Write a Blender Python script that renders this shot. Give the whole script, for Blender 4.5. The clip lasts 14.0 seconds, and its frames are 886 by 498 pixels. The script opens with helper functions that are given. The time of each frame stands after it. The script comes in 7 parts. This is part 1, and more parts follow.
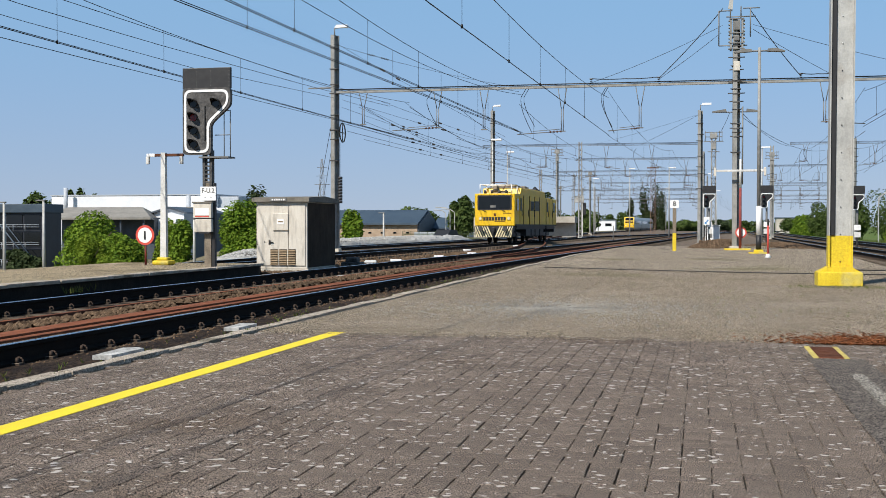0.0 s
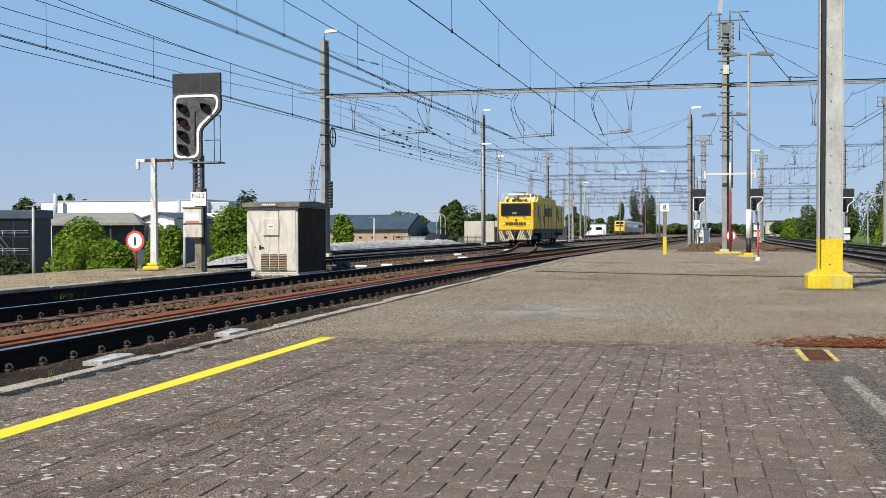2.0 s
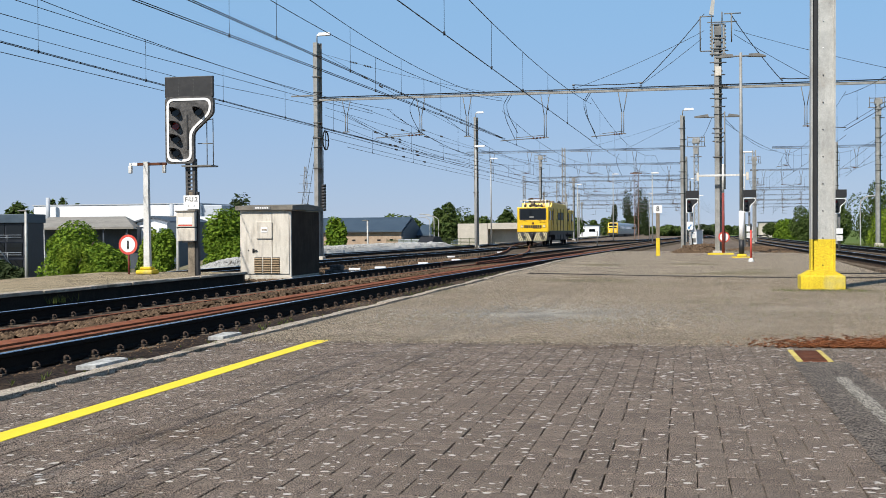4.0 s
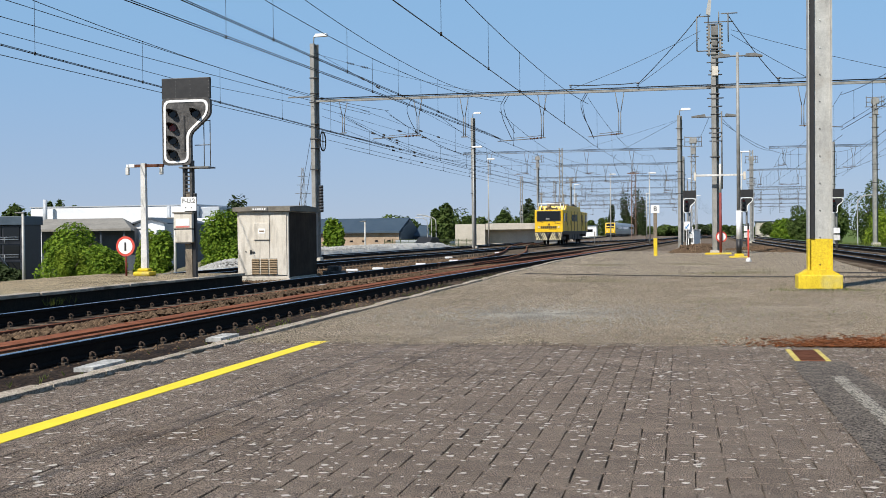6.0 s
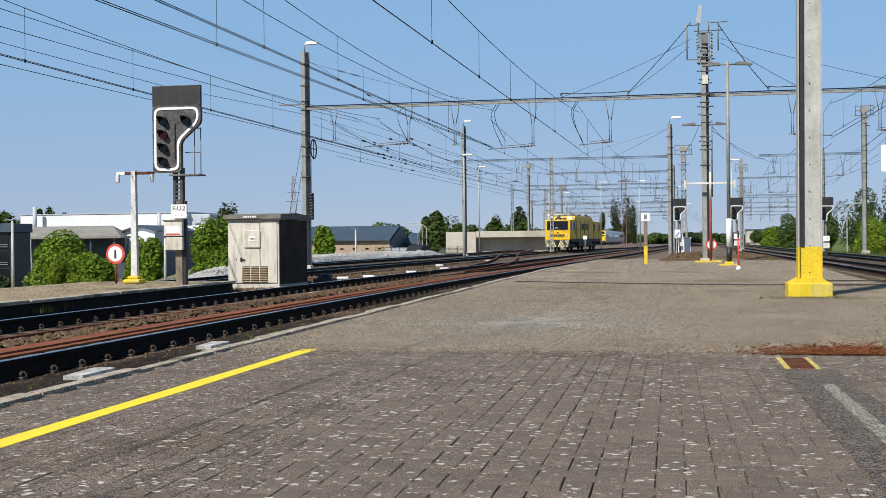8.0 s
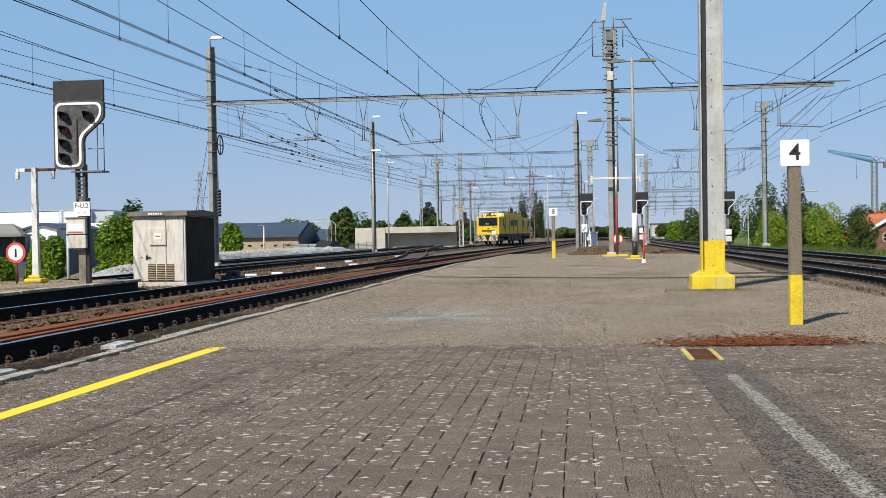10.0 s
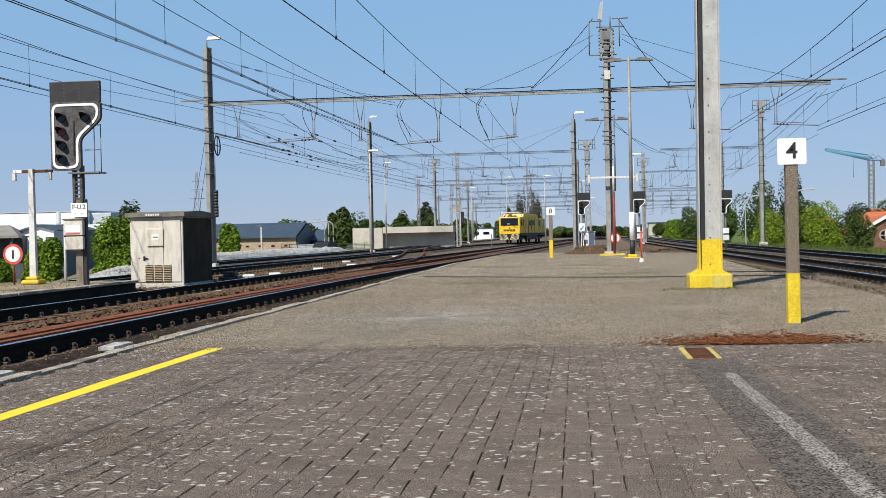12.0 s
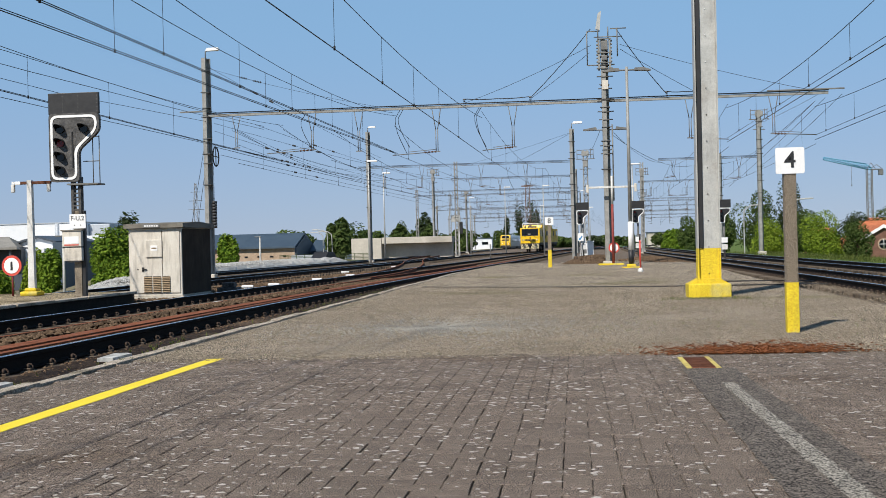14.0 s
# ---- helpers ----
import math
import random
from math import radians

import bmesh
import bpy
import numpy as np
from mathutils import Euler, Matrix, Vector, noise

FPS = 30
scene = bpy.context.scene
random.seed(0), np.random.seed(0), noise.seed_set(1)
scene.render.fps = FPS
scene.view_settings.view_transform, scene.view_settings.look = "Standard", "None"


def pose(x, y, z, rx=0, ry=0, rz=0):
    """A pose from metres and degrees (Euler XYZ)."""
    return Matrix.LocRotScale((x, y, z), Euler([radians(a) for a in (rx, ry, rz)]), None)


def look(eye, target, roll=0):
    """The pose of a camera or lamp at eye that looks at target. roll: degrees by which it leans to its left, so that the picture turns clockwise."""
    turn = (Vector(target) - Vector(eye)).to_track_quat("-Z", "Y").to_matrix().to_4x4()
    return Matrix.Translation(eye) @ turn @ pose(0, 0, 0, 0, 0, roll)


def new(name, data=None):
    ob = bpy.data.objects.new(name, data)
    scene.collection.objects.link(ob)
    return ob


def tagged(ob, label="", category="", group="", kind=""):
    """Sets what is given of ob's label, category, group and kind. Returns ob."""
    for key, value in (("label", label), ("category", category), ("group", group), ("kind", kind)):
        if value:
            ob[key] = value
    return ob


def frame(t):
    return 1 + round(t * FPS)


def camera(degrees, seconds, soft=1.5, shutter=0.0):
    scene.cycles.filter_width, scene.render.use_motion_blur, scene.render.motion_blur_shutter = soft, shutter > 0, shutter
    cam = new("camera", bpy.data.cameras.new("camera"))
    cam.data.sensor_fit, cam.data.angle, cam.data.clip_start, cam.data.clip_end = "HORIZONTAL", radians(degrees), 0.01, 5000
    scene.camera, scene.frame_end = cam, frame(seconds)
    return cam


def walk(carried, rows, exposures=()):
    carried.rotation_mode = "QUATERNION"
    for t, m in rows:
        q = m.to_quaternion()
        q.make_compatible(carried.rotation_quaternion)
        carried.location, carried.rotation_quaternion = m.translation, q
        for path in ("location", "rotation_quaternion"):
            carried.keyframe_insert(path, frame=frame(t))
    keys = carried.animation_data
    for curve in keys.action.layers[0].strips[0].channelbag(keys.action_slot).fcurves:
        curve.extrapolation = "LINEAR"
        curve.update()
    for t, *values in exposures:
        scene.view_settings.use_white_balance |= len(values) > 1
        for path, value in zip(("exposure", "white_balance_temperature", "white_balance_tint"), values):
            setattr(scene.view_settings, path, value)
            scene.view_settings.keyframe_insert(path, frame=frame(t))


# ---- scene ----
cam = camera(40.9, 14.0, soft=0.65)
EYE = 1.35
PATH = [(0.0, 12.2, -1.09, 0.0), (0.5, 11.84, -0.87, 0.13), (1.0, 11.88, -0.94, 0.13), (1.5, 11.84, -0.93, 0.19),
        (2.0, 11.75, -0.88, 0.23), (2.5, 11.57, -0.78, 0.28), (3.0, 11.55, -0.81, 0.34), (5.5, 11.26, -0.68, 0.65),
        (6.0, 11.31, -0.73, 0.66), (6.5, 11.25, -0.71, 0.65), (7.0, 11.15, -0.67, 0.64), (7.5, 10.97, -0.46, 0.63),
        (8.0, 10.86, -0.36, 0.62), (8.5, 9.69, -0.16, 0.52), (9.0, 7.7, -0.3, 0.69), (9.2, 7.01, -0.49, 0.93),
        (9.7, 6.5, -0.62, 1.02), (11.5, 6.39, -0.7, 1.2), (12.0, 6.37, -0.64, 1.26), (12.5, 6.31, -0.47, 1.32),
        (13.0, 6.3, -0.21, 1.35), (13.5, 6.31, -0.15, 1.43), (14.0, 6.31, -0.15, 1.43)]
walk(cam, [(t, pose(0, 0, EYE, 90 + p, r, y)) for t, y, p, r in PATH], [(0.0, 0.22), (0.5, 0.36), (1.0, 0.38), (1.5, 0.37), (2.0, 0.32), (3.0, 0.32), (6.0, 0.26), (7.0, 0.22), (8.0, 0.22), (9.0, 0.26), (11.5, 0.24), (12.0, 0.24), (12.5, 0.20), (13.0, 0.16), (14.0, 0.16)])

# ---- light ----
SUN_DIR = Vector((-0.42, -0.91, 1.0)).normalized()
world = bpy.data.worlds.new("sky")
scene.world = world
world.use_nodes = True
wn = world.node_tree
sky = wn.nodes.new("ShaderNodeTexSky")
sky.sky_type = "NISHITA"
sky.sun_disc = False
sky.sun_elevation = math.asin(SUN_DIR.z)
sky.sun_rotation = math.atan2(SUN_DIR.x, SUN_DIR.y)
sky.air_density = 0.95
sky.dust_density = 0.0
sky.ozone_density = 8.0
# pale haze low over the horizon, clear cyan-blue above it, deeper blue overhead
up = wn.nodes.new("ShaderNodeSeparateXYZ")
wn.links.new(wn.nodes.new("ShaderNodeTexCoord").outputs["Generated"], up.inputs[0])
tone = wn.nodes.new("ShaderNodeValToRGB")
tone.color_ramp.interpolation = "EASE"
for k, (at, col) in enumerate(((0.0, (0.425, 0.54, 0.785, 1)), (0.20, (0.335, 0.59, 0.90, 1)), (0.65, (0.12, 0.25, 0.46, 1)))):
    e = tone.color_ramp.elements[k] if k < 2 else tone.color_ramp.elements.new(at)
    e.position, e.color = at, col
wn.links.new(up.outputs["Z"], tone.inputs[0])
glow = wn.nodes.new("ShaderNodeVectorMath")
glow.operation = "SCALE"
glow.inputs["Scale"].default_value = 10.0
wn.links.new(tone.outputs[0], glow.inputs[0])
haze = wn.nodes.new("ShaderNodeMix")
haze.data_type = "RGBA"
haze.inputs[0].default_value = 0.75
wn.links.new(sky.outputs[0], haze.inputs[6])
wn.links.new(glow.outputs[0], haze.inputs[7])
wn.links.new(haze.outputs[2], wn.nodes["Background"].inputs[0])
wn.nodes["Background"].inputs[1].default_value = 0.075
sun = new("sun", bpy.data.lights.new("sun", "SUN"))
sun.data.energy = 5.0
sun.data.angle = radians(0.53)
sun.data.color = (1.0, 0.94, 0.86)
sun.matrix_world = look(SUN_DIR * 60, (0, 0, 0))
scene.view_settings.exposure = 0.3

# ---- materials ----


def nodes_of(name):
    m = bpy.data.materials.new(name)
    m.use_nodes = True
    t = m.node_tree
    return m, t, t.nodes["Principled BSDF"], t.nodes.new, t.links.new


def surface(name, a, b, scale=6.0, rough=0.8, metal=0.0, bump=0.15, fine=60.0, third=None, amount=0.35, grime=0.0, island=0.0, crisp=0.2):
    """Two colours mixed by coarse noise, a fine grain over it, bump and uneven gloss, in metres."""
    m, t, bsdf, add, link = nodes_of(name)
    pos = add("ShaderNodeTexCoord").outputs["Object"]
    big, small = add("ShaderNodeTexNoise"), add("ShaderNodeTexNoise")
    for n, s, d in ((big, scale, 6), (small, fine, 7)):
        n.inputs["Scale"].default_value = s
        n.inputs["Detail"].default_value = d
        n.inputs["Roughness"].default_value = 0.72
        link(pos, n.inputs["Vector"])
    ramp = add("ShaderNodeValToRGB")
    ramp.color_ramp.elements[0].position, ramp.color_ramp.elements[1].position = 0.36, 0.66
    ramp.color_ramp.elements[0].color, ramp.color_ramp.elements[1].color = (*a, 1), (*b, 1)
    link(big.outputs[0], ramp.inputs[0])
    col = ramp.outputs[0]
    if third:
        stain = add("ShaderNodeTexNoise")
        stain.inputs["Scale"].default_value = scale * 0.37
        stain.inputs["Detail"].default_value = 8
        link(pos, stain.inputs["Vector"])
        cut = add("ShaderNodeMapRange")
        cut.inputs["From Min"].default_value, cut.inputs["From Max"].default_value = 0.56, 0.68
        link(stain.outputs[0], cut.inputs[0])
        m3 = add("ShaderNodeMix")
        m3.data_type = "RGBA"
        m3.inputs[7].default_value = (*third, 1)
        link(cut.outputs[0], m3.inputs[0])
        link(col, m3.inputs[6])
        col = m3.outputs[2]
    mix = add("ShaderNodeMix")
    mix.data_type, mix.blend_type = "RGBA", "OVERLAY"
    mix.inputs[0].default_value = amount
    grain = add("ShaderNodeMapRange")
    grain.inputs["From Min"].default_value, grain.inputs["From Max"].default_value = 0.5 - crisp, 0.5 + crisp
    link(small.outputs[0], grain.inputs[0])
    link(col, mix.inputs[6])
    link(grain.outputs[0], mix.inputs[7])
    col = mix.outputs[2]
    if grime:
        stain = add("ShaderNodeTexNoise")
        stain.inputs["Scale"].default_value = 3.0
        stain.inputs["Detail"].default_value = 9
        squeeze = add("ShaderNodeMapping")
        squeeze.inputs["Scale"].default_value = (3.0, 3.0, 0.5)
        link(pos, squeeze.inputs[0])
        link(squeeze.outputs[0], stain.inputs["Vector"])
        cut = add("ShaderNodeMapRange")
        cut.inputs["From Min"].default_value, cut.inputs["From Max"].default_value = 0.5, 0.78
        cut.inputs["To Max"].default_value = grime
        link(stain.outputs[0], cut.inputs[0])
        m4 = add("ShaderNodeMix")
        m4.data_type = "RGBA"
        m4.inputs[7].default_value = (0.07, 0.055, 0.04, 1)
        link(cut.outputs[0], m4.inputs[0])
        link(col, m4.inputs[6])
        col = m4.outputs[2]
    if island:
        geo, obj, sum_, rng = add("ShaderNodeNewGeometry"), add("ShaderNodeObjectInfo"), add("ShaderNodeMath"), add("ShaderNodeMapRange")
        sum_.operation = "ADD"
        link(geo.outputs["Random Per Island"], sum_.inputs[0])
        link(obj.outputs["Random"], sum_.inputs[1])
        frac = add("ShaderNodeMath")
        frac.operation = "FRACT"
        link(sum_.outputs[0], frac.inputs[0])
        rng.inputs["To Min"].default_value, rng.inputs["To Max"].default_value = 1 - island, 1 + island
        link(frac.outputs[0], rng.inputs[0])
        hsv = add("ShaderNodeHueSaturation")
        link(rng.outputs[0], hsv.inputs["Value"])
        link(col, hsv.inputs["Color"])
        col = hsv.outputs[0]
    link(col, bsdf.inputs["Base Color"])
    rr = add("ShaderNodeMapRange")
    rr.inputs["To Min"].default_value, rr.inputs["To Max"].default_value = max(rough - 0.12, 0.04), min(rough + 0.12, 1.0)
    link(big.outputs[0], rr.inputs[0])
    link(rr.outputs[0], bsdf.inputs["Roughness"])
    bsdf.inputs["Metallic"].default_value = metal
    bsdf.inputs["Specular IOR Level"].default_value = 0.15 if rough > 0.75 else 0.5
    if bump:
        bp = add("ShaderNodeBump")
        bp.inputs["Strength"].default_value = bump
        bp.inputs["Distance"].default_value = 0.02
        link(small.outputs[0], bp.inputs["Height"])
        link(bp.outputs[0], bsdf.inputs["Normal"])
    return m


def glass(name, tint=(0.008, 0.010, 0.012), rough=0.05):
    m, t, bsdf, add, link = nodes_of(name)
    bsdf.inputs["Base Color"].default_value = (*tint, 1)
    bsdf.inputs["Roughness"].default_value = rough
    bsdf.inputs["Specular IOR Level"].default_value = 0.35
    return m


def leafy(name, a, b):
    m, t, bsdf, add, link = nodes_of(name)
    geo = add("ShaderNodeNewGeometry")
    ramp = add("ShaderNodeValToRGB")
    ramp.color_ramp.elements[0].color, ramp.color_ramp.elements[1].color = (*a, 1), (*b, 1)
    link(geo.outputs["Random Per Island"], ramp.inputs[0])
    link(ramp.outputs[0], bsdf.inputs["Base Color"])
    bsdf.inputs["Roughness"].default_value = 0.75
    bsdf.inputs["Specular IOR Level"].default_value = 0.2
    tr = add("ShaderNodeBsdfTranslucent")
    link(ramp.outputs[0], tr.inputs[0])
    mx = add("ShaderNodeMixShader")
    mx.inputs[0].default_value = 0.3
    link(bsdf.outputs[0], mx.inputs[1])
    link(tr.outputs[0], mx.inputs[2])
    link(mx.outputs[0], t.nodes["Material Output"].inputs[0])
    return m


M = {
    "paver": surface("paver", (0.140, 0.109, 0.084), (0.205, 0.162, 0.128), 1.3, 0.92, 0, 0.6, 120, third=(0.135, 0.100, 0.072), amount=1.0, island=0.12, crisp=0.05),
    "paver_light": surface("paver_light", (0.46, 0.42, 0.365), (0.66, 0.61, 0.545), 20, 0.9, 0, 0.3, 160),
    "joint": surface("joint", (0.03, 0.025, 0.02), (0.065, 0.055, 0.042), 9, 1.0, 0, 0.4, 90),
    "yellow_line": surface("yellow_line", (0.80, 0.60, 0.010), (0.87, 0.68, 0.02), 5, 0.6, 0, 0.25, 120, amount=0.25),
    "kerb": surface("kerb", (0.28, 0.235, 0.18), (0.47, 0.405, 0.33), 3, 0.9, 0, 0.5, 60, third=(0.18, 0.155, 0.115), amount=0.7, crisp=0.1),
    "gravel": surface("gravel", (0.215, 0.172, 0.122), (0.315, 0.26, 0.192), 0.55, 0.95, 0, 1.0, 48, third=(0.165, 0.14, 0.075), amount=1.0, crisp=0.04),
    "ballast": surface("ballast", (0.10, 0.074, 0.052), (0.24, 0.195, 0.15), 7, 0.95, 0, 1.0, 30, third=(0.14, 0.075, 0.04), amount=0.8, island=0.35),
    "fouled": surface("fouled", (0.016, 0.010, 0.007), (0.045, 0.030, 0.019), 1.6, 0.95, 0, 1.0, 26, third=(0.10, 0.07, 0.046), amount=1.0, crisp=0.06),
    "stone_brown": surface("stone_brown", (0.075, 0.047, 0.028), (0.165, 0.112, 0.07), 7, 0.95, 0, 0.6, 30, amount=0.6, island=0.35),
    "cabinet_side": surface("cabinet_side", (0.030, 0.021, 0.014), (0.062, 0.045, 0.032), 1.4, 0.9, 0, 0.1, 40, amount=0.4, grime=0.5),
    "earth": surface("earth", (0.10, 0.09, 0.055), (0.19, 0.17, 0.11), 0.2, 1.0, 0, 0.5, 14, third=(0.07, 0.10, 0.025)),
    "grass": surface("grass", (0.06, 0.10, 0.018), (0.12, 0.17, 0.035), 0.8, 0.9, 0, 0.6, 30, third=(0.16, 0.15, 0.06)),
    # steel far darker than bare metal: the rail web's shade is in the colour
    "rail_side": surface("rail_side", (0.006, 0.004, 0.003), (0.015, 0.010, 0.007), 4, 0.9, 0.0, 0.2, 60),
    "rail_top": surface("rail_top", (0.42, 0.42, 0.44), (0.56, 0.56, 0.58), 5, 0.26, 1.0, 0.02, 80, amount=0.2),
    "rust": surface("rust", (0.15, 0.048, 0.022), (0.27, 0.098, 0.048), 4, 0.85, 0.0, 0.3, 70),
    "rust_dark": surface("rust_dark", (0.065, 0.026, 0.016), (0.13, 0.055, 0.032), 5, 0.85, 0, 0.3, 70),
    "sleeper": surface("sleeper", (0.075, 0.058, 0.042), (0.15, 0.12, 0.09), 5, 0.95, 0, 0.5, 50, third=(0.09, 0.06, 0.035), island=0.3),
    "iron": surface("iron", (0.025, 0.017, 0.013), (0.075, 0.048, 0.032), 9, 0.75, 0.3, 0.2, 70),
    "steel": surface("steel", (0.36, 0.36, 0.34), (0.50, 0.50, 0.47), 2.0, 0.6, 0.25, 0.1, 40, third=(0.28, 0.25, 0.21), amount=0.2, grime=0.25),
    "steel_dark": surface("steel_dark", (0.13, 0.13, 0.125), (0.21, 0.205, 0.19), 3, 0.6, 0.3, 0.1, 40, amount=0.25),
    "wire": surface("wire", (0.014, 0.014, 0.014), (0.03, 0.028, 0.026), 3, 0.5, 0.6, 0.0, 40),
    "black": surface("black", (0.010, 0.010, 0.011), (0.022, 0.022, 0.023), 6, 0.55, 0, 0.06, 60, amount=0.3),
    "black_worn": surface("black_worn", (0.018, 0.018, 0.018), (0.11, 0.105, 0.10), 5, 0.7, 0, 0.2, 40, amount=0.6),
    "white": surface("white", (0.72, 0.72, 0.71), (0.82, 0.82, 0.80), 3, 0.5, 0, 0.03, 50, amount=0.15),
    "white_dirty": surface("white_dirty", (0.50, 0.50, 0.47), (0.70, 0.69, 0.66), 3, 0.6, 0, 0.06, 40, amount=0.3, grime=0.3),
    "cabinet": surface("cabinet", (0.52, 0.475, 0.40), (0.64, 0.60, 0.52), 1.2, 0.6, 0, 0.06, 50, amount=0.2, grime=0.45),
    "cabinet_roof": surface("cabinet_roof", (0.13, 0.12, 0.10), (0.24, 0.22, 0.185), 3, 0.8, 0, 0.2, 50),
    "vent": surface("vent", (0.20, 0.14, 0.08), (0.30, 0.22, 0.13), 9, 0.7, 0, 0.1, 50),
    "yellow": surface("yellow", (0.74, 0.44, 0.003), (0.80, 0.50, 0.006), 1.5, 0.45, 0, 0.03, 40, amount=0.15, grime=0.3),
    "yellow_foot": surface("yellow_foot", (0.58, 0.42, 0.012), (0.68, 0.51, 0.022), 4, 0.75, 0, 0.35, 40, third=(0.50, 0.42, 0.12), amount=0.4, grime=0.25),
    "stripe_cream": surface("stripe_cream", (0.62, 0.53, 0.30), (0.74, 0.66, 0.42), 3, 0.6, 0, 0.05, 40, amount=0.2, grime=0.2),
    "concrete_brown": surface("concrete_brown", (0.17, 0.14, 0.105), (0.27, 0.23, 0.175), 3, 0.9, 0, 0.3, 30, amount=0.5, grime=0.4),
    "yellow_worn": surface("yellow_worn", (0.42, 0.34, 0.10), (0.62, 0.50, 0.14), 9, 0.8, 0, 0.3, 40, third=(0.2, 0.12, 0.06), amount=0.6),
    "mast_grey": surface("mast_grey", (0.22, 0.22, 0.205), (0.34, 0.335, 0.315), 2.0, 0.65, 0.2, 0.1, 40, third=(0.16, 0.145, 0.12), amount=0.3, grime=0.3),
    "red": surface("red", (0.50, 0.045, 0.03), (0.62, 0.09, 0.06), 4, 0.5, 0, 0.05, 40, amount=0.2),
    "red_pole": surface("red_pole", (0.16, 0.024, 0.02), (0.27, 0.05, 0.04), 3, 0.7, 0, 0.15, 30, third=(0.45, 0.36, 0.33)),
    "aggregate": surface("aggregate", (0.13, 0.105, 0.075), (0.30, 0.25, 0.19), 45, 0.9, 0, 0.9, 70, amount=0.9),
    "concrete": surface("concrete", (0.40, 0.37, 0.31), (0.53, 0.49, 0.42), 0.5, 0.9, 0, 0.2, 15, third=(0.33, 0.30, 0.25), amount=0.35),
    "stone_white": surface("stone_white", (0.30, 0.295, 0.275), (0.46, 0.455, 0.43), 1.5, 0.9, 0, 0.6, 12, amount=0.6),
    # near-black so that the platform wall's shade sits in its colour
    "wall_shade_dark": surface("wall_shade_dark", (0.012, 0.011, 0.010), (0.03, 0.027, 0.022), 2, 0.9, 0, 0.4, 25, amount=0.4),
    "sand": surface("sand", (0.24, 0.185, 0.11), (0.34, 0.275, 0.175), 1.4, 0.95, 0, 0.8, 30, third=(0.15, 0.115, 0.06), amount=1.0, crisp=0.05),
    "brick": surface("brick", (0.32, 0.235, 0.165), (0.44, 0.34, 0.25), 1.2, 0.9, 0, 0.2, 20, amount=0.4),
    "brick_red": surface("brick_red", (0.13, 0.07, 0.05), (0.20, 0.11, 0.08), 1.5, 0.9, 0, 0.2, 20, amount=0.4),
    "roof_blue": surface("roof_blue", (0.032, 0.052, 0.075), (0.052, 0.078, 0.105), 0.7, 0.55, 0, 0.1, 12, amount=0.2),
    "roof_red": surface("roof_red", (0.36, 0.11, 0.05), (0.48, 0.17, 0.08), 1.2, 0.85, 0, 0.4, 14, amount=0.4),
    "cladding_white": surface("cladding_white", (0.66, 0.68, 0.70), (0.76, 0.77, 0.78), 0.3, 0.55, 0, 0.02, 6, amount=0.1),
    "cladding_grey": surface("cladding_grey", (0.035, 0.045, 0.06), (0.07, 0.085, 0.10), 0.5, 0.5, 0, 0.05, 8, amount=0.2),
    "cladding_pale": surface("cladding_pale", (0.34, 0.37, 0.40), (0.44, 0.47, 0.50), 0.5, 0.5, 0, 0.05, 8, amount=0.2),
    "train_grey": surface("train_grey", (0.34, 0.36, 0.38), (0.46, 0.48, 0.50), 0.6, 0.35, 0.4, 0.03, 20, amount=0.2),
    "crane": surface("crane", (0.09, 0.27, 0.42), (0.13, 0.34, 0.50), 1, 0.5, 0, 0.03, 20, amount=0.2),
    "bark": surface("bark", (0.07, 0.05, 0.035), (0.13, 0.10, 0.07), 4, 0.95, 0, 0.6, 30),
    "leaf_bright": leafy("leaf_bright", (0.055, 0.12, 0.008), (0.22, 0.32, 0.03)),
    "leaf": leafy("leaf", (0.038, 0.068, 0.014), (0.10, 0.142, 0.036)),
    "leaf_dark": leafy("leaf_dark", (0.028, 0.045, 0.016), (0.065, 0.09, 0.035)),
    "leaf_lime": leafy("leaf_lime", (0.12, 0.19, 0.015), (0.24, 0.32, 0.03)),
    "glass": glass("glass"),
    "lens_red": glass("lens_red", (0.16, 0.01, 0.01), 0.15),
    "lamp_white": surface("lamp_white", (0.75, 0.75, 0.74), (0.85, 0.85, 0.84), 9, 0.3, 0, 0, 50, amount=0.1),
    "sky_blue": surface("sky_blue", (0.05, 0.20, 0.42), (0.07, 0.26, 0.50), 4, 0.5, 0, 0.02, 50, amount=0.1),
}

# ---- mesh helpers ----


def part(name, bm, material, parent=None, label="", smooth=False):
    me = bpy.data.meshes.new(name)
    bm.to_mesh(me)
    bm.free()
    for m in material if isinstance(material, (list, tuple)) else (material,):
        me.materials.append(M[m] if isinstance(m, str) else m)
    if smooth:
        me.polygons.foreach_set("use_smooth", [True] * len(me.polygons))
    ob = new(name, me)
    ob.parent = parent
    return tagged(ob, label)


def thing(name, m, label, category, group="", kind=""):
    ob = new(name)
    ob.matrix_world = m
    ob.empty_display_size = 0.2
    return tagged(ob, label, category, group, kind)


def box(bm, x0, x1, y0, y1, z0, z1, bevel=0.0, mat=0):
    r = bmesh.ops.create_cube(bm, size=1.0, matrix=Matrix.Translation(((x0 + x1) / 2, (y0 + y1) / 2, (z0 + z1) / 2)) @ Matrix.Diagonal((x1 - x0, y1 - y0, z1 - z0, 1)))
    fs = {f for v in r["verts"] for f in v.link_faces}
    for f in fs:
        f.material_index = mat
    if bevel:
        bmesh.ops.bevel(bm, geom=list({e for f in fs for e in f.edges}), offset=bevel, segments=2, affect="EDGES", profile=0.5, clamp_overlap=True)
    return bm


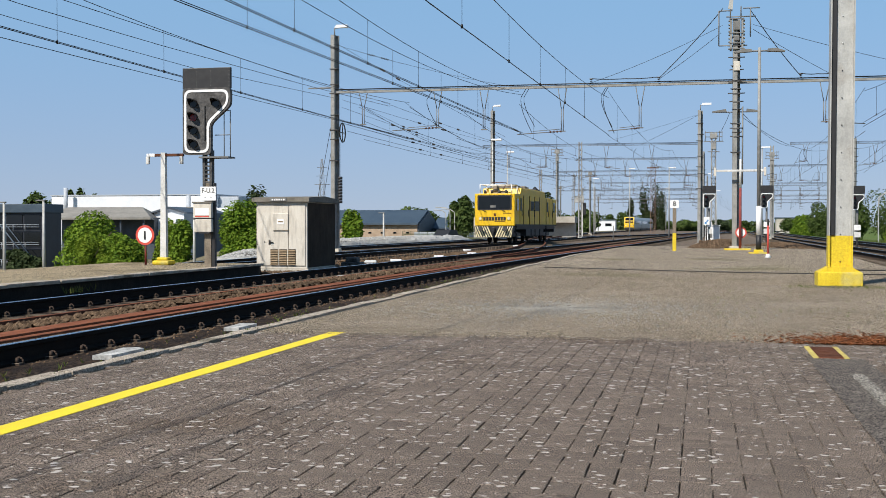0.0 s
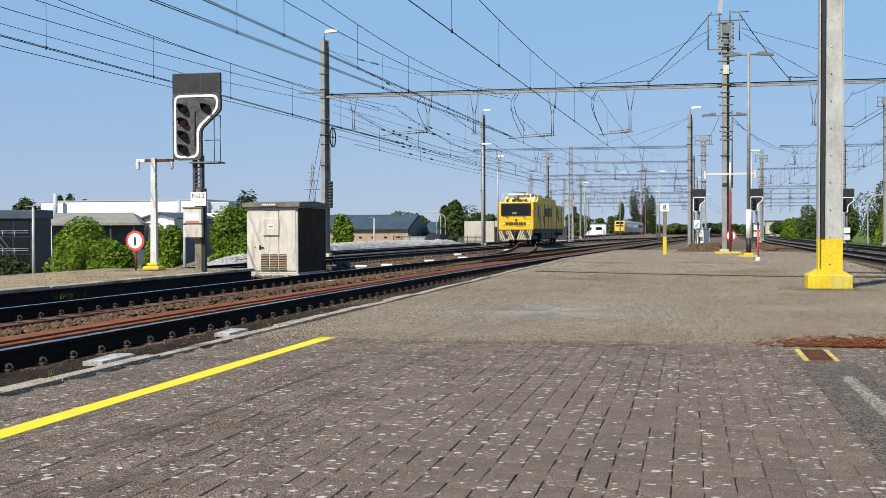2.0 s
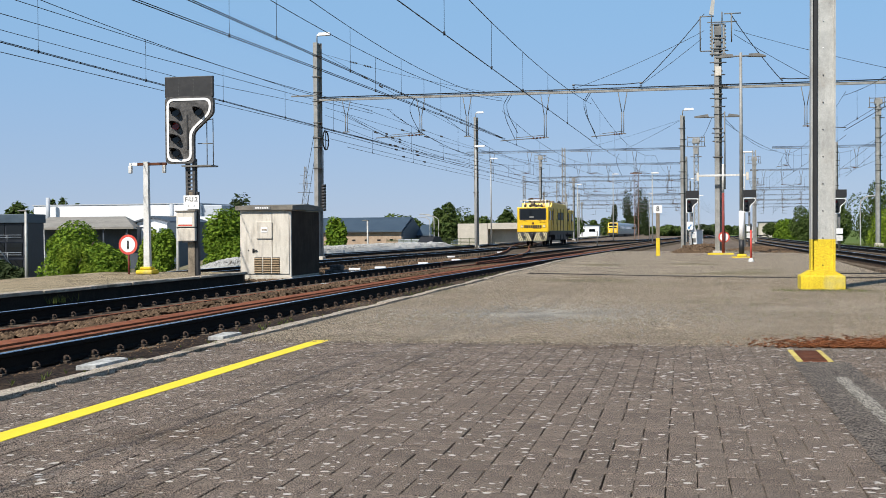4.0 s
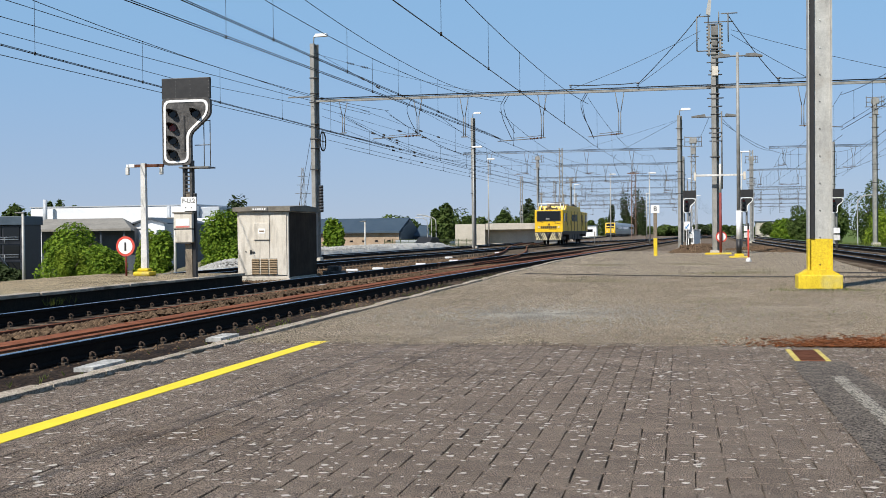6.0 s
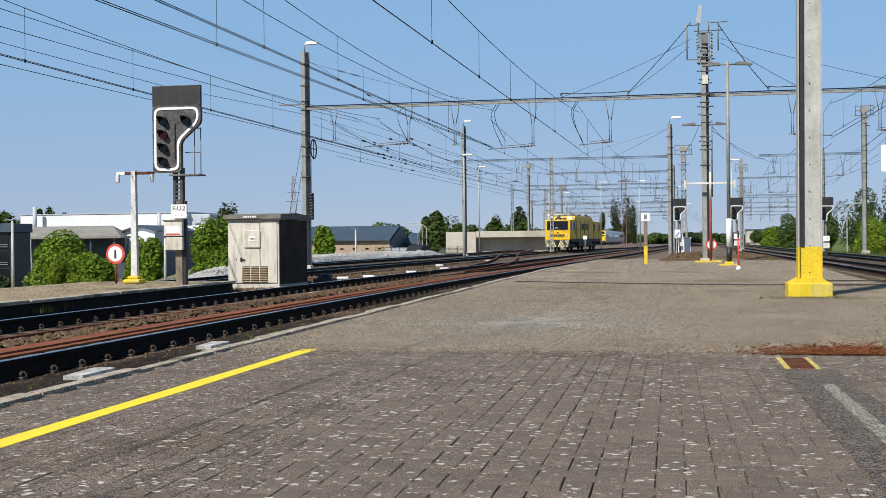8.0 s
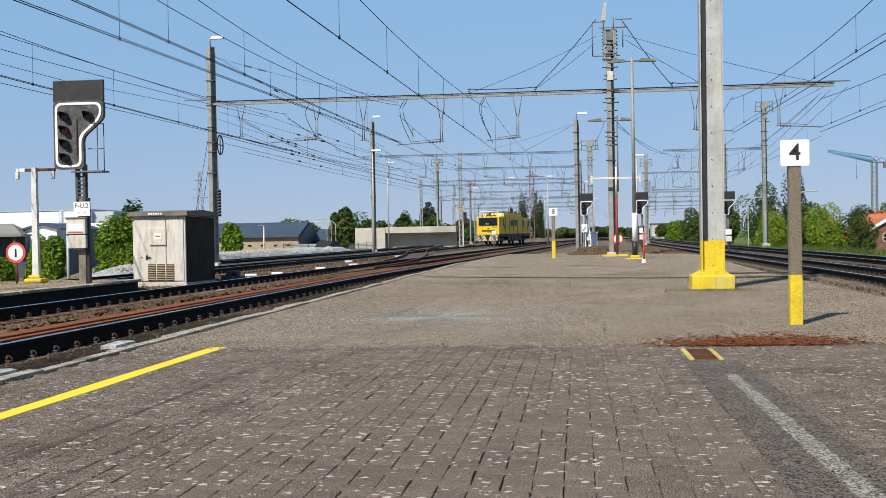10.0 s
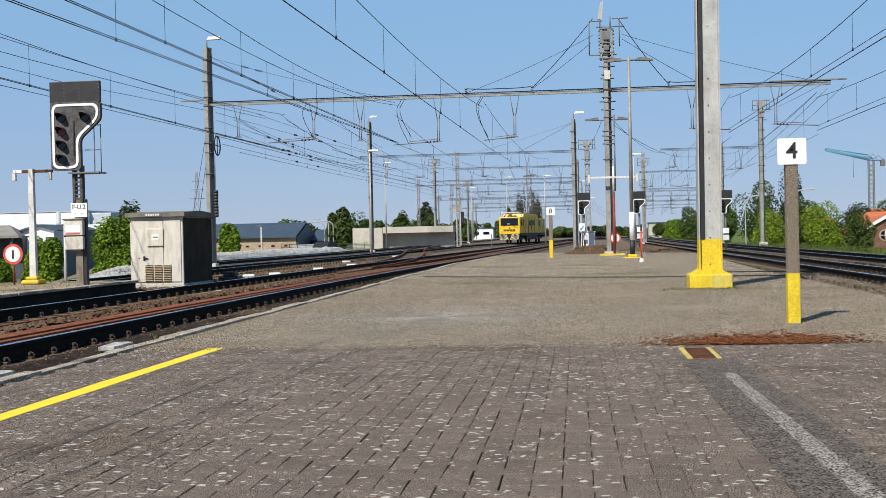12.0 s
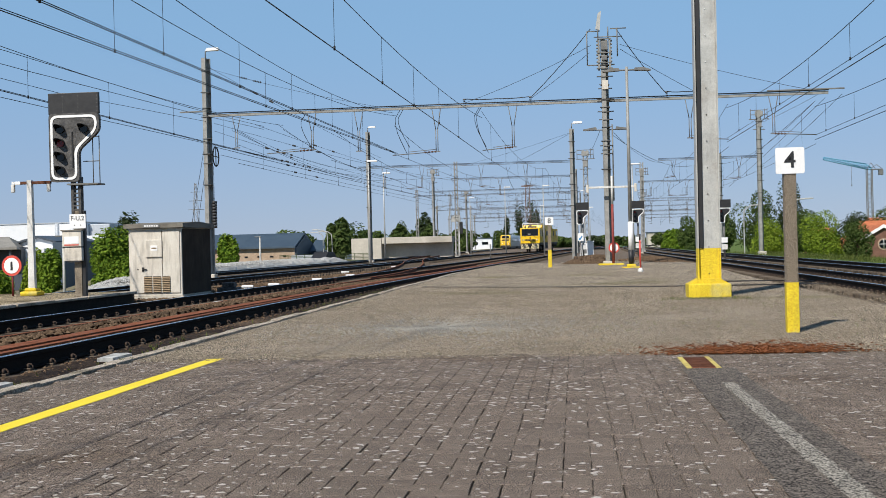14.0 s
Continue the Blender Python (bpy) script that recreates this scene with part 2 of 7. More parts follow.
def tube(bm, a, b, r0, r1=None, seg=10, mat=0, cap=True):
    a, b = Vector(a), Vector(b)
    r1 = r0 if r1 is None else r1
    q = (b - a).to_track_quat("Z", "Y").to_matrix()
    rings = []
    for p, r in ((a, r0), (b, r1)):
        rings.append([bm.verts.new(p + q @ Vector((r * math.cos(k * math.tau / seg), r * math.sin(k * math.tau / seg), 0))) for k in range(seg)])
    for k in range(seg):
        f = bm.faces.new((rings[0][k], rings[0][(k + 1) % seg], rings[1][(k + 1) % seg], rings[1][k]))
        f.material_index, f.smooth = mat, True
    if cap:
        for ring in (rings[0][::-1], rings[1]):
            bm.faces.new(ring).material_index = mat
    return bm


def prism(bm, outline, axis, a, b, mat=0):
    """An outline of pairs, pushed from a to b along axis x, y or z."""
    def at(u, v, w):
        return {"x": (w, u, v), "y": (u, w, v), "z": (u, v, w)}[axis]
    n = len(outline)
    p = [bm.verts.new(at(u, v, a)) for u, v in outline]
    q = [bm.verts.new(at(u, v, b)) for u, v in outline]
    fs = [bm.faces.new(p), bm.faces.new(q[::-1])] + [bm.faces.new((p[k], q[k], q[(k + 1) % n], p[(k + 1) % n])) for k in range(n)]
    for f in fs:
        f.material_index = mat
    bmesh.ops.recalc_face_normals(bm, faces=fs)
    return bm


def B():
    return bmesh.new()


def sweep(bm, pts, profile, mats):
    """A closed profile (u across, v up) carried along a level line of points."""
    rings = []
    for k, p in enumerate(pts):
        d = (Vector(pts[min(k + 1, len(pts) - 1)]) - Vector(pts[max(k - 1, 0)])).normalized()
        s = Vector((d.y, -d.x, 0)).normalized()
        rings.append([bm.verts.new(Vector(p) + s * u + Vector((0, 0, v))) for u, v in profile])
    n = len(profile)
    for a, b in zip(rings, rings[1:]):
        for k in range(n):
            f = bm.faces.new((a[k], a[(k + 1) % n], b[(k + 1) % n], b[k]))
            f.material_index = mats[k]
    bm.faces.new(rings[0])
    bm.faces.new(rings[-1][::-1])
    bmesh.ops.recalc_face_normals(bm, faces=bm.faces[:])
    return bm


def wire_mesh(bm, pts, r, seg=5):
    """A thin cord through points."""
    rings = []
    for k, p in enumerate(pts):
        d = (Vector(pts[min(k + 1, len(pts) - 1)]) - Vector(pts[max(k - 1, 0)])).normalized()
        q = d.to_track_quat("Z", "Y").to_matrix()
        rings.append([bm.verts.new(Vector(p) + q @ Vector((r * math.cos(j * math.tau / seg), r * math.sin(j * math.tau / seg), 0))) for j in range(seg)])
    for a, b in zip(rings, rings[1:]):
        for j in range(seg):
            bm.faces.new((a[j], a[(j + 1) % seg], b[(j + 1) % seg], b[j])).smooth = True
    return bm


def letters(name, text, size, m, material, parent=None, depth=0.004, label=""):
    cu = bpy.data.curves.new(name, "FONT")
    cu.body, cu.size, cu.extrude, cu.align_x, cu.align_y = text, size, depth, "CENTER", "CENTER"
    cu.offset = size * 0.012
    tmp = bpy.data.objects.new("tmp", cu)
    scene.collection.objects.link(tmp)
    bpy.context.view_layer.update()
    me = bpy.data.meshes.new_from_object(tmp.evaluated_get(bpy.context.evaluated_depsgraph_get()))
    bpy.data.objects.remove(tmp)
    me.name = name
    me.materials.clear()
    me.materials.append(M[material])
    ob = new(name, me)
    ob.parent = parent
    ob.matrix_basis = m
    return tagged(ob, label)


UPRIGHT = (90, 0, 0)


def bend(y):
    return 0.025 * ((y - 30) + math.sqrt((y - 30) ** 2 + 144)) - 0.2


def line_through(pts, step):
    """Points at even steps on a smooth line (Catmull-Rom) through pts."""
    out = []
    p = [Vector(q) for q in pts]
    p = [p[0] * 2 - p[1], *p, p[-1] * 2 - p[-2]]
    for k in range(1, len(p) - 2):
        n = max(1, int((p[k + 1] - p[k]).length / step))
        for j in range(n):
            u = j / n
            out.append(0.5 * (2 * p[k] + (p[k + 1] - p[k - 1]) * u + (2 * p[k - 1] - 5 * p[k] + 4 * p[k + 1] - p[k + 2]) * u * u + (3 * p[k] - p[k - 1] - 3 * p[k + 1] + p[k + 2]) * u ** 3))
    out.append(p[-2])
    return out

# ---- ground ----


def ground_z(x, y):
    z = -0.14
    edge = -20 - 11 * min(1.0, max(0.0, (y - 50) / 25))
    if x < edge:
        z -= 2.4 * min(1.0, (edge - x) / 7)
    if x > 17:
        z -= 1.6 * min(1.0, (x - 17) / 9) * min(1.0, max(0.0, (90 - y) / 40) + 0.55)
    return z


bm = B()
xs = [-2500, -900, -400, -200, -120, -80, -55, -46, -43, -40, -37, -34, -31, -29, -27, -25, -23.5, -22, -20, -15, -6, 0, 6, 12, 17, 20, 23, 26, 35, 60, 120, 250, 600, 2500]
ys = [-400, -60, -20, 0, 15, 30, 45, 60, 75, 90, 110, 140, 180, 240, 320, 450, 700, 1200, 2500, 4500]
grid = [[bm.verts.new((x, y, ground_z(x, y))) for x in xs] for y in ys]
for j in range(len(ys) - 1):
    for i in range(len(xs) - 1):
        f = bm.faces.new((grid[j][i], grid[j][i + 1], grid[j + 1][i + 1], grid[j + 1][i]))
        mid = (xs[i] + xs[i + 1]) / 2
        f.material_index = 0 if -22 < mid < 14.5 and ys[j] < 900 else 1 if mid < 0 else 2
ground = part("ground", bm, ["ballast", "earth", "grass"])
tagged(ground, "brown ballast and grassy earth around the railway", "ground", kind="structure")

# the island platform: packed gravel, paved at its near end
PAVE_Y, EDGE = 14.4, -5.64


def platform_z(y):
    s = min(1.0, max(0.0, (y - 32) / 28))
    return 0.2 * s * s * (3 - 2 * s)


def platform_left(y):
    return EDGE + max(0.0, bend(y) - 0.35)


def platform_right(y):
    return 5.9 if y < 60 else 5.9 - 1.2 * min(1.0, (y - 60) / 20)


bm = B()
rows = []
py = [-30, -20, -10, -5, 0, 4, 8, 11, PAVE_Y, PAVE_Y + 0.08] + [PAVE_Y + 2 * k for k in range(1, 29)]
for y in py:
    a, b = platform_left(y), platform_right(y)
    rows.append([bm.verts.new((a + (b - a) * k / 12, y, platform_z(y) + (-0.012 if y < PAVE_Y + 0.01 else 0.003 if y < PAVE_Y + 0.1 else 0.012 * noise.noise((k, y, 0))))) for k in range(13)])
low = [[bm.verts.new((r[e].co.x, r[e].co.y, -0.5)) for e in (0, 12)] for r in rows]
for j in range(len(rows) - 1):
    for k in range(12):
        f = bm.faces.new((rows[j][k], rows[j][k + 1], rows[j + 1][k + 1], rows[j + 1][k]))
        f.material_index = 1 if rows[j][0].co.y < PAVE_Y - 0.1 else 0
    bm.faces.new((low[j][0], rows[j][0], rows[j + 1][0], low[j + 1][0]))
    bm.faces.new((rows[j][12], low[j][1], low[j + 1][1], rows[j + 1][12]))
bm.faces.new([*rows[-1], low[-1][1], low[-1][0]])
bmesh.ops.recalc_face_normals(bm, faces=bm.faces[:])
platform = tagged(part("platform", bm, ["gravel", "joint"]), "low island platform of packed grey-brown gravel", "platform", kind="structure")

# loose grit on the packed gravel
bm = B()
rnd = random.Random(5)
for k in range(16000):
    y = PAVE_Y + 0.1 + 24 * rnd.random() ** 1.7
    x = -5.2 + 11 * rnd.random()
    r = 0.005 + 0.009 * rnd.random() ** 2
    z = platform_z(y) + 0.004
    a = rnd.random() * 6.3
    v = [bm.verts.new((x + r * math.cos(a + q * 2.1), y + r * math.sin(a + q * 2.1), z)) for q in range(3)] + [bm.verts.new((x, y, z + r * 1.1))]
    for i, j, l in ((0, 1, 3), (1, 2, 3), (2, 0, 3)):
        bm.faces.new((v[i], v[j], v[l]))
M["grit"] = surface("grit", (0.12, 0.10, 0.075), (0.30, 0.26, 0.20), 30, 0.95, 0, 0, 60, island=0.4)
grit = tagged(part("grit", bm, "grit"), "loose grey grit lying on the packed platform", "gravel", kind="stuff")

# white stone kerb along the platform's edge
kerb = thing("kerb", pose(0, 0, 0), "pale worn stone kerb along the platform edge", "kerb", kind="structure")
y = -20.0
rnd = random.Random(3)
while y < 52:
    n = 1.0 + 0.05 * rnd.random()
    a, b = platform_left(y), platform_left(y + n)
    dx, dz = 0.06 * (rnd.random() - 0.5), 0.025 * (rnd.random() - 0.6)
    bm = B()
    w = 0.07 + 0.06 * rnd.random()
    prism(bm, [(a - w + dx, y + 0.01), (a + 0.08, y + 0.01), (b + 0.08, y + n - 0.01), (b - w + dx, y + n - 0.01)], "z", -0.4 + platform_z(y), 0.032 + dz + platform_z(y))
    part("kerb_stone", bm, "kerb", kerb)
    y += n

# ---- tracks ----
RAIL = [(-0.07, -0.16), (0.07, -0.16), (0.07, -0.145), (0.012, -0.125), (0.012, -0.045), (0.036, -0.035), (0.036, -0.004), (0.026, 0.0), (-0.026, 0.0), (-0.036, -0.004), (-0.036, -0.035), (-0.012, -0.045), (-0.012, -0.125), (-0.07, -0.145)]
RAIL = [(u, v * 1.3) for u, v in RAIL]
TOP = [0] * 14
TOP[6] = TOP[7] = TOP[8] = 1


def sleeper_mesh(sides=(-1, 1)):
    bm = B()
    box(bm, -1.28, 1.28, -0.125, 0.125, -0.36, -0.165, 0.012)
    for s in sides:
        for q in (-1, 1):
            x = s * 0.752 + q * 0.115
            box(bm, x - 0.045, x + 0.045, -0.05, 0.05, -0.166, -0.135, 0.006, 1)
            tube(bm, (x, -0.012, -0.14), (x, -0.012, -0.085), 0.022, 0.018, 6, 1)
            for k in range(5):
                a, b = math.pi * k / 5, math.pi * (k + 1) / 5
                tube(bm, (x + 0.045 * math.cos(a), 0.025, -0.135 + 0.05 * math.sin(a)), (x + 0.045 * math.cos(b), 0.025, -0.135 + 0.05 * math.sin(b)), 0.011, None, 5, 1)
    bmesh.ops.translate(bm, vec=(0, 0, -0.048), verts=bm.verts[:])
    me = bpy.data.meshes.new("sleeper")
    bm.to_mesh(me)
    bm.free()
    me.materials.append(M["sleeper"])
    me.materials.append(M["iron"])
    return me


SLEEPER = {"": sleeper_mesh(), "left": sleeper_mesh((1,)), "right": sleeper_mesh((-1,))}
BLOCK = bpy.data.meshes.new("sleeper_far")
bm = B()
box(bm, -1.28, 1.28, -0.125, 0.125, -0.36, -0.165)
bm.to_mesh(BLOCK)
bm.free()
BLOCK.materials.append(M["sleeper"])


def track(pts, z, label, rusty=(), drop=(0.0, 0.0), near_to=80.0, singles=150):
    """Two rails on sleepers along a line of (x, y); drop lowers the right or left rail."""
    t = thing("railway_track", pose(0, 0, 0), label, "railway track", "tracks of the yard", "structure")
    mid = line_through([(x, y, z) for x, y in pts], 2.0)
    for side, s in (("right", 1), ("left", -1)):
        line = []
        for k, p in enumerate(mid):
            d = (mid[min(k + 1, len(mid) - 1)] - mid[max(k - 1, 0)]).normalized()
            line.append(p + Vector((d.y, -d.x, 0)) * s * 0.752 - Vector((0, 0, drop[0 if s > 0 else 1])))
        part("rail", sweep(B(), line, RAIL, TOP), ["rust_dark", "rust"] if side in rusty else ["rail_side", "rail_top"], t, "rusty rail" if side in rusty else "rail with shade-darkened sides and a polished head")
    far = B()
    run, count = 0.0, 0
    fine = line_through([(x, y, z) for x, y in pts], 0.6)
    for k in range(len(fine) - 1):
        d = fine[k + 1] - fine[k]
        m = Matrix.Translation(fine[k]) @ Matrix.Rotation(math.atan2(-d.x, d.y), 4, "Z")
        if fine[k].y < -8 or fine[k].y > 260:
            continue
        if fine[k].y < near_to and count < singles:
            ob = new("sleeper", SLEEPER[rusty[0] if rusty else ""])
            ob.parent, ob.matrix_basis = t, m
            count += 1
        else:
            old = len(far.verts)
            far.from_mesh(BLOCK)
            far.verts.ensure_lookup_table()
            bmesh.ops.transform(far, matrix=m, verts=far.verts[old:])
    if far.verts:
        tagged(part("far_sleepers", far, "sleeper", t), kind="stuff")
    else:
        far.free()
    return t


def lane(x0, k=1.0, a=-30, b=420):
    return [(x0 + k * bend(y), y) for y in [a, -10, 0, 10, 20, 30, 40, 50, 60, 75, 95, 120, 160, 220, 300, b]]


track(lane(-7.37), 0.18, "main track with one polished and one rusty rail beside the platform", ("left",), (0.0, 0.13))
track(lane(-9.6, 0.92), 0.18, "second track with one rusty rail and a polished outer rail", ("right",), (0.07, 0.0))
MACHINE = [(-15.6, 35), (-15.3, 58), (-14.5, 74), (-14.2, 83), (-13.6, 102), (-13.2, 121.5), (-12.2, 142.5), (-9.56, 160), (-6.55, 176), (-0.5, 206), (9, 260), (30, 380)]
track(MACHINE, 0.18, "track on which the yellow rail machine runs", (), (0, 0), 100, 60)
track([(-20.5, 60), (-19.5, 100), (-19.2, 160), (-19.3, 260), (-19.6, 340), (-17.0, 470)], 0.18, "far track with a waiting passenger train", (), (0, 0), 0)
right = [-6, 20, 40, 60, 90, 130, 180, 260, 420]
track([(7.93 + 0.00012 * max(0, y - 90) ** 2, y) for y in right], 0.18, "curving track beside the island platform", (), (0, 0), 90, 110)
track([(11.75 + 0.00012 * max(0, y - 90) ** 2, y) for y in right], 0.18, "outer track along the grassy verge", (), (0, 0), 90, 80)

# the crossover between the second track and the machine's track
track([(-8.9, 47), (-8.9, 55), (-9.7, 67.5), (-11.5, 84), (-13.4, 98.5), (-15.3, 115), (-16.6, 128), (-17.8, 150)], 0.172, "crossover track leading into the yard", ("left", "right"), (0, 0), 10)

# rusty steel plates lying along the far rail of the main track
for a, b, z in ((-8.31, -7.98, 0.045), (-7.76, -7.62, 0.05)):
    bm = B()
    sweep(bm, [Vector(((a + b) / 2 + bend(y), y, z)) for y in range(-28, 104, 4)], [((a - b) / 2, -0.03), ((b - a) / 2, -0.03), ((b - a) / 2, -0.004), ((b - a) / 2 - 0.012, 0.0), (0.0, 0.006), ((a - b) / 2 + 0.012, 0.0), ((a - b) / 2, -0.004)], [0] * 7)
    tagged(part("rusty_plate", bm, "rust"), "long rusty steel plate lying along the rail", "steel plate", "rusty plates", "structure")


def heap(name, label, x0, x1, y0, y1, z, n, size, seed, mat="stone_brown", peak=0.0):
    bm = B()
    rnd = random.Random(seed)
    for k in range(n):
        u, v = rnd.random(), rnd.random()
        x, y = x0 + (x1 - x0) * u, y0 + (y1 - y0) * v ** 1.5
        x += bend(y) if x < 0 and x > -14 else 0
        r = size * (0.6 + 0.8 * rnd.random())
        top = z + peak * max(0.0, 1 - (2 * u - 1) ** 2) * max(0.0, 1 - (2 * v ** 1.5 - 1) ** 2)
        c = Vector((x, y, top + r * 0.25))
        vs = [bm.verts.new(c + Vector(q) * r * (0.75 + 0.5 * rnd.random())) for q in ((1, 0.1, 0), (-0.1, 1, 0.1), (-1, 0, 0), (0, -1, -0.1), (0.1, 0, 0.8), (0, 0.1, -0.8))]
        for i, j in ((0, 1), (1, 2), (2, 3), (3, 0)):
            bm.faces.new((vs[i], vs[j], vs[4]))
            bm.faces.new((vs[j], vs[i], vs[5]))
    return tagged(part(name, bm, mat), label, "ballast", kind="stuff")


heap("ballast_stones", "brown ballast stones between the two left tracks", -8.8, -8.38, 7, 50, 0.0, 4200, 0.045, 11, peak=0.09)
heap("ballast_stones", "ballast stones lying in the main track", -8.0, -6.7, 7, 40, -0.06, 3500, 0.04, 12)
heap("ballast_stones", "ballast stones lying in the second track", -10.3, -8.95, 9, 48, -0.08, 2500, 0.04, 13)
heap("ballast_stones", "ballast stones beyond the second track", -14.5, -10.6, 34, 75, -0.08, 4500, 0.05, 14, peak=0.08)
heap("ballast_stones", "brown stones and dirt beside the kerb", -6.45, -5.78, 7, 40, -0.05, 3000, 0.028, 17)
heap("ballast_heap", "low heap of ballast at the end of the platform", -2.6, 1.2, 62, 80, 0.05, 2600, 0.06, 15, peak=0.5)
heap("ballast_heap", "low bank of ballast beside the curving track", 3.2, 6.6, 58, 90, -0.02, 2600, 0.06, 16, peak=0.35)

# bed of fouled ballast in which the two left tracks lie
bm = B()
rows = []
for k in range(48):
    y = -28 + k * 2.75
    a, b = -12.7 + (0.75 * bend(y) if y > 34 else 0), platform_left(y) - 0.08
    rows.append([bm.verts.new((a + (b - a) * q / 14, y, (-0.02 + 0.025 * noise.noise((q, y * 0.9, 9)) if q > 12 else -0.042 if 1 < q < 14 else -0.1) + 0.018 * noise.noise((q * 1.7, y, 3)) + min(0, (60 - y) * 0.003))) for q in range(15)])
for a, b in zip(rows, rows[1:]):
    for q in range(14):
        bm.faces.new((a[q], a[q + 1], b[q + 1], b[q]))
tagged(part("track_bed", bm, "fouled"), "dark fouled ballast bed around the sleepers", "track bed", kind="structure")

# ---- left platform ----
# the track-side wall faces away from the sun; its shade is painted in
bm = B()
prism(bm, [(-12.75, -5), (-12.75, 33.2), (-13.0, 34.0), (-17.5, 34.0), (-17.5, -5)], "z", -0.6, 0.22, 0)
left_platform = tagged(part("left_platform", bm, ["wall_shade_dark"]), "opposite platform, its retaining wall's colour darkened for shade", "platform", kind="structure")
bm = B()
prism(bm, [(-12.72, -5), (-12.72, 33.2), (-12.98, 34.0), (-17.5, 34.0), (-17.5, -5)], "z", 0.224, 0.235, 0)
part("platform_surface", bm, "sand", left_platform, "sandy worn surface")
rnd = random.Random(8)
y = 6.0
while y < 33:
    n = 1.9 + 0.2 * rnd.random()
    bm = B()
    o = 0.05 * rnd.random()
    box(bm, -13.0, -12.66 + o, y + 0.015, min(y + n, 33.3) - 0.015, 0.19, 0.245 + 0.02 * rnd.random(), 0.012)
    part("edge_slab", bm, "kerb", left_platform)
    y += n

# ---- signals, cabinet and masts ----


def lens(bm_parent, x, z, y, r, material="glass"):
    bm = B()
    tube(bm, (x, y, z), (x, y - 0.03, z), r, r * 0.96, 20)
    part("lens", bm, material, bm_parent)
    bm = B()
    n = 14
    for k in range(n):
        a, b = math.radians(-20 + 220 * k / n), math.radians(-20 + 220 * (k + 1) / n)
        p = []
        for q, l in ((a, 0.0), (b, 0.0), (b, 0.30 * math.sin(max(0.15, min(math.pi - 0.15, b))) + 0.02), (a, 0.30 * math.sin(max(0.15, min(math.pi - 0.15, a))) + 0.02)):
            p.append((x + r * 1.12 * math.cos(q), y - l, z + r * 1.12 * math.sin(q)))
        o = [bm.verts.new(v) for v in p]
        i = [bm.verts.new((x + (v[0] - x) * 1.08, v[1], z + (v[2] - z) * 1.08)) for v in p]
        bm.faces.new(o)
        bm.faces.new(i[::-1])
        for e in range(4):
            bm.faces.new((o[e], i[e], i[(e + 1) % 4], o[(e + 1) % 4]))
    bmesh.ops.remove_doubles(bm, verts=bm.verts[:], dist=0.0005)
    part("lens_hood", bm, "black", bm_parent, smooth=False)


def rounded(outline, r, n=4):
    out = []
    k = len(outline)
    for i in range(k):
        p, c, q = (Vector(outline[(i + d) % k]) for d in (-1, 0, 1))
        a, b = c + (p - c).normalized() * r, c + (q - c).normalized() * r
        for j in range(n + 1):
            u = j / n
            out.append(tuple((1 - u) ** 2 * a + 2 * u * (1 - u) * c + u * u * b))
    return out


def shrink(outline, d):
    """The outline moved inwards by d."""
    k = len(outline)
    area = sum(outline[i][0] * outline[(i + 1) % k][1] - outline[(i + 1) % k][0] * outline[i][1] for i in range(k))
    sgn = 1 if area > 0 else -1
    out = []
    for i in range(k):
        p, c, q = (Vector(outline[(i + e) % k]) for e in (-1, 0, 1))
        n1 = Vector((-(c - p).y, (c - p).x)).normalized() * sgn
        n2 = Vector((-(q - c).y, (q - c).x)).normalized() * sgn
        m = (n1 + n2).normalized()
        out.append(tuple(c + m * d / max(0.5, m.dot(n1))))
    return out


def band(bm, outer, inner, y0, y1):
    n = len(outer)
    v = [[bm.verts.new((p[0], y, p[1])) for p in ring] for ring, y in ((outer, y0), (inner, y0), (inner, y1), (outer, y1))]
    for a in range(4):
        for k in range(n):
            bm.faces.new((v[a][k], v[a][(k + 1) % n], v[(a + 1) % 4][(k + 1) % n], v[(a + 1) % 4][k]))
    bmesh.ops.recalc_face_normals(bm, faces=bm.faces[:])
    return bm


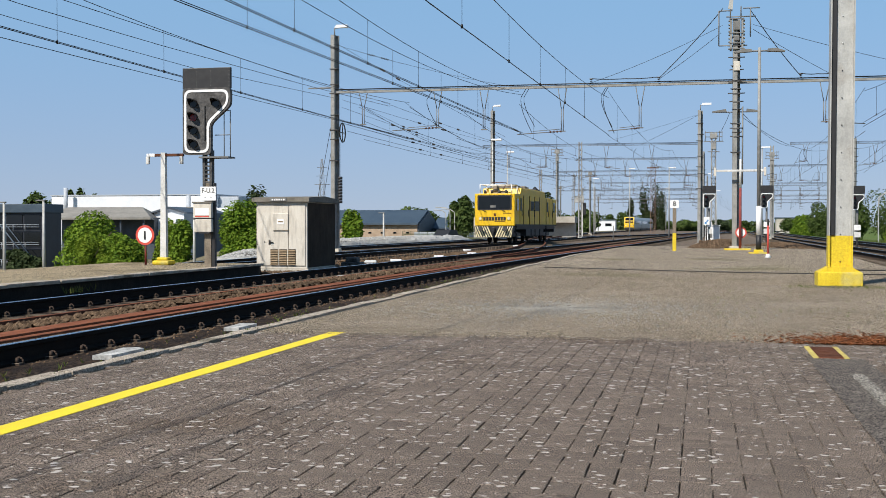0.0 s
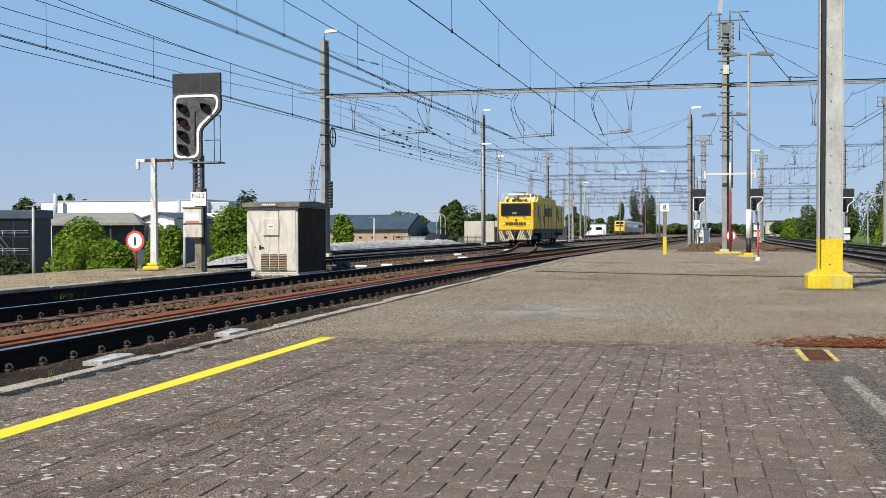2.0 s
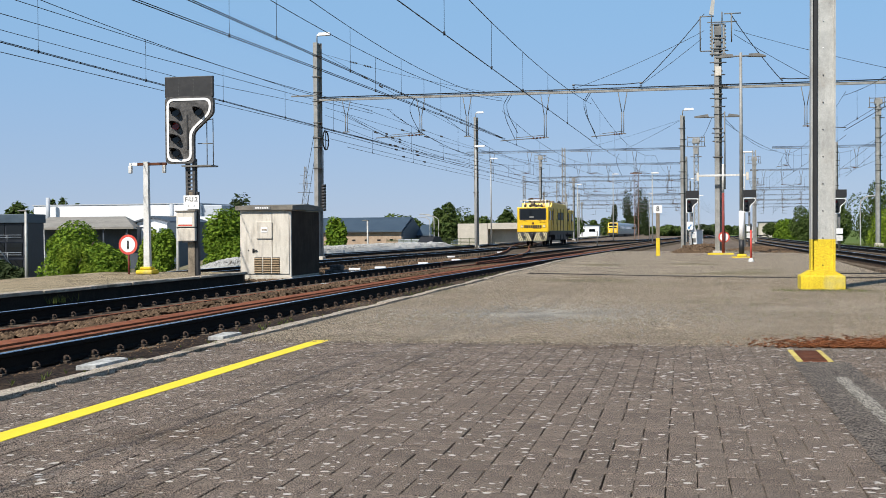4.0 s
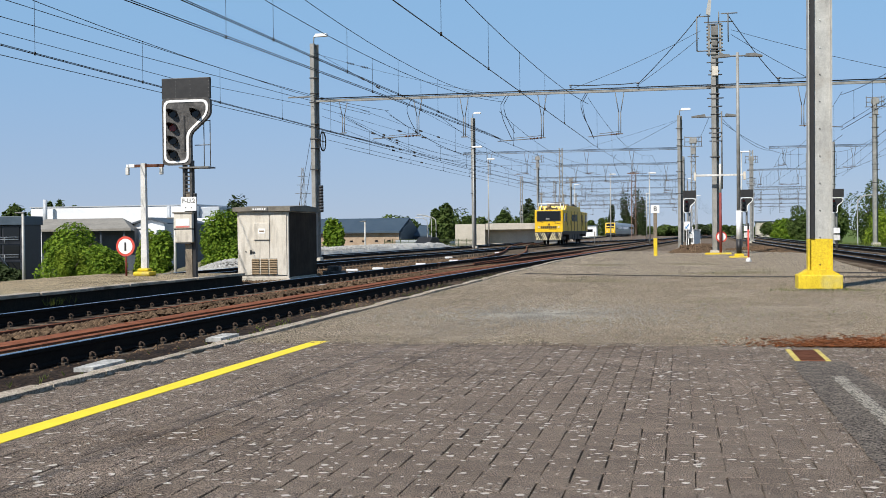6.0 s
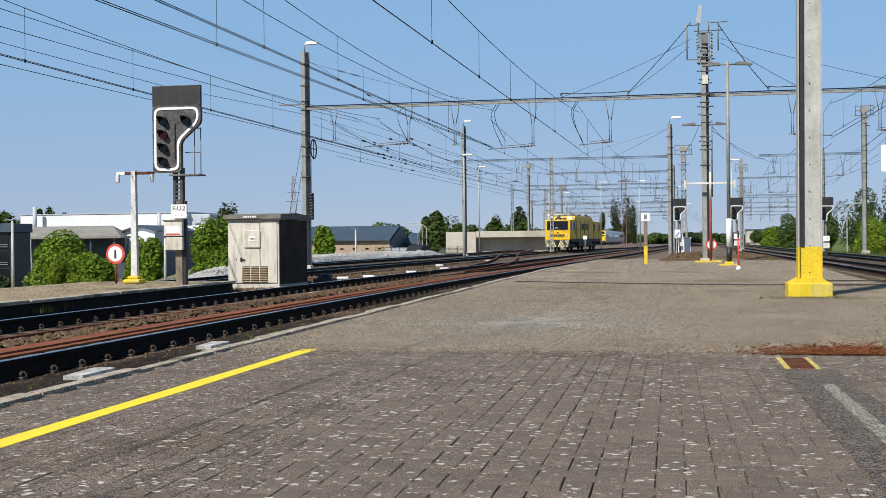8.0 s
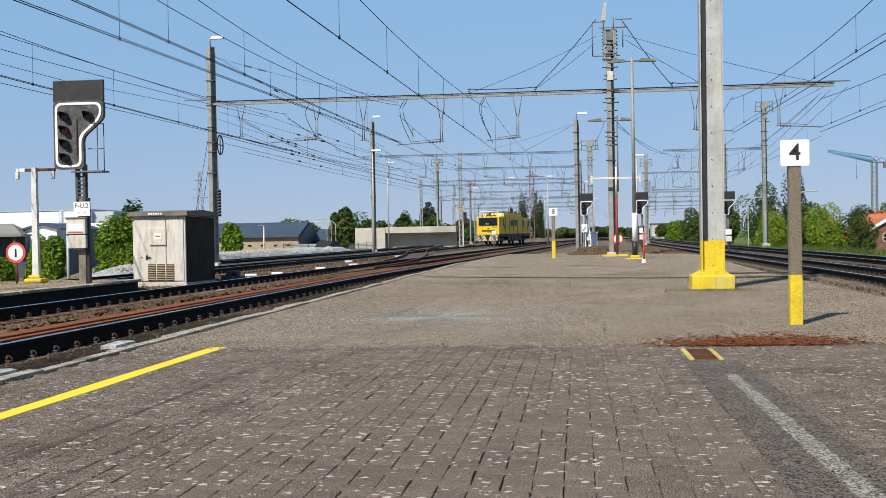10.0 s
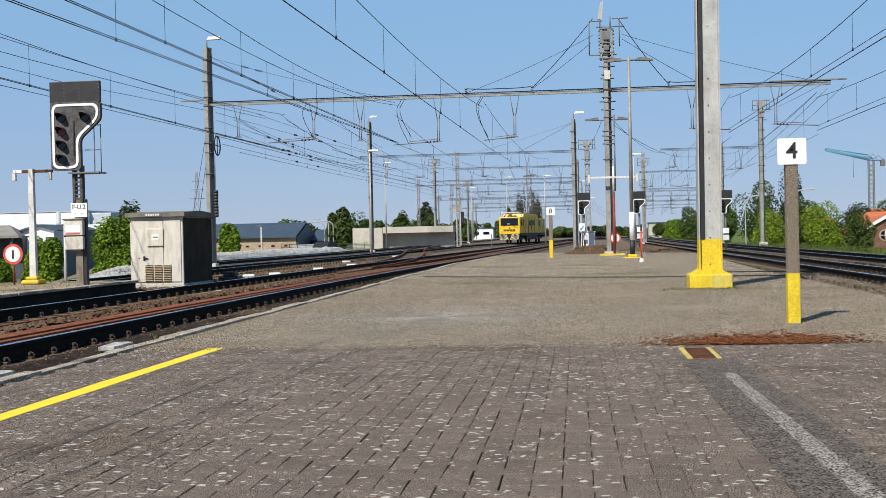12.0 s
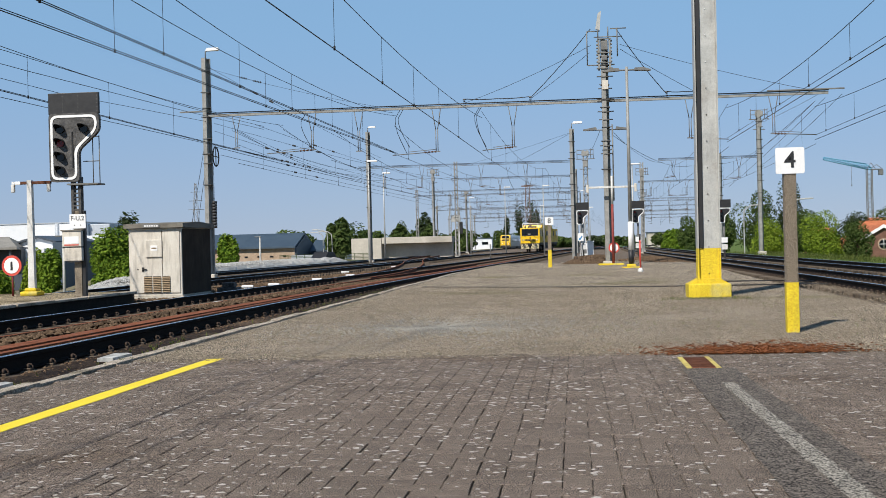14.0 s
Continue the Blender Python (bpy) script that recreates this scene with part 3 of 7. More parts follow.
def main_signal():
    s = thing("railway_signal", pose(-13.17, 30.5, 0.235), "tall black light signal with a white outlined face, lamps unlit", "railway signal")
    bm = B()
    box(bm, -0.10, 0.10, -0.07, 0.07, 0, 2.35, 0.01)
    part("mast", bm, "concrete_brown", s, "brown weathered concrete mast")
    bm = B()
    box(bm, -0.14, -0.06, -0.09, 0.09, 2.2, 3.2, 0.01)
    box(bm, 0.06, 0.14, -0.09, 0.09, 2.2, 3.2, 0.01)
    for k in range(8):
        box(bm, -0.06, 0.06, -0.08, -0.05, 2.3 + k * 0.11, 2.34 + k * 0.11)
    part("mast_bracket", bm, "black_worn", s, "dark ladder-like steel bracket")
    bm = B()
    box(bm, -0.36, 0.17, -0.22, -0.075, 1.34, 1.76, 0.015)
    box_a = part("junction_box", bm, "cabinet", s, "beige junction box")
    bm = B()
    box(bm, -0.39, 0.2, -0.25, -0.075, 1.755, 1.79, 0.008)
    part("lid", bm, "cabinet_roof", box_a)
    for z, m in ((1.42, "white"), (1.37, "red")):
        bm = B()
        box(bm, -0.30, 0.10, -0.226, -0.219, z, z + (0.19 if m == "white" else 0.03))
        part("sticker", bm, m, box_a)
    bm = B()
    box(bm, 0.105, 0.2, -0.05, 0.09, 0, 2.3, 0.01)
    part("conduit", bm, "black", s, "black cable conduit")
    # black blocks stand in for the shade between the two junction boxes
    bm = B()
    box(bm, -0.36, -0.30, -0.21, -0.1, 1.30, 1.345)
    box(bm, -0.33, 0.16, -0.20, -0.09, 1.305, 1.345)
    part("box_gap", bm, "black", s)
    bm = B()
    box(bm, -0.34, 0.17, -0.21, -0.075, 0.96, 1.31, 0.015)
    part("junction_box", bm, "cabinet", s)
    bm = B()
    prism(bm, [(-0.2, 0.92), (0.1, 0.92), (0.16, 1.0), (-0.26, 1.0)], "y", -0.2, -0.075)
    part("box_tray", bm, "black", s)
    bm = B()
    box(bm, -0.19, 0.26, -0.115, -0.095, 1.82, 2.2, 0.006)
    plate = part("name_plate", bm, "white", s, "white plate with black characters")
    letters("plate_letters", "F-U.2", 0.17, pose(0.035, -0.119, 2.09, *UPRIGHT), "steel_dark", plate, 0.002)
    for x in (-0.05, 0.12):
        bm = B()
        box(bm, x - 0.012, x + 0.012, -0.119, -0.114, 1.9, 1.925)
        part("plate_dot", bm, "black", plate)
    out = [(-0.65, 3.1), (0.11, 3.1), (0.11, 3.92), (0.68, 4.42), (0.68, 4.86), (-0.65, 4.86)]
    bm = B()
    prism(bm, rounded(shrink(out, -0.03), 0.12), "y", -0.16, -0.02)
    head = part("signal_head", bm, "black_worn", s, "scratched black signal face")
    bm = B()
    a = shrink(out, 0.02)
    band(bm, rounded(a, 0.2), rounded(shrink(a, 0.065), 0.15), -0.176, -0.15)
    part("white_outline", bm, "white", head, "white reflective outline")
    for z in (3.36, 3.73, 4.09, 4.46):
        lens(head, -0.36, z, -0.165, 0.105, "lens_red" if 4.0 < z < 4.2 else "glass")
    lens(head, 0.30, 4.46, -0.165, 0.105)
    bm = B()
    box(bm, -0.05, -0.01, -0.185, -0.16, 3.45, 4.4, 0.008)
    part("cover_rib", bm, "black", head)
    bm = B()
    box(bm, -0.70, 0.70, -0.12, -0.02, 4.87, 5.44, 0.015)
    top = part("top_panel", bm, "black", s, "matt black panel")
    for x in (-0.29, 0.13, 0.66):
        for k in range(5):
            bm = B()
            tube(bm, (x, -0.12, 4.95 + k * 0.1), (x, -0.127, 4.95 + k * 0.1), 0.011, None, 6)
            part("rivet", bm, "steel_dark", top)
    bm = B()
    for a, b in (((0.42, 0.1, 3.0), (0.42, 0.1, 4.3)), ((0.60, 0.1, 3.0), (0.60, 0.1, 4.3)), ((0.15, 0.1, 3.62), (0.60, 0.1, 3.62)), ((0.42, 0.1, 4.28), (0.60, 0.1, 4.28))):
        tube(bm, a, b, 0.014, None, 6)
    box(bm, -0.2, 0.66, -0.2, 0.3, 2.98, 3.02)
    part("service_platform", bm, "steel_dark", s, "thin steel service stage with rails")
    return s


main_signal()


def small_signal(x, y, z, label, box_below=True):
    s = thing("railway_signal", pose(x, y, z), label, "railway signal", "small signals along the platform")
    bm = B()
    tube(bm, (0, 0.05, 0), (0, 0.05, 3.4), 0.07, None, 10)
    part("mast", bm, "steel_dark", s)
    out = [(-0.42, 2.5), (0.06, 2.5), (0.06, 2.95), (0.42, 3.25), (0.42, 3.5), (-0.42, 3.5)]
    bm = B()
    prism(bm, rounded(out, 0.1), "y", -0.14, -0.02)
    head = part("signal_head", bm, "black", s)
    bm = B()
    a = shrink(out, 0.0)
    band(bm, rounded(a, 0.14), rounded(shrink(a, 0.05), 0.11), -0.155, -0.13)
    part("white_outline", bm, "white", head)
    for zz in (2.66, 2.96, 3.27):
        lens(head, -0.2, zz, -0.145, 0.085, "lens_red" if zz > 3.2 else "glass")
    bm = B()
    box(bm, -0.45, 0.45, -0.1, -0.02, 3.53, 4.05, 0.01)
    part("top_panel", bm, "black", s)
    if box_below:
        bm = B()
        box(bm, -0.2, 0.2, -0.13, -0.03, 1.2, 1.55, 0.01)
        part("name_plate", bm, "white", s)
        bm = B()
        box(bm, -0.2, 0.2, -0.13, -0.03, 0.75, 1.1, 0.01)
        part("junction_box", bm, "white_dirty", s)
    return s


small_signal(0.62, 84.0, 0.1, "small black signal with a red lens beside a white cabinet")
small_signal(4.45, 84.0, 0.1, "small black signal standing behind the double street lamp")
small_signal(9.85, 80.0, -0.1, "small black signal standing between two tracks")


def relay_cabinet():
    c = thing("relay_cabinet", pose(-12.8, 35.3, -0.14), "grey-beige relay cabinet with a dark overhanging roof", "cabinet")
    w, d, h = 0.84, 2.9, 2.26
    bm = B()
    box(bm, -w - 0.04, w + 0.04, -0.04, d + 0.04, 0, 0.16, 0.015)
    part("plinth", bm, "concrete", c)
    bm = B()
    box(bm, -w, w, 0, d, 0.16, h, 0.02)
    part("body", bm, "cabinet", c, "streaked beige sheet-metal body")
    # thin panels added over the body; their dark brown carries the side's shade
    for q in (-1, 1):
        bm = B()
        box(bm, q * w - 0.012, q * w + 0.012, 0.06, d - 0.04, 0.2, h - 0.03, 0.006)
        part("side_panel", bm, "cabinet_side", c, "weathered side panel in a dark brown that carries the shade")
    bm = B()
    box(bm, -w + 0.06, 0.22, -0.03, 0.0, 0.26, h - 0.08, 0.01)
    door = part("door", bm, "cabinet", c)
    bm = B()
    box(bm, 0.24, w - 0.06, -0.03, 0.0, 0.26, h - 0.08, 0.01)
    part("door", bm, "cabinet", c)
    bm = B()
    box(bm, -0.28, 0.24, -0.075, -0.03, 1.36, 1.9, 0.02)
    panel = part("meter_panel", bm, "cabinet", door, "small square hatch")
    bm = B()
    box(bm, -0.12, 0.10, -0.082, -0.075, 1.56, 1.72, 0.004)
    part("hatch_label", bm, "white", panel)
    bm = B()
    box(bm, -0.09, 0.07, -0.087, -0.082, 1.62, 1.66)
    part("label_bar", bm, "vent", panel)
    bm = B()
    box(bm, -0.42, -0.36, -0.05, -0.03, 0.92, 1.06, 0.006)
    box(bm, -0.40, -0.26, -0.075, -0.05, 0.98, 1.01, 0.004)
    part("handle", bm, "black", door)
    bm = B()
    tube(bm, (-0.55, -0.03, 1.0), (-0.55, -0.045, 1.0), 0.02, None, 10)
    part("lock", bm, "black", door)
    for i in range(3):
        x = -0.36 + i * 0.29
        bm = B()
        box(bm, x, x + 0.25, -0.035, -0.028, 0.28, 0.78)
        v = part("vent", bm, "black", c)
        for k in range(9):
            bm = B()
            prism(bm, [(-0.06, 0.29 + k * 0.054), (-0.03, 0.325 + k * 0.054), (-0.03, 0.335 + k * 0.054), (-0.066, 0.30 + k * 0.054)], "x", x, x + 0.25)
            part("slat", bm, "vent", v)
    bm = B()
    prism(bm, [(-0.14, h + 0.0), (d + 0.14, h + 0.0), (d + 0.14, h + 0.13), (d / 2, h + 0.2), (-0.14, h + 0.13)], "x", -w - 0.1, w + 0.1)
    part("roof", bm, "cabinet_roof", c, "weathered dark roof slab")
    bm = B()
    box(bm, -0.33, 0.22, -0.16, -0.14, h + 0.01, h + 0.12, 0.004)
    plate = part("name_plate", bm, "steel_dark", c, "blue-grey plate with unreadable writing")
    bm = B()
    for k in range(6):
        box(bm, -0.27 + k * 0.075, -0.22 + k * 0.075, -0.164, -0.16, h + 0.04, h + 0.09)
    part("writing_bar", bm, "white", plate)


relay_cabinet()
bm = B()
box(bm, -0.35, 0.35, -0.25, 0.25, 0, 0.3, 0.03)
box(bm, -0.2, 0.2, -0.18, 0.18, 0.3, 0.46, 0.03)
point_motor = tagged(part("point_motor", bm, "black_worn"), "dark point machine box on the ballast beside a cabinet", "point machine")
point_motor.matrix_world = pose(-11.35, 38.2, -0.14)

for x, y in ((-11.8, 42.0), (-11.3, 43.8), (-11.0, 50.0), (-12.5, 64.0), (-10.7, 56.0), (-11.9, 78.0)):
    bm = B()
    box(bm, -0.18, 0.18, -0.15, 0.15, 0, 0.14, 0.02)
    box(bm, -0.21, 0.21, -0.18, 0.18, 0.14, 0.22, 0.02)
    t = tagged(part("trough_box", bm, "white"), "small white concrete cable box on the ballast", "cable box", "white cable boxes")
    t.matrix_world = pose(x, y, -0.12, 0, 0, 12)
for x, y, n in ((-5.87, 11.3, 0.42), (-5.86, 14.6, 0.38), (-9.0, 25.2, 0.3), (-9.2, 30.0, 0.3)):
    bm = B()
    prism(bm, [(-0.1, -n), (0.09, -n * 0.9), (0.12, n * 0.8), (0.02, n), (-0.13, n * 0.9)], "z", 0, 0.045)
    t = tagged(part("loose_slab", bm, "stone_white"), "whitish broken stone slab beside the rail", "stone slab", "loose stone slabs")
    t.matrix_world = pose(x, y, 0.012, 0, 0, 3)

# bar light and round sign on the left platform
g = thing("platform_marker_post", pose(-15.2, 32.0, 0.235), "white post with a red cross bar and yellow foot", "post")
bm = B()
prism(bm, [(-0.095, 0), (0.095, 0), (0.065, 3.25), (-0.065, 3.25)], "y", -0.07, 0.07)
part("post", bm, "white_dirty", g)
bm = B()
box(bm, -0.27, 0.25, -0.26, 0.26, 0, 0.13, 0.05)
box(bm, -0.18, 0.17, -0.16, 0.16, 0.13, 0.22, 0.04)
part("foot", bm, "yellow_foot", g, "yellow painted concrete foot")
bm = B()
box(bm, -0.52, 0.62, -0.05, 0.05, 3.14, 3.22, 0.01)
part("cross_bar", bm, "rust_dark", g, "faded brown-red bar")
bm = B()
box(bm, -0.52, -0.26, -0.055, 0.055, 3.135, 3.225, 0.01)
part("bar_end", bm, "white", g)
for x in (-0.5, 0.55):
    bm = B()
    box(bm, x - 0.05, x + 0.05, -0.05, 0.05, 2.92, 3.14, 0.02)
    part("hanging_lamp", bm, "white_dirty", g)


def round_sign(x, y, z, cz, r, label):
    s = thing("warning_sign", pose(x, y, z), label, "sign", "round pedestrian signs")
    bm = B()
    tube(bm, (0, 0.03, 0), (0, 0.03, cz), 0.03, None, 8)
    part("post", bm, "red_pole", s)
    bm = B()
    tube(bm, (0, -0.012, cz), (0, 0.012, cz), r, None, 32)
    part("disc", bm, "red", s, "red rim")
    bm = B()
    tube(bm, (0, -0.018, cz), (0, -0.011, cz), r * 0.76, None, 32)
    f = part("white_field", bm, "white", s)
    bm = B()
    prism(bm, [(-r * 0.1, cz - r * 0.45), (r * 0.12, cz - r * 0.45), (r * 0.1, cz + r * 0.4), (-r * 0.08, cz + r * 0.4)], "y", -0.024, -0.017)
    part("dark_bar", bm, "black", f)
    return s


round_sign(-15.75, 31.9, 0.235, 0.86, 0.29, "round red and white sign on a thin post")
round_sign(1.95, 59.5, 0.2, 0.85, 0.27, "round red and white sign on the mast's foot")

# ---- platform posts ----
p = thing("steel_mast", pose(3.10, 28.45, 0, 0, 0.3, 0), "grey steel column with a yellow lower end and foot", "mast")
bm = B()
prism(bm, [(-0.245, -0.2), (-0.217, -0.2), (-0.217, -0.11), (0.255, -0.11), (0.255, -0.2), (0.285, -0.2), (0.285, 0.2), (0.255, 0.2), (0.255, -0.09), (-0.217, -0.09), (-0.217, 0.2), (-0.245, 0.2)], "z", 1.14, 11.0)
part("column", bm, "steel", p, "galvanised steel column")
bm = B()
for x in (-0.231, 0.271):
    box(bm, x - 0.017, x + 0.017, -0.203, 0.203, 0.4, 1.14)
box(bm, -0.217, 0.256, -0.115, -0.087, 0.4, 1.14)
part("yellow_band", bm, "yellow_foot", p, "yellow painted lower end")
for k in range(14):
    bm = B()
    tube(bm, (0.02, -0.118, 0.55 + k * 0.62), (0.02, -0.135, 0.55 + k * 0.62), 0.015, 0.012, 8)
    part("bolt", bm, "black" if k < 8 else "white", p)
bm = B()
box(bm, -0.49, 0.49, -0.42, 0.42, -0.05, 0.32, 0.03)
prism(bm, [(-0.47, 0.31), (0.47, 0.31), (0.26, 0.43), (-0.26, 0.43)], "y", -0.3, 0.3)
part("foot", bm, "yellow_foot", p, "chipped yellow concrete foot")
# black strip added to stand in for the shaded recess behind the left flange
bm = B()
box(bm, -0.205, -0.10, -0.15, -0.11, 1.142, 11.0, 0.01)
part("conduit", bm, "black", p, "black strip standing in for the shaded recess")


def number_post(x, y, z, text, h, size, yellow, label, lean=0.0):
    s = thing("number_post", pose(x, y, z, 0, lean, 0), label, "sign", "platform number posts")
    bm = B()
    prism(bm, rounded([(-0.085, -0.085), (0.085, -0.085), (0.085, 0.085), (-0.085, 0.085)], 0.02, 2), "z", yellow, h - size * 0.95)
    part("post", bm, "aggregate", s, "exposed aggregate concrete post")
    bm = B()
    prism(bm, rounded([(-0.088, -0.088), (0.088, -0.088), (0.088, 0.088), (-0.088, 0.088)], 0.02, 2), "z", -0.05, yellow)
    part("yellow_band", bm, "yellow_foot", s, "yellow painted foot")
    bm = B()
    prism(bm, rounded([(-size * 0.54, h - size), (size * 0.54, h - size), (size * 0.54, h), (-size * 0.54, h)], 0.03, 3), "y", -0.10, -0.086)
    plate = part("plate", bm, "white", s, "white enamel plate with a black numeral")
    letters("numeral", text, size * 0.88, pose(0, -0.103, h - size * 0.5, *UPRIGHT), "black", plate, 0.002)
    return s


number_post(3.06, 17.35, 0, "4", 2.62, 0.37, 0.71, "white plate with numeral four on an aggregate concrete post")
number_post(-1.17, 57.0, 0.19, "8", 2.40, 0.37, 0.84, "white plate with numeral eight on a slim concrete post")

s = thing("marker_stick", pose(2.6, 48.0, 0.13), "thin red marker rod in a white foot", "marker rod")
bm = B()
tube(bm, (0, 0, 0.1), (0, 0, 1.25), 0.035, None, 8)
part("rod", bm, "red", s)
bm = B()
tube(bm, (0, 0, 1.25), (0, 0, 1.5), 0.036, None, 8)
part("rod_tip", bm, "black", s)
bm = B()
tube(bm, (0, 0, -0.02), (0, 0, 0.15), 0.13, 0.05, 12)
part("foot", bm, "white", s)

s = thing("street_lamp", pose(2.5, 53.5, 0.12), "grey double-armed platform lamp with painted lower bands and yellow foot", "street lamp")
bm = B()
tube(bm, (0, 0, 2.1), (0, 0, 9.0), 0.085, 0.06, 12)
part("pole", bm, "mast_grey", s)
for a, b, m in ((0.2, 0.85, "black"), (0.85, 2.1, "white")):
    bm = B()
    tube(bm, (0, 0, a), (0, 0, b), 0.115, None, 12)
    part("painted_band", bm, m, s)
bm = B()
box(bm, -0.42, 0.42, -0.3, 0.3, -0.05, 0.1, 0.03)
box(bm, -0.2, 0.2, -0.2, 0.2, 0.1, 0.22, 0.03)
part("foot", bm, "yellow_foot", s)
bm = B()
tube(bm, (-0.55, 0, 8.85), (0.55, 0, 8.85), 0.035, None, 8)
part("arm", bm, "steel_dark", s)
for q in (-1, 1):
    bm = B()
    prism(bm, [(q * 0.3, 8.82), (q * 1.05, 8.78), (q * 1.08, 8.83), (q * 0.7, 8.95), (q * 0.35, 8.93)], "y", -0.13, 0.13)
    part("lamp_head", bm, "steel_dark", s)

s = thing("barrier_post", pose(1.91, 59.35, 0.2), "red and white peeling post with a white cross bar and lamps", "post")
bm = B()
tube(bm, (0, 0, 0), (0, 0, 3.0), 0.07, 0.062, 10)
part("post", bm, "red_pole", s, "peeling red paint")
bm = B()
tube(bm, (0, 0, 3.0), (0, 0, 4.4), 0.06, 0.052, 10)
part("post_top", bm, "white_dirty", s, "faded white paint")
bm = B()
box(bm, -1.25, 1.2, -0.05, 0.05, 3.8, 3.9, 0.01)
part("cross_bar", bm, "white_dirty", s)
for x in (-1.2, 1.15):
    bm = B()
    box(bm, x - 0.06, x + 0.06, -0.08, 0.08, 3.6, 4.0, 0.02)
    part("end_lamp", bm, "cabinet", s)
bm = B()
box(bm, -0.75, 0.5, -0.3, 0.3, -0.05, 0.08, 0.02)
part("foot", bm, "yellow_foot", s)

s = thing("white_cabinet", pose(0.95, 88.0, -0.1), "white trackside cabinet beside a small signal", "cabinet")
bm = B()
box(bm, -0.55, 0.45, -0.3, 0.4, 0, 1.45, 0.03)
part("body", bm, "white", s)
bm = B()
box(bm, -0.6, 0.5, -0.35, 0.45, 1.45, 1.55, 0.03)
part("roof", bm, "white_dirty", s)
bm = B()
box(bm, -0.28, -0.08, -0.34, -0.3, 0.65, 0.95, 0.01)
part("box_door", bm, "steel_dark", s)
s = thing("arrow_sign", pose(0.45, 83.6, 0.1), "white sign with a blue arrow on a black stem", "sign")
bm = B()
tube(bm, (0, 0.03, 0), (0, 0.03, 1.6), 0.04, None, 8)
part("post", bm, "black", s)
bm = B()
box(bm, -0.2, 0.2, -0.01, 0.01, 1.35, 1.9, 0.005)
plate = part("plate", bm, "white", s)
bm = B()
prism(bm, [(-0.13, 1.42), (0.03, 1.42), (-0.02, 1.48), (0.14, 1.68), (0.08, 1.73), (-0.07, 1.53), (-0.13, 1.6)], "y", -0.016, -0.009)
part("arrow", bm, "sky_blue", plate)

# signal mast with a box and a pale cabinet beyond the machine's track
s = thing("signal_mast", pose(-15.3, 156, -0.14), "grey signal mast with boxed head beside a pale cabinet", "railway signal")
bm = B()
for x in (-0.25, 0.25):
    box(bm, x - 0.06, x + 0.06, -0.06, 0.06, 0, 5.2)
part("mast", bm, "white_dirty", s)
bm = B()
box(bm, -0.75, 0.45, -0.2, 0.2, 4.6, 5.5, 0.05)
part("box_head", bm, "steel", s)
bm = B()
box(bm, 0.3, 0.75, -0.2, 0.0, 3.0, 4.6, 0.05)
part("signal_head", bm, "black", s)
s = thing("concrete_cabinet", pose(-17.2, 154, -0.14), "pale concrete cabinet beyond the tracks", "cabinet")
bm = B()
box(bm, -0.65, 0.65, 0, 0.9, 0, 2.1, 0.03)
part("body", bm, "white_dirty", s)
bm = B()
box(bm, -0.7, 0.7, -0.06, 0.96, 2.1, 2.22, 0.03)
part("roof", bm, "concrete", s)
s = thing("track_marker", pose(-7.9, 112, -0.1), "slim post with a small white plate among the tracks", "marker post")
bm = B()
tube(bm, (0, 0, 0), (0, 0, 1.6), 0.05, None, 8)
part("post", bm, "steel_dark", s)
bm = B()
box(bm, -0.18, 0.18, -0.07, -0.05, 1.5, 1.85, 0.02)
part("plate", bm, "white", s)

# ---- overhead line ----


def catenary_mast(x, y, h, wide, label, lamp=False, top=False, z=0.0, lattice=False, detail=True, rings=7):
    s = thing("catenary_mast", pose(x, y, z), label, "mast", "masts of the overhead line")
    bm = B()
    w = wide / 2
    if lattice:
        for q in (-1, 1):
            box(bm, q * w - 0.05, q * w + 0.05, -0.1, 0.1, 0, h)
        n = int(h / 0.55)
        for k in range(n):
            a, b = h * k / n, h * (k + 1) / n
            tube(bm, (-w, 0.06, a), (w, 0.06, b), 0.022, None, 4)
            tube(bm, (w, -0.06, a), (-w, -0.06, b), 0.022, None, 4)
    else:
        # a boxed channel with a flange set back beside it
        prism(bm, [(-w, -w), (w * 0.22, -w), (w * 0.22, w + 0.06), (w, w + 0.06), (w, w + 0.12), (-w, w + 0.12)], "z", 0, h)
    part("column", bm, "mast_grey", s)
    if detail:
        for k in range(rings):
            zz = h * (0.42 + 0.56 * (k + 0.4 * (k % 3 == 1)) / rings)
            bm = B()
            box(bm, -w - 0.03, w + 0.03, -w - 0.03, w + 0.03, zz, zz + (0.03 if k % 2 else 0.05), 0.008)
            q = 1 if k % 2 else -1
            tube(bm, (q * (w + 0.02), -0.05, zz + 0.02), (q * (w + 0.10), -0.08, zz + 0.05), 0.025, None, 6)
            part("clamp", bm, "black_worn", s)
        bm = B()
        box(bm, -w - 0.12, w + 0.12, -w - 0.1, w + 0.1, -0.2, 0.18, 0.03)
        part("foot", bm, "concrete", s)
    if lamp:
        bm = B()
        tube(bm, (0, 0, h), (0, 0, h + 0.35), 0.03, None, 6)
        tube(bm, (0, 0, h + 0.35), (0.35, -0.1, h + 0.4), 0.025, None, 6)
        part("lamp_arm", bm, "steel_dark", s)
        bm = B()
        prism(bm, [(0.05, h + 0.34), (0.75, h + 0.36), (0.75, h + 0.5), (0.15, h + 0.5)], "y", -0.2, 0.05)
        part("lamp_head", bm, "lamp_white", s)
    return s


BEAM = 8.4


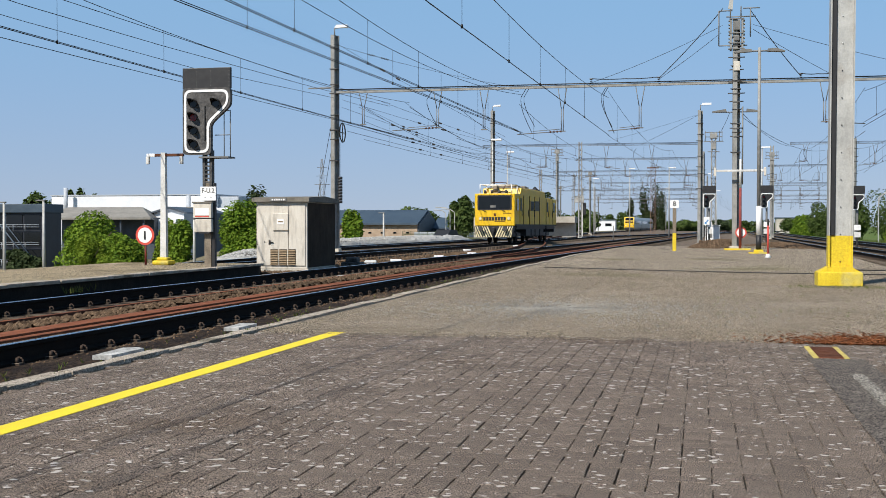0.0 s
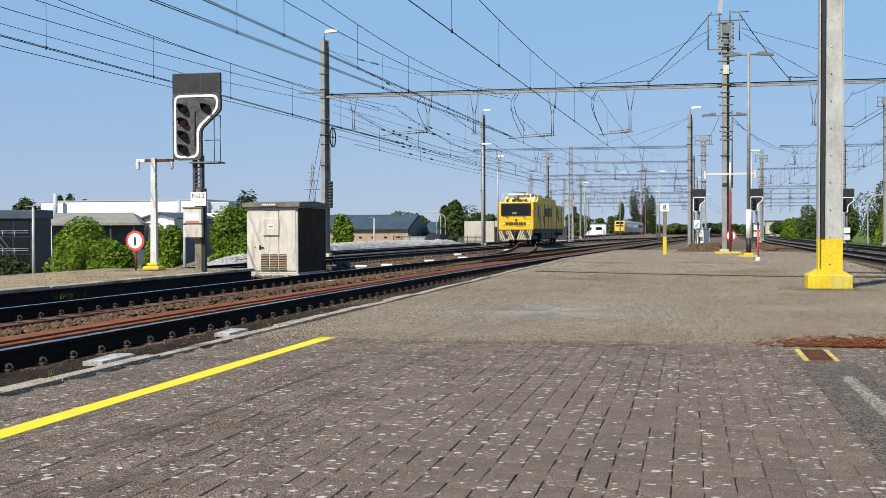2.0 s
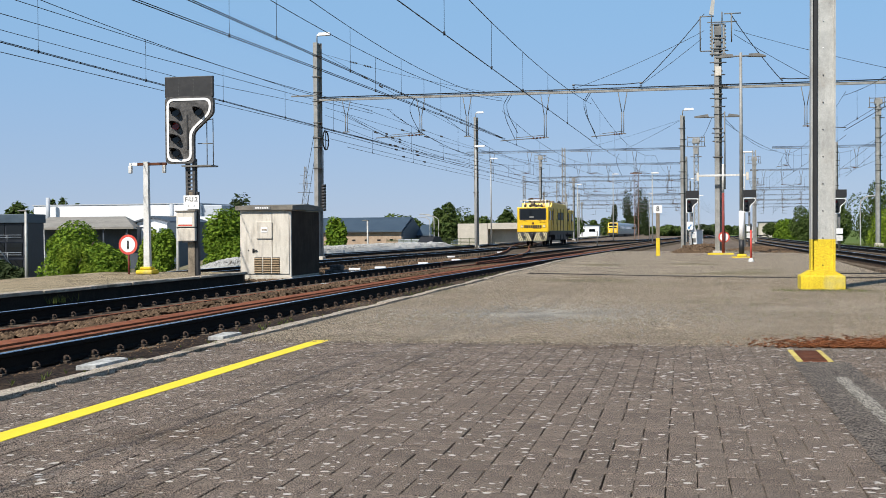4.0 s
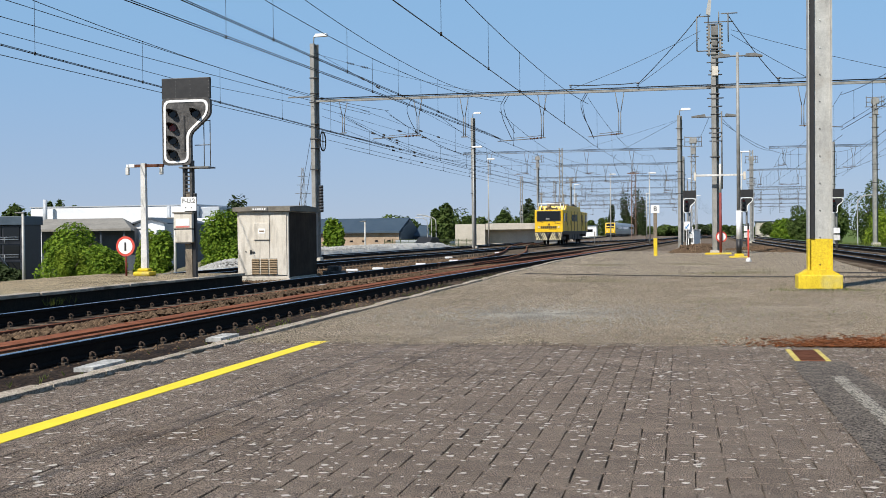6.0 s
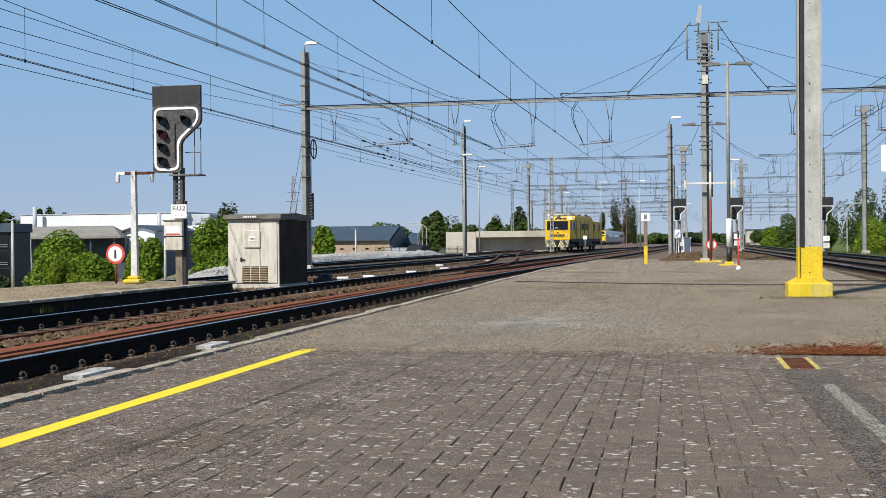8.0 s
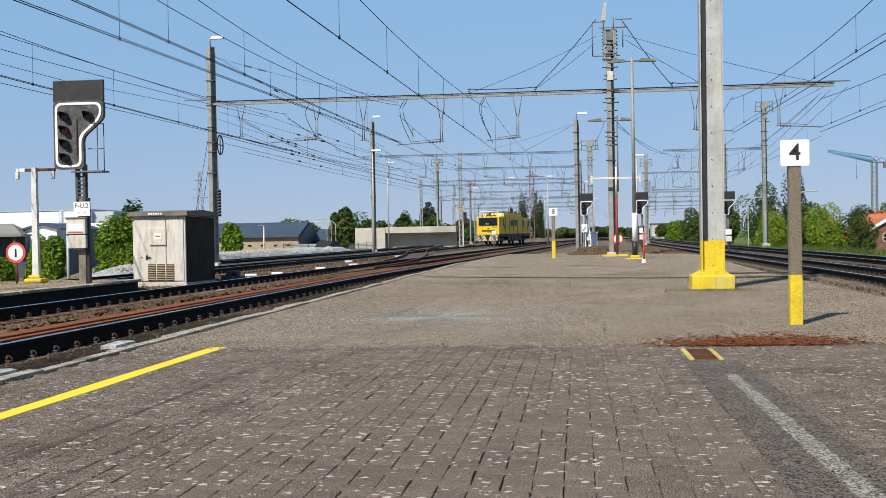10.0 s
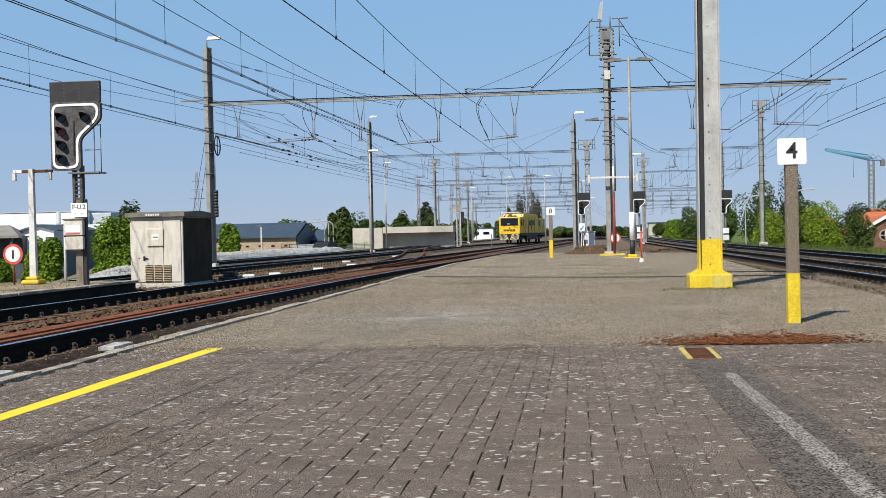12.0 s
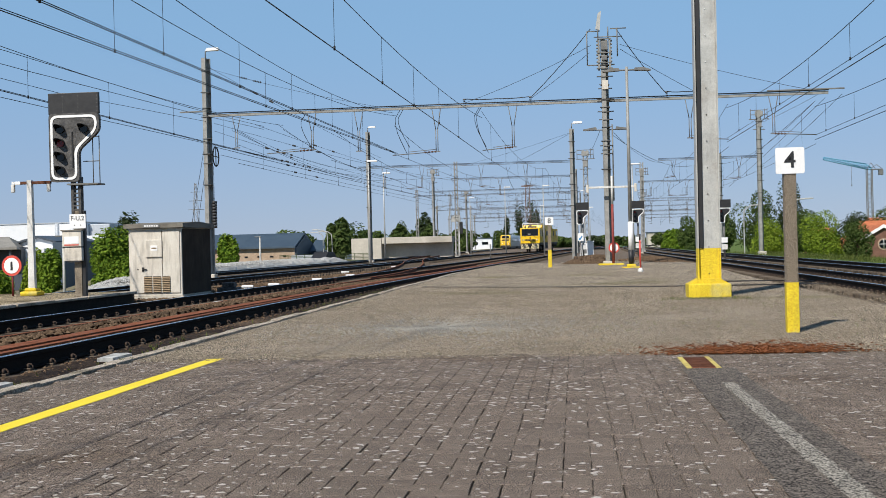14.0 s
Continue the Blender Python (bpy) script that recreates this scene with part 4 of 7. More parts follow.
def insulator(bm, a, b, n=4, r=0.06):
    a, b = Vector(a), Vector(b)
    for k in range(n):
        c = a.lerp(b, (k + 0.3) / n)
        tube(bm, c, a.lerp(b, (k + 0.75) / n), r, r * 0.6, 7)


def beam(x0, x1, y, z, hangers, arms, label, full=True):
    """A cross beam over the tracks with drop brackets and steady arms."""
    s = thing("portal_beam", pose(0, y, z), label, "overhead beam", "beams of the overhead line")
    bm = B()
    if full:
        box(bm, x0, x1, -0.06, 0.06, -0.07, 0.07, 0.01)
    else:
        for q in (-0.05, 0.05):
            tube(bm, (x0, 0, q), (x1, 0, q), 0.022, None, 6)
        for k in range(int((x1 - x0) / 0.8)):
            box(bm, x0 + k * 0.8, x0 + k * 0.8 + 0.04, -0.015, 0.015, -0.05, 0.05)
    part("beam", bm, "mast_grey" if full else "steel_dark", s)
    bm = B()
    tube(bm, (x0, -0.09, 0.12), (x1, -0.09, 0.12), 0.03 if full else 0.02, None, 5)
    part("feeder_cable", bm, "wire", s)
    for x, drop in hangers:
        bm = B()
        for q in (-1, 1):
            tube(bm, (x + q * 0.22, 0, -0.09), (x + q * 0.05, 0, -drop * 0.5), 0.022, None, 5)
            tube(bm, (x + q * 0.05, 0, -drop * 0.5), (x + q * 0.05, 0, -drop), 0.022, None, 5)
        box(bm, x - 0.16, x + 0.16, -0.03, 0.03, -drop - 0.02, -drop + 0.03)
        part("drop_bracket", bm, "steel_dark", s)
    for x, xa, drop in arms:
        bm = B()
        tube(bm, (x, 0, -drop), (xa, 0, -drop - 0.12), 0.024, None, 5)
        tube(bm, (x, 0, -drop + 0.12), (xa + (x - xa) * 0.35, 0, -drop + 0.02), 0.016, None, 5)
        part("steady_arm", bm, "steel_dark", s)
        bm = B()
        insulator(bm, (x, 0, -drop), (x + (xa - x) * 0.3, 0, -drop - 0.03))
        part("insulator", bm, "rust_dark", s)
    return s


catenary_mast(-18.8, 60, 11.4, 0.34, "tall grey overhead line mast with a lamp on top", lamp=True, rings=8)
m = catenary_mast(1.72, 60, 11.3, 0.36, "main overhead line mast with switch gear on top", z=0.2, rings=9)
bm = B()
for q in (-1, 1):
    box(bm, q * 0.27 - 0.045, q * 0.27 + 0.045, -0.22, 0.22, 9.75, 11.3, 0.01)
    for k in range(9):
        box(bm, q * 0.34 - 0.05, q * 0.34 + 0.05, -0.16, 0.1, 9.8 + k * 0.17, 9.86 + k * 0.17, 0.01)
part("switch_gear", bm, "mast_grey", m, "slotted switch gear")
bm = B()
box(bm, -0.17, 0.17, -0.27, -0.19, 10.72, 11.15, 0.02)
part("gear_box", bm, "steel_dark", m)
bm = B()
box(bm, -0.13, 0.13, -0.25, -0.19, 10.2, 10.45, 0.02)
part("gear_box", bm, "steel_dark", m)
for zz in (9.78, 10.06, 10.55, 11.24):
    bm = B()
    box(bm, -0.36, 0.36, -0.25, -0.2, zz, zz + 0.055, 0.008)
    part("cross_bar", bm, "steel_dark", m)
bm = B()
for a, b in (((-0.85, 0, 10.0), (-0.85, 0, 11.7)), ((-0.85, 0, 10.0), (0.5, 0, 10.0)), ((-0.85, 0, 11.7), (-0.2, 0, 11.7)), ((0.65, 0, 10.4), (0.65, 0, 11.8)), ((0.3, 0, 11.8), (1.1, 0, 11.8)), ((-0.5, 0, 11.4), (0.9, 0, 11.4)), ((-0.3, 0, 11.3), (-0.3, 0, 12.1)), ((0.2, 0, 11.3), (0.2, 0, 11.9))):
    tube(bm, a, b, 0.03, None, 6)
part("gear_frame", bm, "steel_dark", m)
for zz, ww in ((9.35, 0.5), (8.75, 0.42), (8.2, 0.55), (7.6, 0.5), (7.2, 0.42), (5.9, 0.4), (5.5, 0.36)):
    bm = B()
    box(bm, -ww * 0.36, ww * 0.36, -0.2, 0.18, zz, zz + 0.05, 0.01)
    tube(bm, (-ww * 0.8, -0.15, zz + 0.05), (ww * 0.8, -0.15, zz + 0.05), 0.03, None, 6)
    part("bracket", bm, "black_worn", m)
bm = B()
tube(bm, (0.3, -0.1, 3.2), (0.3, -0.1, 7.0), 0.035, None, 6)
part("cable_pipe", bm, "steel_dark", m)
bm = B()
prism(bm, [(-0.42, 11.8), (-0.2, 11.75), (-0.12, 12.7), (-0.28, 12.6)], "y", -0.05, 0.05)
part("horn", bm, "steel", m, "pale horn plate")
bm = B()
box(bm, -0.15, 0.15, -0.24, -0.2, 8.75, 9.2, 0.01)
part("pale_plate", bm, "cabinet", m, "pale plate")
for zz in (6.75,):
    bm = B()
    tube(bm, (-1.1, 0, zz), (1.1, 0, zz), 0.03, None, 6)
    part("lamp_arm", bm, "steel_dark", m)
    for q in (-1, 1):
        bm = B()
        prism(bm, [(q * 0.45, zz), (q * 1.15, zz - 0.02), (q * 1.15, zz + 0.05), (q * 0.5, zz + 0.15)], "y", -0.1, 0.1)
        part("lamp_head", bm, "steel_dark", m)

HANG = [(-17.24, 1.72), (-13.25, 1.95), (-10.82, 2.1), (-6.81, 2.25), (-2.93, 2.15), (5.86, 2.0), (9.91, 1.92)]
ARMS = [(-13.25, -15.66, 1.95), (-6.81, -9.1, 2.25), (-2.93, -4.5, 2.15), (5.86, 7.72, 2.0), (9.91, 11.94, 1.92)]
beam(-18.8, 12.55, 60, BEAM, HANG, ARMS, "long grey beam carrying the overhead wires across the tracks")
for x0, x1, z in ((-20.2, -18.9, 8.62), (9.6, 13.3, 8.57)):
    bm = B()
    box(bm, x0, x1, -0.16, -0.08, z - 0.035, z + 0.035, 0.01)
    s = tagged(part("outrigger", bm, "steel_dark"), "short dark steel outrigger at the end of the overhead beam", "bracket", "outriggers of the beam")
    s.matrix_world = pose(0, 60, 0)
# insulators and jumper loops on the first beam
for x in (-5.35, -2.02, 4.74, 6.3):
    s = thing("line_insulator", pose(x, 59.9, BEAM + 0.1), "dark post insulator on the overhead beam", "insulator", "insulators on the beam")
    bm = B()
    insulator(bm, (0, 0, 0), (0, 0, 0.24), 3, 0.07)
    part("sheds", bm, "black", s)
    bm = B()
    tube(bm, (-0.08, 0, 0.24), (0.08, 0, 0.24), 0.03, None, 6)
    part("cap", bm, "steel_dark", s)

# tension wheel on the far left mast
s = thing("tension_wheel", pose(-18.28, 59.7, 6.25), "dark spoked tension wheel with hanging weights on the mast", "tension wheel")
bm = B()
for k in range(16):
    a, b = math.tau * k / 16, math.tau * (k + 1) / 16
    tube(bm, (0, 0.5 * math.cos(a), 0.5 * math.sin(a)), (0, 0.5 * math.cos(b), 0.5 * math.sin(b)), 0.035, None, 5)
    if k % 4 == 0:
        tube(bm, (0, 0, 0), (0, 0.5 * math.cos(a), 0.5 * math.sin(a)), 0.025, None, 5)
part("wheel", bm, "wire", s)
bm = B()
tube(bm, (-0.14, 0, -0.5), (-0.14, 0, -2.3), 0.012, None, 4)
for k in range(9):
    tube(bm, (-0.14, 0, -2.3 - k * 0.155), (-0.14, 0, -2.44 - k * 0.155), 0.13, None, 10)
part("counterweight", bm, "black", s, "stack of black weight discs")


def wires(name, label, x, spans, contact=5.9, high=7.55, low=6.55, drops=6, r=0.0078):
    """A contact wire, its carrier wire and droppers, over supports at (x, y)."""
    s = thing(name, pose(0, 0, 0), label, "overhead wire", "overhead wires", "structure")
    con, top = [], []
    drop = B()
    for (xa, ya), (xb, yb) in zip(spans, spans[1:]):
        n = 12
        for k in range(n):
            u = k / n
            px, py = xa + (xb - xa) * u, ya + (yb - ya) * u
            z = low + (high - low) * (2 * u - 1) ** 2
            con.append((px, py, contact - 0.05 * 4 * u * (1 - u)))
            top.append((px, py, z))
        for k in range(drops):
            u = (k + 0.5) / drops
            px, py = xa + (xb - xa) * u, ya + (yb - ya) * u
            z = low + (high - low) * (2 * u - 1) ** 2
            tube(drop, (px, py, contact - 0.05), (px, py, z), 0.0065, None, 4, 0, False)
            tube(drop, (px, py, contact - 0.03), (px, py, contact + 0.05), 0.022, None, 5)
    part("contact_wire", wire_mesh(B(), con, r * 1.35), "wire", s)
    part("carrier_wire", wire_mesh(B(), top, r * 1.35), "wire", s)
    tagged(part("droppers", drop, "wire", s), kind="stuff")
    return s


PORTALS = [60, 107, 152, 200, 250, 305, 365]


def over(x0, k, extra=()):
    """Supports of a wire that follows the tracks."""
    return [*extra, *[(x0 + k * (bend(y) - bend(60)), y) for y in PORTALS]]


def near_span(label, a, b, low, mid, rise, drops, high_low=0.0, twin=0.0, r=0.0105):
    """The wires of one track from behind the eye to the first beam: a and b lie on the contact wire, low, mid and rise shape
    the carrier's sag, drops say where droppers hang, high_low adds a helper wire that far above, twin a second contact wire."""
    s = thing("overhead_line", pose(0, 0, 0), label, "overhead wire", "overhead wires", "structure")
    a, b = Vector(a), Vector(b)

    def on(y):
        return a.lerp(b, (y - a.y) / (b.y - a.y))

    def carrier(y):
        m = mid if y > mid - 24 else mid - 48
        p = on(y)
        p.z = low + rise * ((y - m) / 24) ** 2
        return p
    ys = [-36 + 2 * k for k in range(49)]
    part("contact_wire", wire_mesh(B(), [on(y) for y in ys], r * 1.15), "wire", s)
    if twin:
        part("contact_wire", wire_mesh(B(), [on(y) + Vector((twin, 0, 0.02)) for y in ys], r), "wire", s)
    part("carrier_wire", wire_mesh(B(), [carrier(y) for y in ys], r), "wire", s)
    if high_low:
        part("helper_wire", wire_mesh(B(), [on(y) + Vector((0, 0, high_low)) for y in ys], r * 0.8), "wire", s)
    for y in drops:
        bm = B()
        tube(bm, on(y) + Vector((0, 0, high_low)), carrier(y), 0.006, None, 4, 0, False)
        tube(bm, on(y) + Vector((0, 0, high_low - 0.03)), on(y) + Vector((0, 0, high_low + 0.06)), 0.026, None, 6)
        part("dropper", bm, "wire", s)
    return s


near_span("pair of dark overhead wires with droppers over the main track", (-5.46, 22.6, 5.92), (-4.48, 60, 5.92), 7.18, 37.0, 0.65, (14, 20.5, 26.8, 32.7, 38.2, 44.1, 50), r=0.0115)
near_span("pair of dark overhead wires with droppers over the second track", (-9.9, 22.7, 6.16), (-9.01, 60, 6.16), 7.37, 40.5, 1.25, (15, 21.5, 27.9, 34.0, 39.9, 46.0, 52), twin=0.04)
near_span("second pair of overhead wires converging over the second track", (-10.86, 22.1, 6.1), (-8.89, 60, 6.1), 7.21, 40.0, 1.2, (20, 26.9, 38.4, 44.5, 50.5), twin=0.06)
near_span("pair of dark overhead wires over the left yard track", (-15.96, 25.9, 6.0), (-14.76, 60, 5.87), 7.15, 39.0, 0.8, (21.5, 27.4, 33.1, 38.7, 44.6, 50.5), twin=0.03)
near_span("overhead wires with a helper wire over the curving track", (7.89, 31.2, 6.14), (7.64, 60, 6.14), 7.22, 42.5, 1.15, (28, 34.6, 40.3, 45.6, 51, 56), 0.19, 0.03, 0.0125)
near_span("overhead wires with a helper wire over the outer track", (12.0, 47.6, 6.11), (11.88, 60, 6.11), 7.3, 42.0, 0.75, (40, 46, 52.1, 57.6), 0.22, 0.0, 0.0135)
wires("overhead_line", "pair of dark overhead wires leading on along the main track", 0, over(-4.5, 0.9), high=8.1, low=7.15)
wires("overhead_line", "pair of dark overhead wires leading on along the second track", 0, over(-9.0, 0.9), contact=6.1)
wires("overhead_line", "pair of dark overhead wires leading on along the left yard track", 0, over(-14.76, 0.55))
wires("overhead_line", "pair of dark overhead wires along the curving track", 0, [(7.7, 60), (8.6, 107), (9.6, 152), (11.9, 200), (14.5, 250), (17.5, 305), (21, 365)], high=8.0, low=7.2)
wires("overhead_line", "pair of dark overhead wires along the outer track", 0, [(11.9, 60), (12.8, 107), (13.8, 152), (16.2, 200), (19, 250), (22, 305), (26, 365)], high=8.0, low=7.2)


for x in (-12.3, -17.2):
    wires("overhead_line", "pair of thin overhead wires over a far yard track", 0, [(x + 0.5 * (bend(y) - bend(60)), y) for y in PORTALS], drops=5, r=0.008)


def cable(pts, label, r=0.0095, sag=0.0, n=14, name="overhead_cable"):
    out = []
    for a, b in zip(pts, pts[1:]):
        a, b = Vector(a), Vector(b)
        for k in range(n):
            u = k / n
            out.append(a.lerp(b, u) - Vector((0, 0, 4 * sag * u * (1 - u))))
    out.append(Vector(pts[-1]))
    return tagged(part(name, wire_mesh(B(), out, r), "wire"), label, "cable", "loose overhead cables", "structure")


# single wires over the left yard
for pts, sag in (([(-18.2, -20, 6.0), (-16.8, 27.3, 6.0), (-15.81, 60, 6.2)], 0.0), ([(-18.2, -20, 7.5), (-16.79, 27.6, 7.43), (-16.47, 38.3, 7.47), (-16.16, 48.6, 7.5), (-15.97, 54.9, 7.62), (-15.8, 60, 7.75)], 0.0),
                 ([(-18.2, -20, 7.4), (-16.8, 27.3, 6.97), (-16.57, 34.8, 7.04), (-16.16, 48.6, 7.3), (-15.8, 60, 7.6)], 0.0), ([(-22.6, -20, 7.9), (-20.42, 33.2, 7.68), (-19.75, 44.5, 7.66), (-18.95, 58.4, 8.07), (-18.8, 60, 8.1)], 0.0)):
    cable(pts, "single dark wire over the left yard", 0.0105, sag, 8)
# wires that lead on from the first beam to the second
for a, b, r, g in (((-18.11, 60, 6.35), (-14.1, 118.8, 5.9), 0.011, 0.1), ((-18.47, 60, 6.8), (-13.28, 111.8, 5.9), 0.014, 0.1), ((-18.47, 60, 6.95), (-12.06, 105.9, 5.95), 0.013, 0.1),
                   ((-17.47, 60, 7.75), (-18.37, 107, 8.44), 0.009, 0.7), ((-16.25, 60, 7.86), (-12.18, 107, 7.07), 0.009, 0.15), ((-15.04, 60, 7.82), (-17.85, 107, 8.4), 0.009, 0.6),
                   ((-18.4, 60, 7.6), (-13.68, 90, 6.4), 0.009, 0.2), ((-17.48, 60, 7.6), (-18.38, 107, 7.72), 0.009, 0.5), ((-17.18, 60, 6.85), (-18.38, 107, 8.0), 0.009, 0.5), ((-18.4, 60, 8.0), (-10.5, 107, 7.2), 0.009, 0.3),
                   ((11.84, 60, 7.94), (12.71, 107, 6.18), 0.012, 0.1), ((13.2, 60, 8.31), (16.4, 107, 7.66), 0.012, 0.2), ((12.39, 60, 8.15), (13.69, 107, 5.95), 0.012, 0.1), ((6.9, 60, 7.9), (12.6, 107, 8.6), 0.01, 0.6),
                   ((-18.8, 59.8, 10.9), (-9.6, 60, 8.5), 0.008, 0.15), ((-18.6, 59.8, 10.9), (-13.3, 82, 7.6), 0.009, 0.1)):
    cable([a, b], "dark wire leading on to the next beam", r, g)
    if a[0] < 0:
        for u in (0.22, 0.3):
            # an insulator stack strung in the wire
            p, d = Vector(a).lerp(Vector(b), u) - Vector((0, 0, 4 * g * u * (1 - u))), Vector(b) - Vector(a)
            s = thing("line_insulator", Matrix.Translation(p) @ d.to_track_quat("Z", "Y").to_matrix().to_4x4(), "dark insulator stack strung in an overhead wire", "insulator", "insulators in the wires")
            bm = B()
            insulator(bm, (0, 0, -0.22), (0, 0, 0.22), 5, 0.055)
            part("sheds", bm, "black", s)
# guys and feeders of the main mast
for a, b, r, g in (((1.06, 60, 12.03), (-1.99, 60, 8.72), 0.02, 0.1), ((1.05, 60, 11.2), (-5.5, 60, 8.51), 0.011, 0.15), ((0.97, 60, 10.84), (-1.99, 60, 8.67), 0.012, 0.05),
                   ((2.33, 60, 11.97), (4.74, 60, 8.64), 0.02, 0.12), ((2.5, 60, 11.19), (11.59, 60, 8.59), 0.011, 0.12), ((2.5, 60, 10.96), (6.4, 60, 8.54), 0.012, 0.05),
                   ((2.0, 60, 6.9), (8.0, 107, 8.3), 0.012, 0.5), ((2.0, 60, 6.7), (10.5, 107, 7.9), 0.012, 0.6), ((1.4, 60, 6.9), (1.0, 95, 8.2), 0.011, 0.3),
                   ((0.0, 85, 9.2), (-9.7, 107, 8.6), 0.008, 0.1), ((0.0, 85, 9.2), (-5.2, 107, 8.6), 0.011, 0.05), ((16.3, 107, 11.4), (12.4, 60, 8.5), 0.01, 0.1)):
    cable([a, b], "slack cable between a mast top and the beams", r, g)
for x0, x1 in ((-5.3, -2.1), (4.75, 6.3)):
    cable([(x0, 59.85, BEAM + 0.34), ((x0 + x1) / 2, 59.85, BEAM + 0.3), (x1, 59.85, BEAM + 0.34)], "black feeder cable lying along the beam on insulators", 0.022, 0.03, 6)
cable([(-18.95, 60, 6.9), (-20.5, 60.5, -0.2)], "slanting guy wire of a mast", 0.012)
cable([(-18.95, 60, 5.6), (-20.1, 60.5, -0.2)], "slanting guy wire of a mast", 0.012)
# jumper loops
for x, y, l in ((-4.55, 59.9, 2.4), (-4.65, 59.9, 2.1), (6.75, 59.9, 2.3), (6.6, 59.9, 2.0), (-8.7, 59.9, 2.3), (-8.55, 59.9, 2.0), (-13.6, 59.9, 1.9), (-5.6, 107, 2.2), (8.9, 107, 1.8), (11.0, 107, 1.9)):
    pts = [(x + 0.05, y, BEAM - 0.08), (x - 0.2, y, BEAM - 0.5), (x - 0.1, y, BEAM - l * 0.55), (x + 0.35, y, BEAM - l)]
    tagged(part("jumper_cable", wire_mesh(B(), line_through(pts, 0.25), 0.016), "wire"), "black slack jumper cable hanging from the beam", "cable", "jumper cables", "structure")

# the following portals: one over the left tracks, one over the right ones
catenary_mast(-18.5, 107, 11.9, 0.34, "grey overhead line mast with a lamp on top", lamp=True)
catenary_mast(0.0, 85, 9.45, 0.34, "slim grey lamp mast beside the small signal", lamp=True)


def gear_top(m, h):
    """Switch gear, cross arms and a frame on a mast head."""
    bm = B()
    box(bm, -0.32, 0.32, -0.2, 0.2, h - 0.55, h - 0.1, 0.02)
    part("switch_gear", bm, "mast_grey", m)
    bm = B()
    box(bm, -0.2, 0.2, -0.2, 0.2, h - 1.5, h - 0.9, 0.02)
    part("gear_box", bm, "mast_grey", m)
    bm = B()
    for z, l in ((h, 0.75), (h - 0.4, 0.7), (h - 0.8, 0.85), (h - 1.7, 0.5)):
        box(bm, -l, l, -0.05, 0.05, z - 0.03, z + 0.03)
    for x in (-0.72, 0.72, 0.5):
        tube(bm, (x, 0, h - 0.8), (x, 0, h + 0.12), 0.03, None, 5)
    part("gear_frame", bm, "steel_dark", m)


gear_top(catenary_mast(1.15, 107, 9.6, 0.36, "overhead line mast with gear on top", lattice=True), 9.6)
gear_top(catenary_mast(16.4, 107, 12.6, 0.44, "tall overhead line mast beside the grassy verge", rings=9), 12.6)
catenary_mast(12.95, 107, 8.9, 0.34, "overhead line mast between two curving tracks")
beam(-19.4, 0.2, 107, 8.62, [(-17, 1.9), (-13.6, 1.9), (-8.2, 2.0), (-4.2, 2.0)], [(-13.6, -15, 1.9), (-8.2, -7, 2), (-4.2, -2.9, 2)], "second beam carrying the overhead wires", False)
beam(7.6, 16.3, 107, 8.5, [(8.9, 1.5), (11.0, 1.6), (14.6, 1.8)], [(8.9, 8.0, 1.5), (14.6, 13.2, 1.8)], "beam carrying the overhead wires of the curving tracks", False)
M["mast_rusty"] = surface("mast_rusty", (0.15, 0.09, 0.065), (0.27, 0.18, 0.14), 2.0, 0.8, 0.1, 0.1, 40, amount=0.3)
for i, y in enumerate((129, 152, 176, 200, 226, 250, 278, 305, 335, 365)):
    for side, (x0, x1) in (("left", (-14.4 - 0.075 * (y - 152) - 3.5 * (i % 3), 0.15 + 0.012 * (y - 129))), ("right", (0.057 * y, 0.101 * y))):
        n = 4 if side == "left" else 3
        lift = 8.55 + 0.25 * ((i * 5 + n) % 3 - 1)
        if i % 2 or side == "left" or i > 3:
            spots = [x0 + (x1 - x0) * (k + 0.5) / n for k in range(n)]
            beam(x0 - 0.5, x1 + 0.3, y, lift, [(x, 1.8) for x in spots], [(x, x + (1.4 if k % 2 else -1.4), 1.8) for k, x in enumerate(spots)], "distant beam carrying the overhead wires", False)
        tall = 9.8 + 0.7 * ((i * 7 + n) % 3)
        m = catenary_mast(x0, y, tall, 0.30, "distant grey overhead line mast", lattice=i % 2 == 0, detail=i < 4, rings=4)
        if i % 2:
            gear_top(m, tall)
        if side == "right" or i % 3 == 1:
            catenary_mast(x1, y, tall - 0.5, 0.28, "distant grey overhead line mast", lamp=i % 2 == 0, detail=False)
m = catenary_mast(-7.7, 202, 11.2, 0.7, "rust-brown lattice mast with a short cross arm", lattice=True, detail=False)
for ob in m.children:
    ob.data.materials[0] = M["mast_rusty"]
bm = B()
box(bm, -1.0, 1.0, -0.15, 0.15, 11.05, 11.25, 0.03)
part("cross_arm", bm, "mast_rusty", m)
# lamp posts among the tracks
for x, y, h in ((-20.5, 128, 9.5), (-16.6, 96, 8.5), (-9.6, 168, 9.5), (-16.5, 190, 9.0), (5.8, 118, 9.0), (4.6, 175, 9), (9.9, 215, 9), (-3.5, 140, 8.2), (-6.6, 240, 9), (3.5, 260, 9)):
    s = thing("yard_lamp", pose(x, y, -0.14), "slim grey yard lamp post with a flat white head", "street lamp", "yard lamps")
    bm = B()
    tube(bm, (0, 0, 0), (0, 0, h), 0.09, 0.05, 8)
    part("pole", bm, "steel", s)
    bm = B()
    box(bm, -0.1, 0.75, -0.15, 0.15, h, h + 0.14, 0.03)
    part("lamp_head", bm, "lamp_white", s)

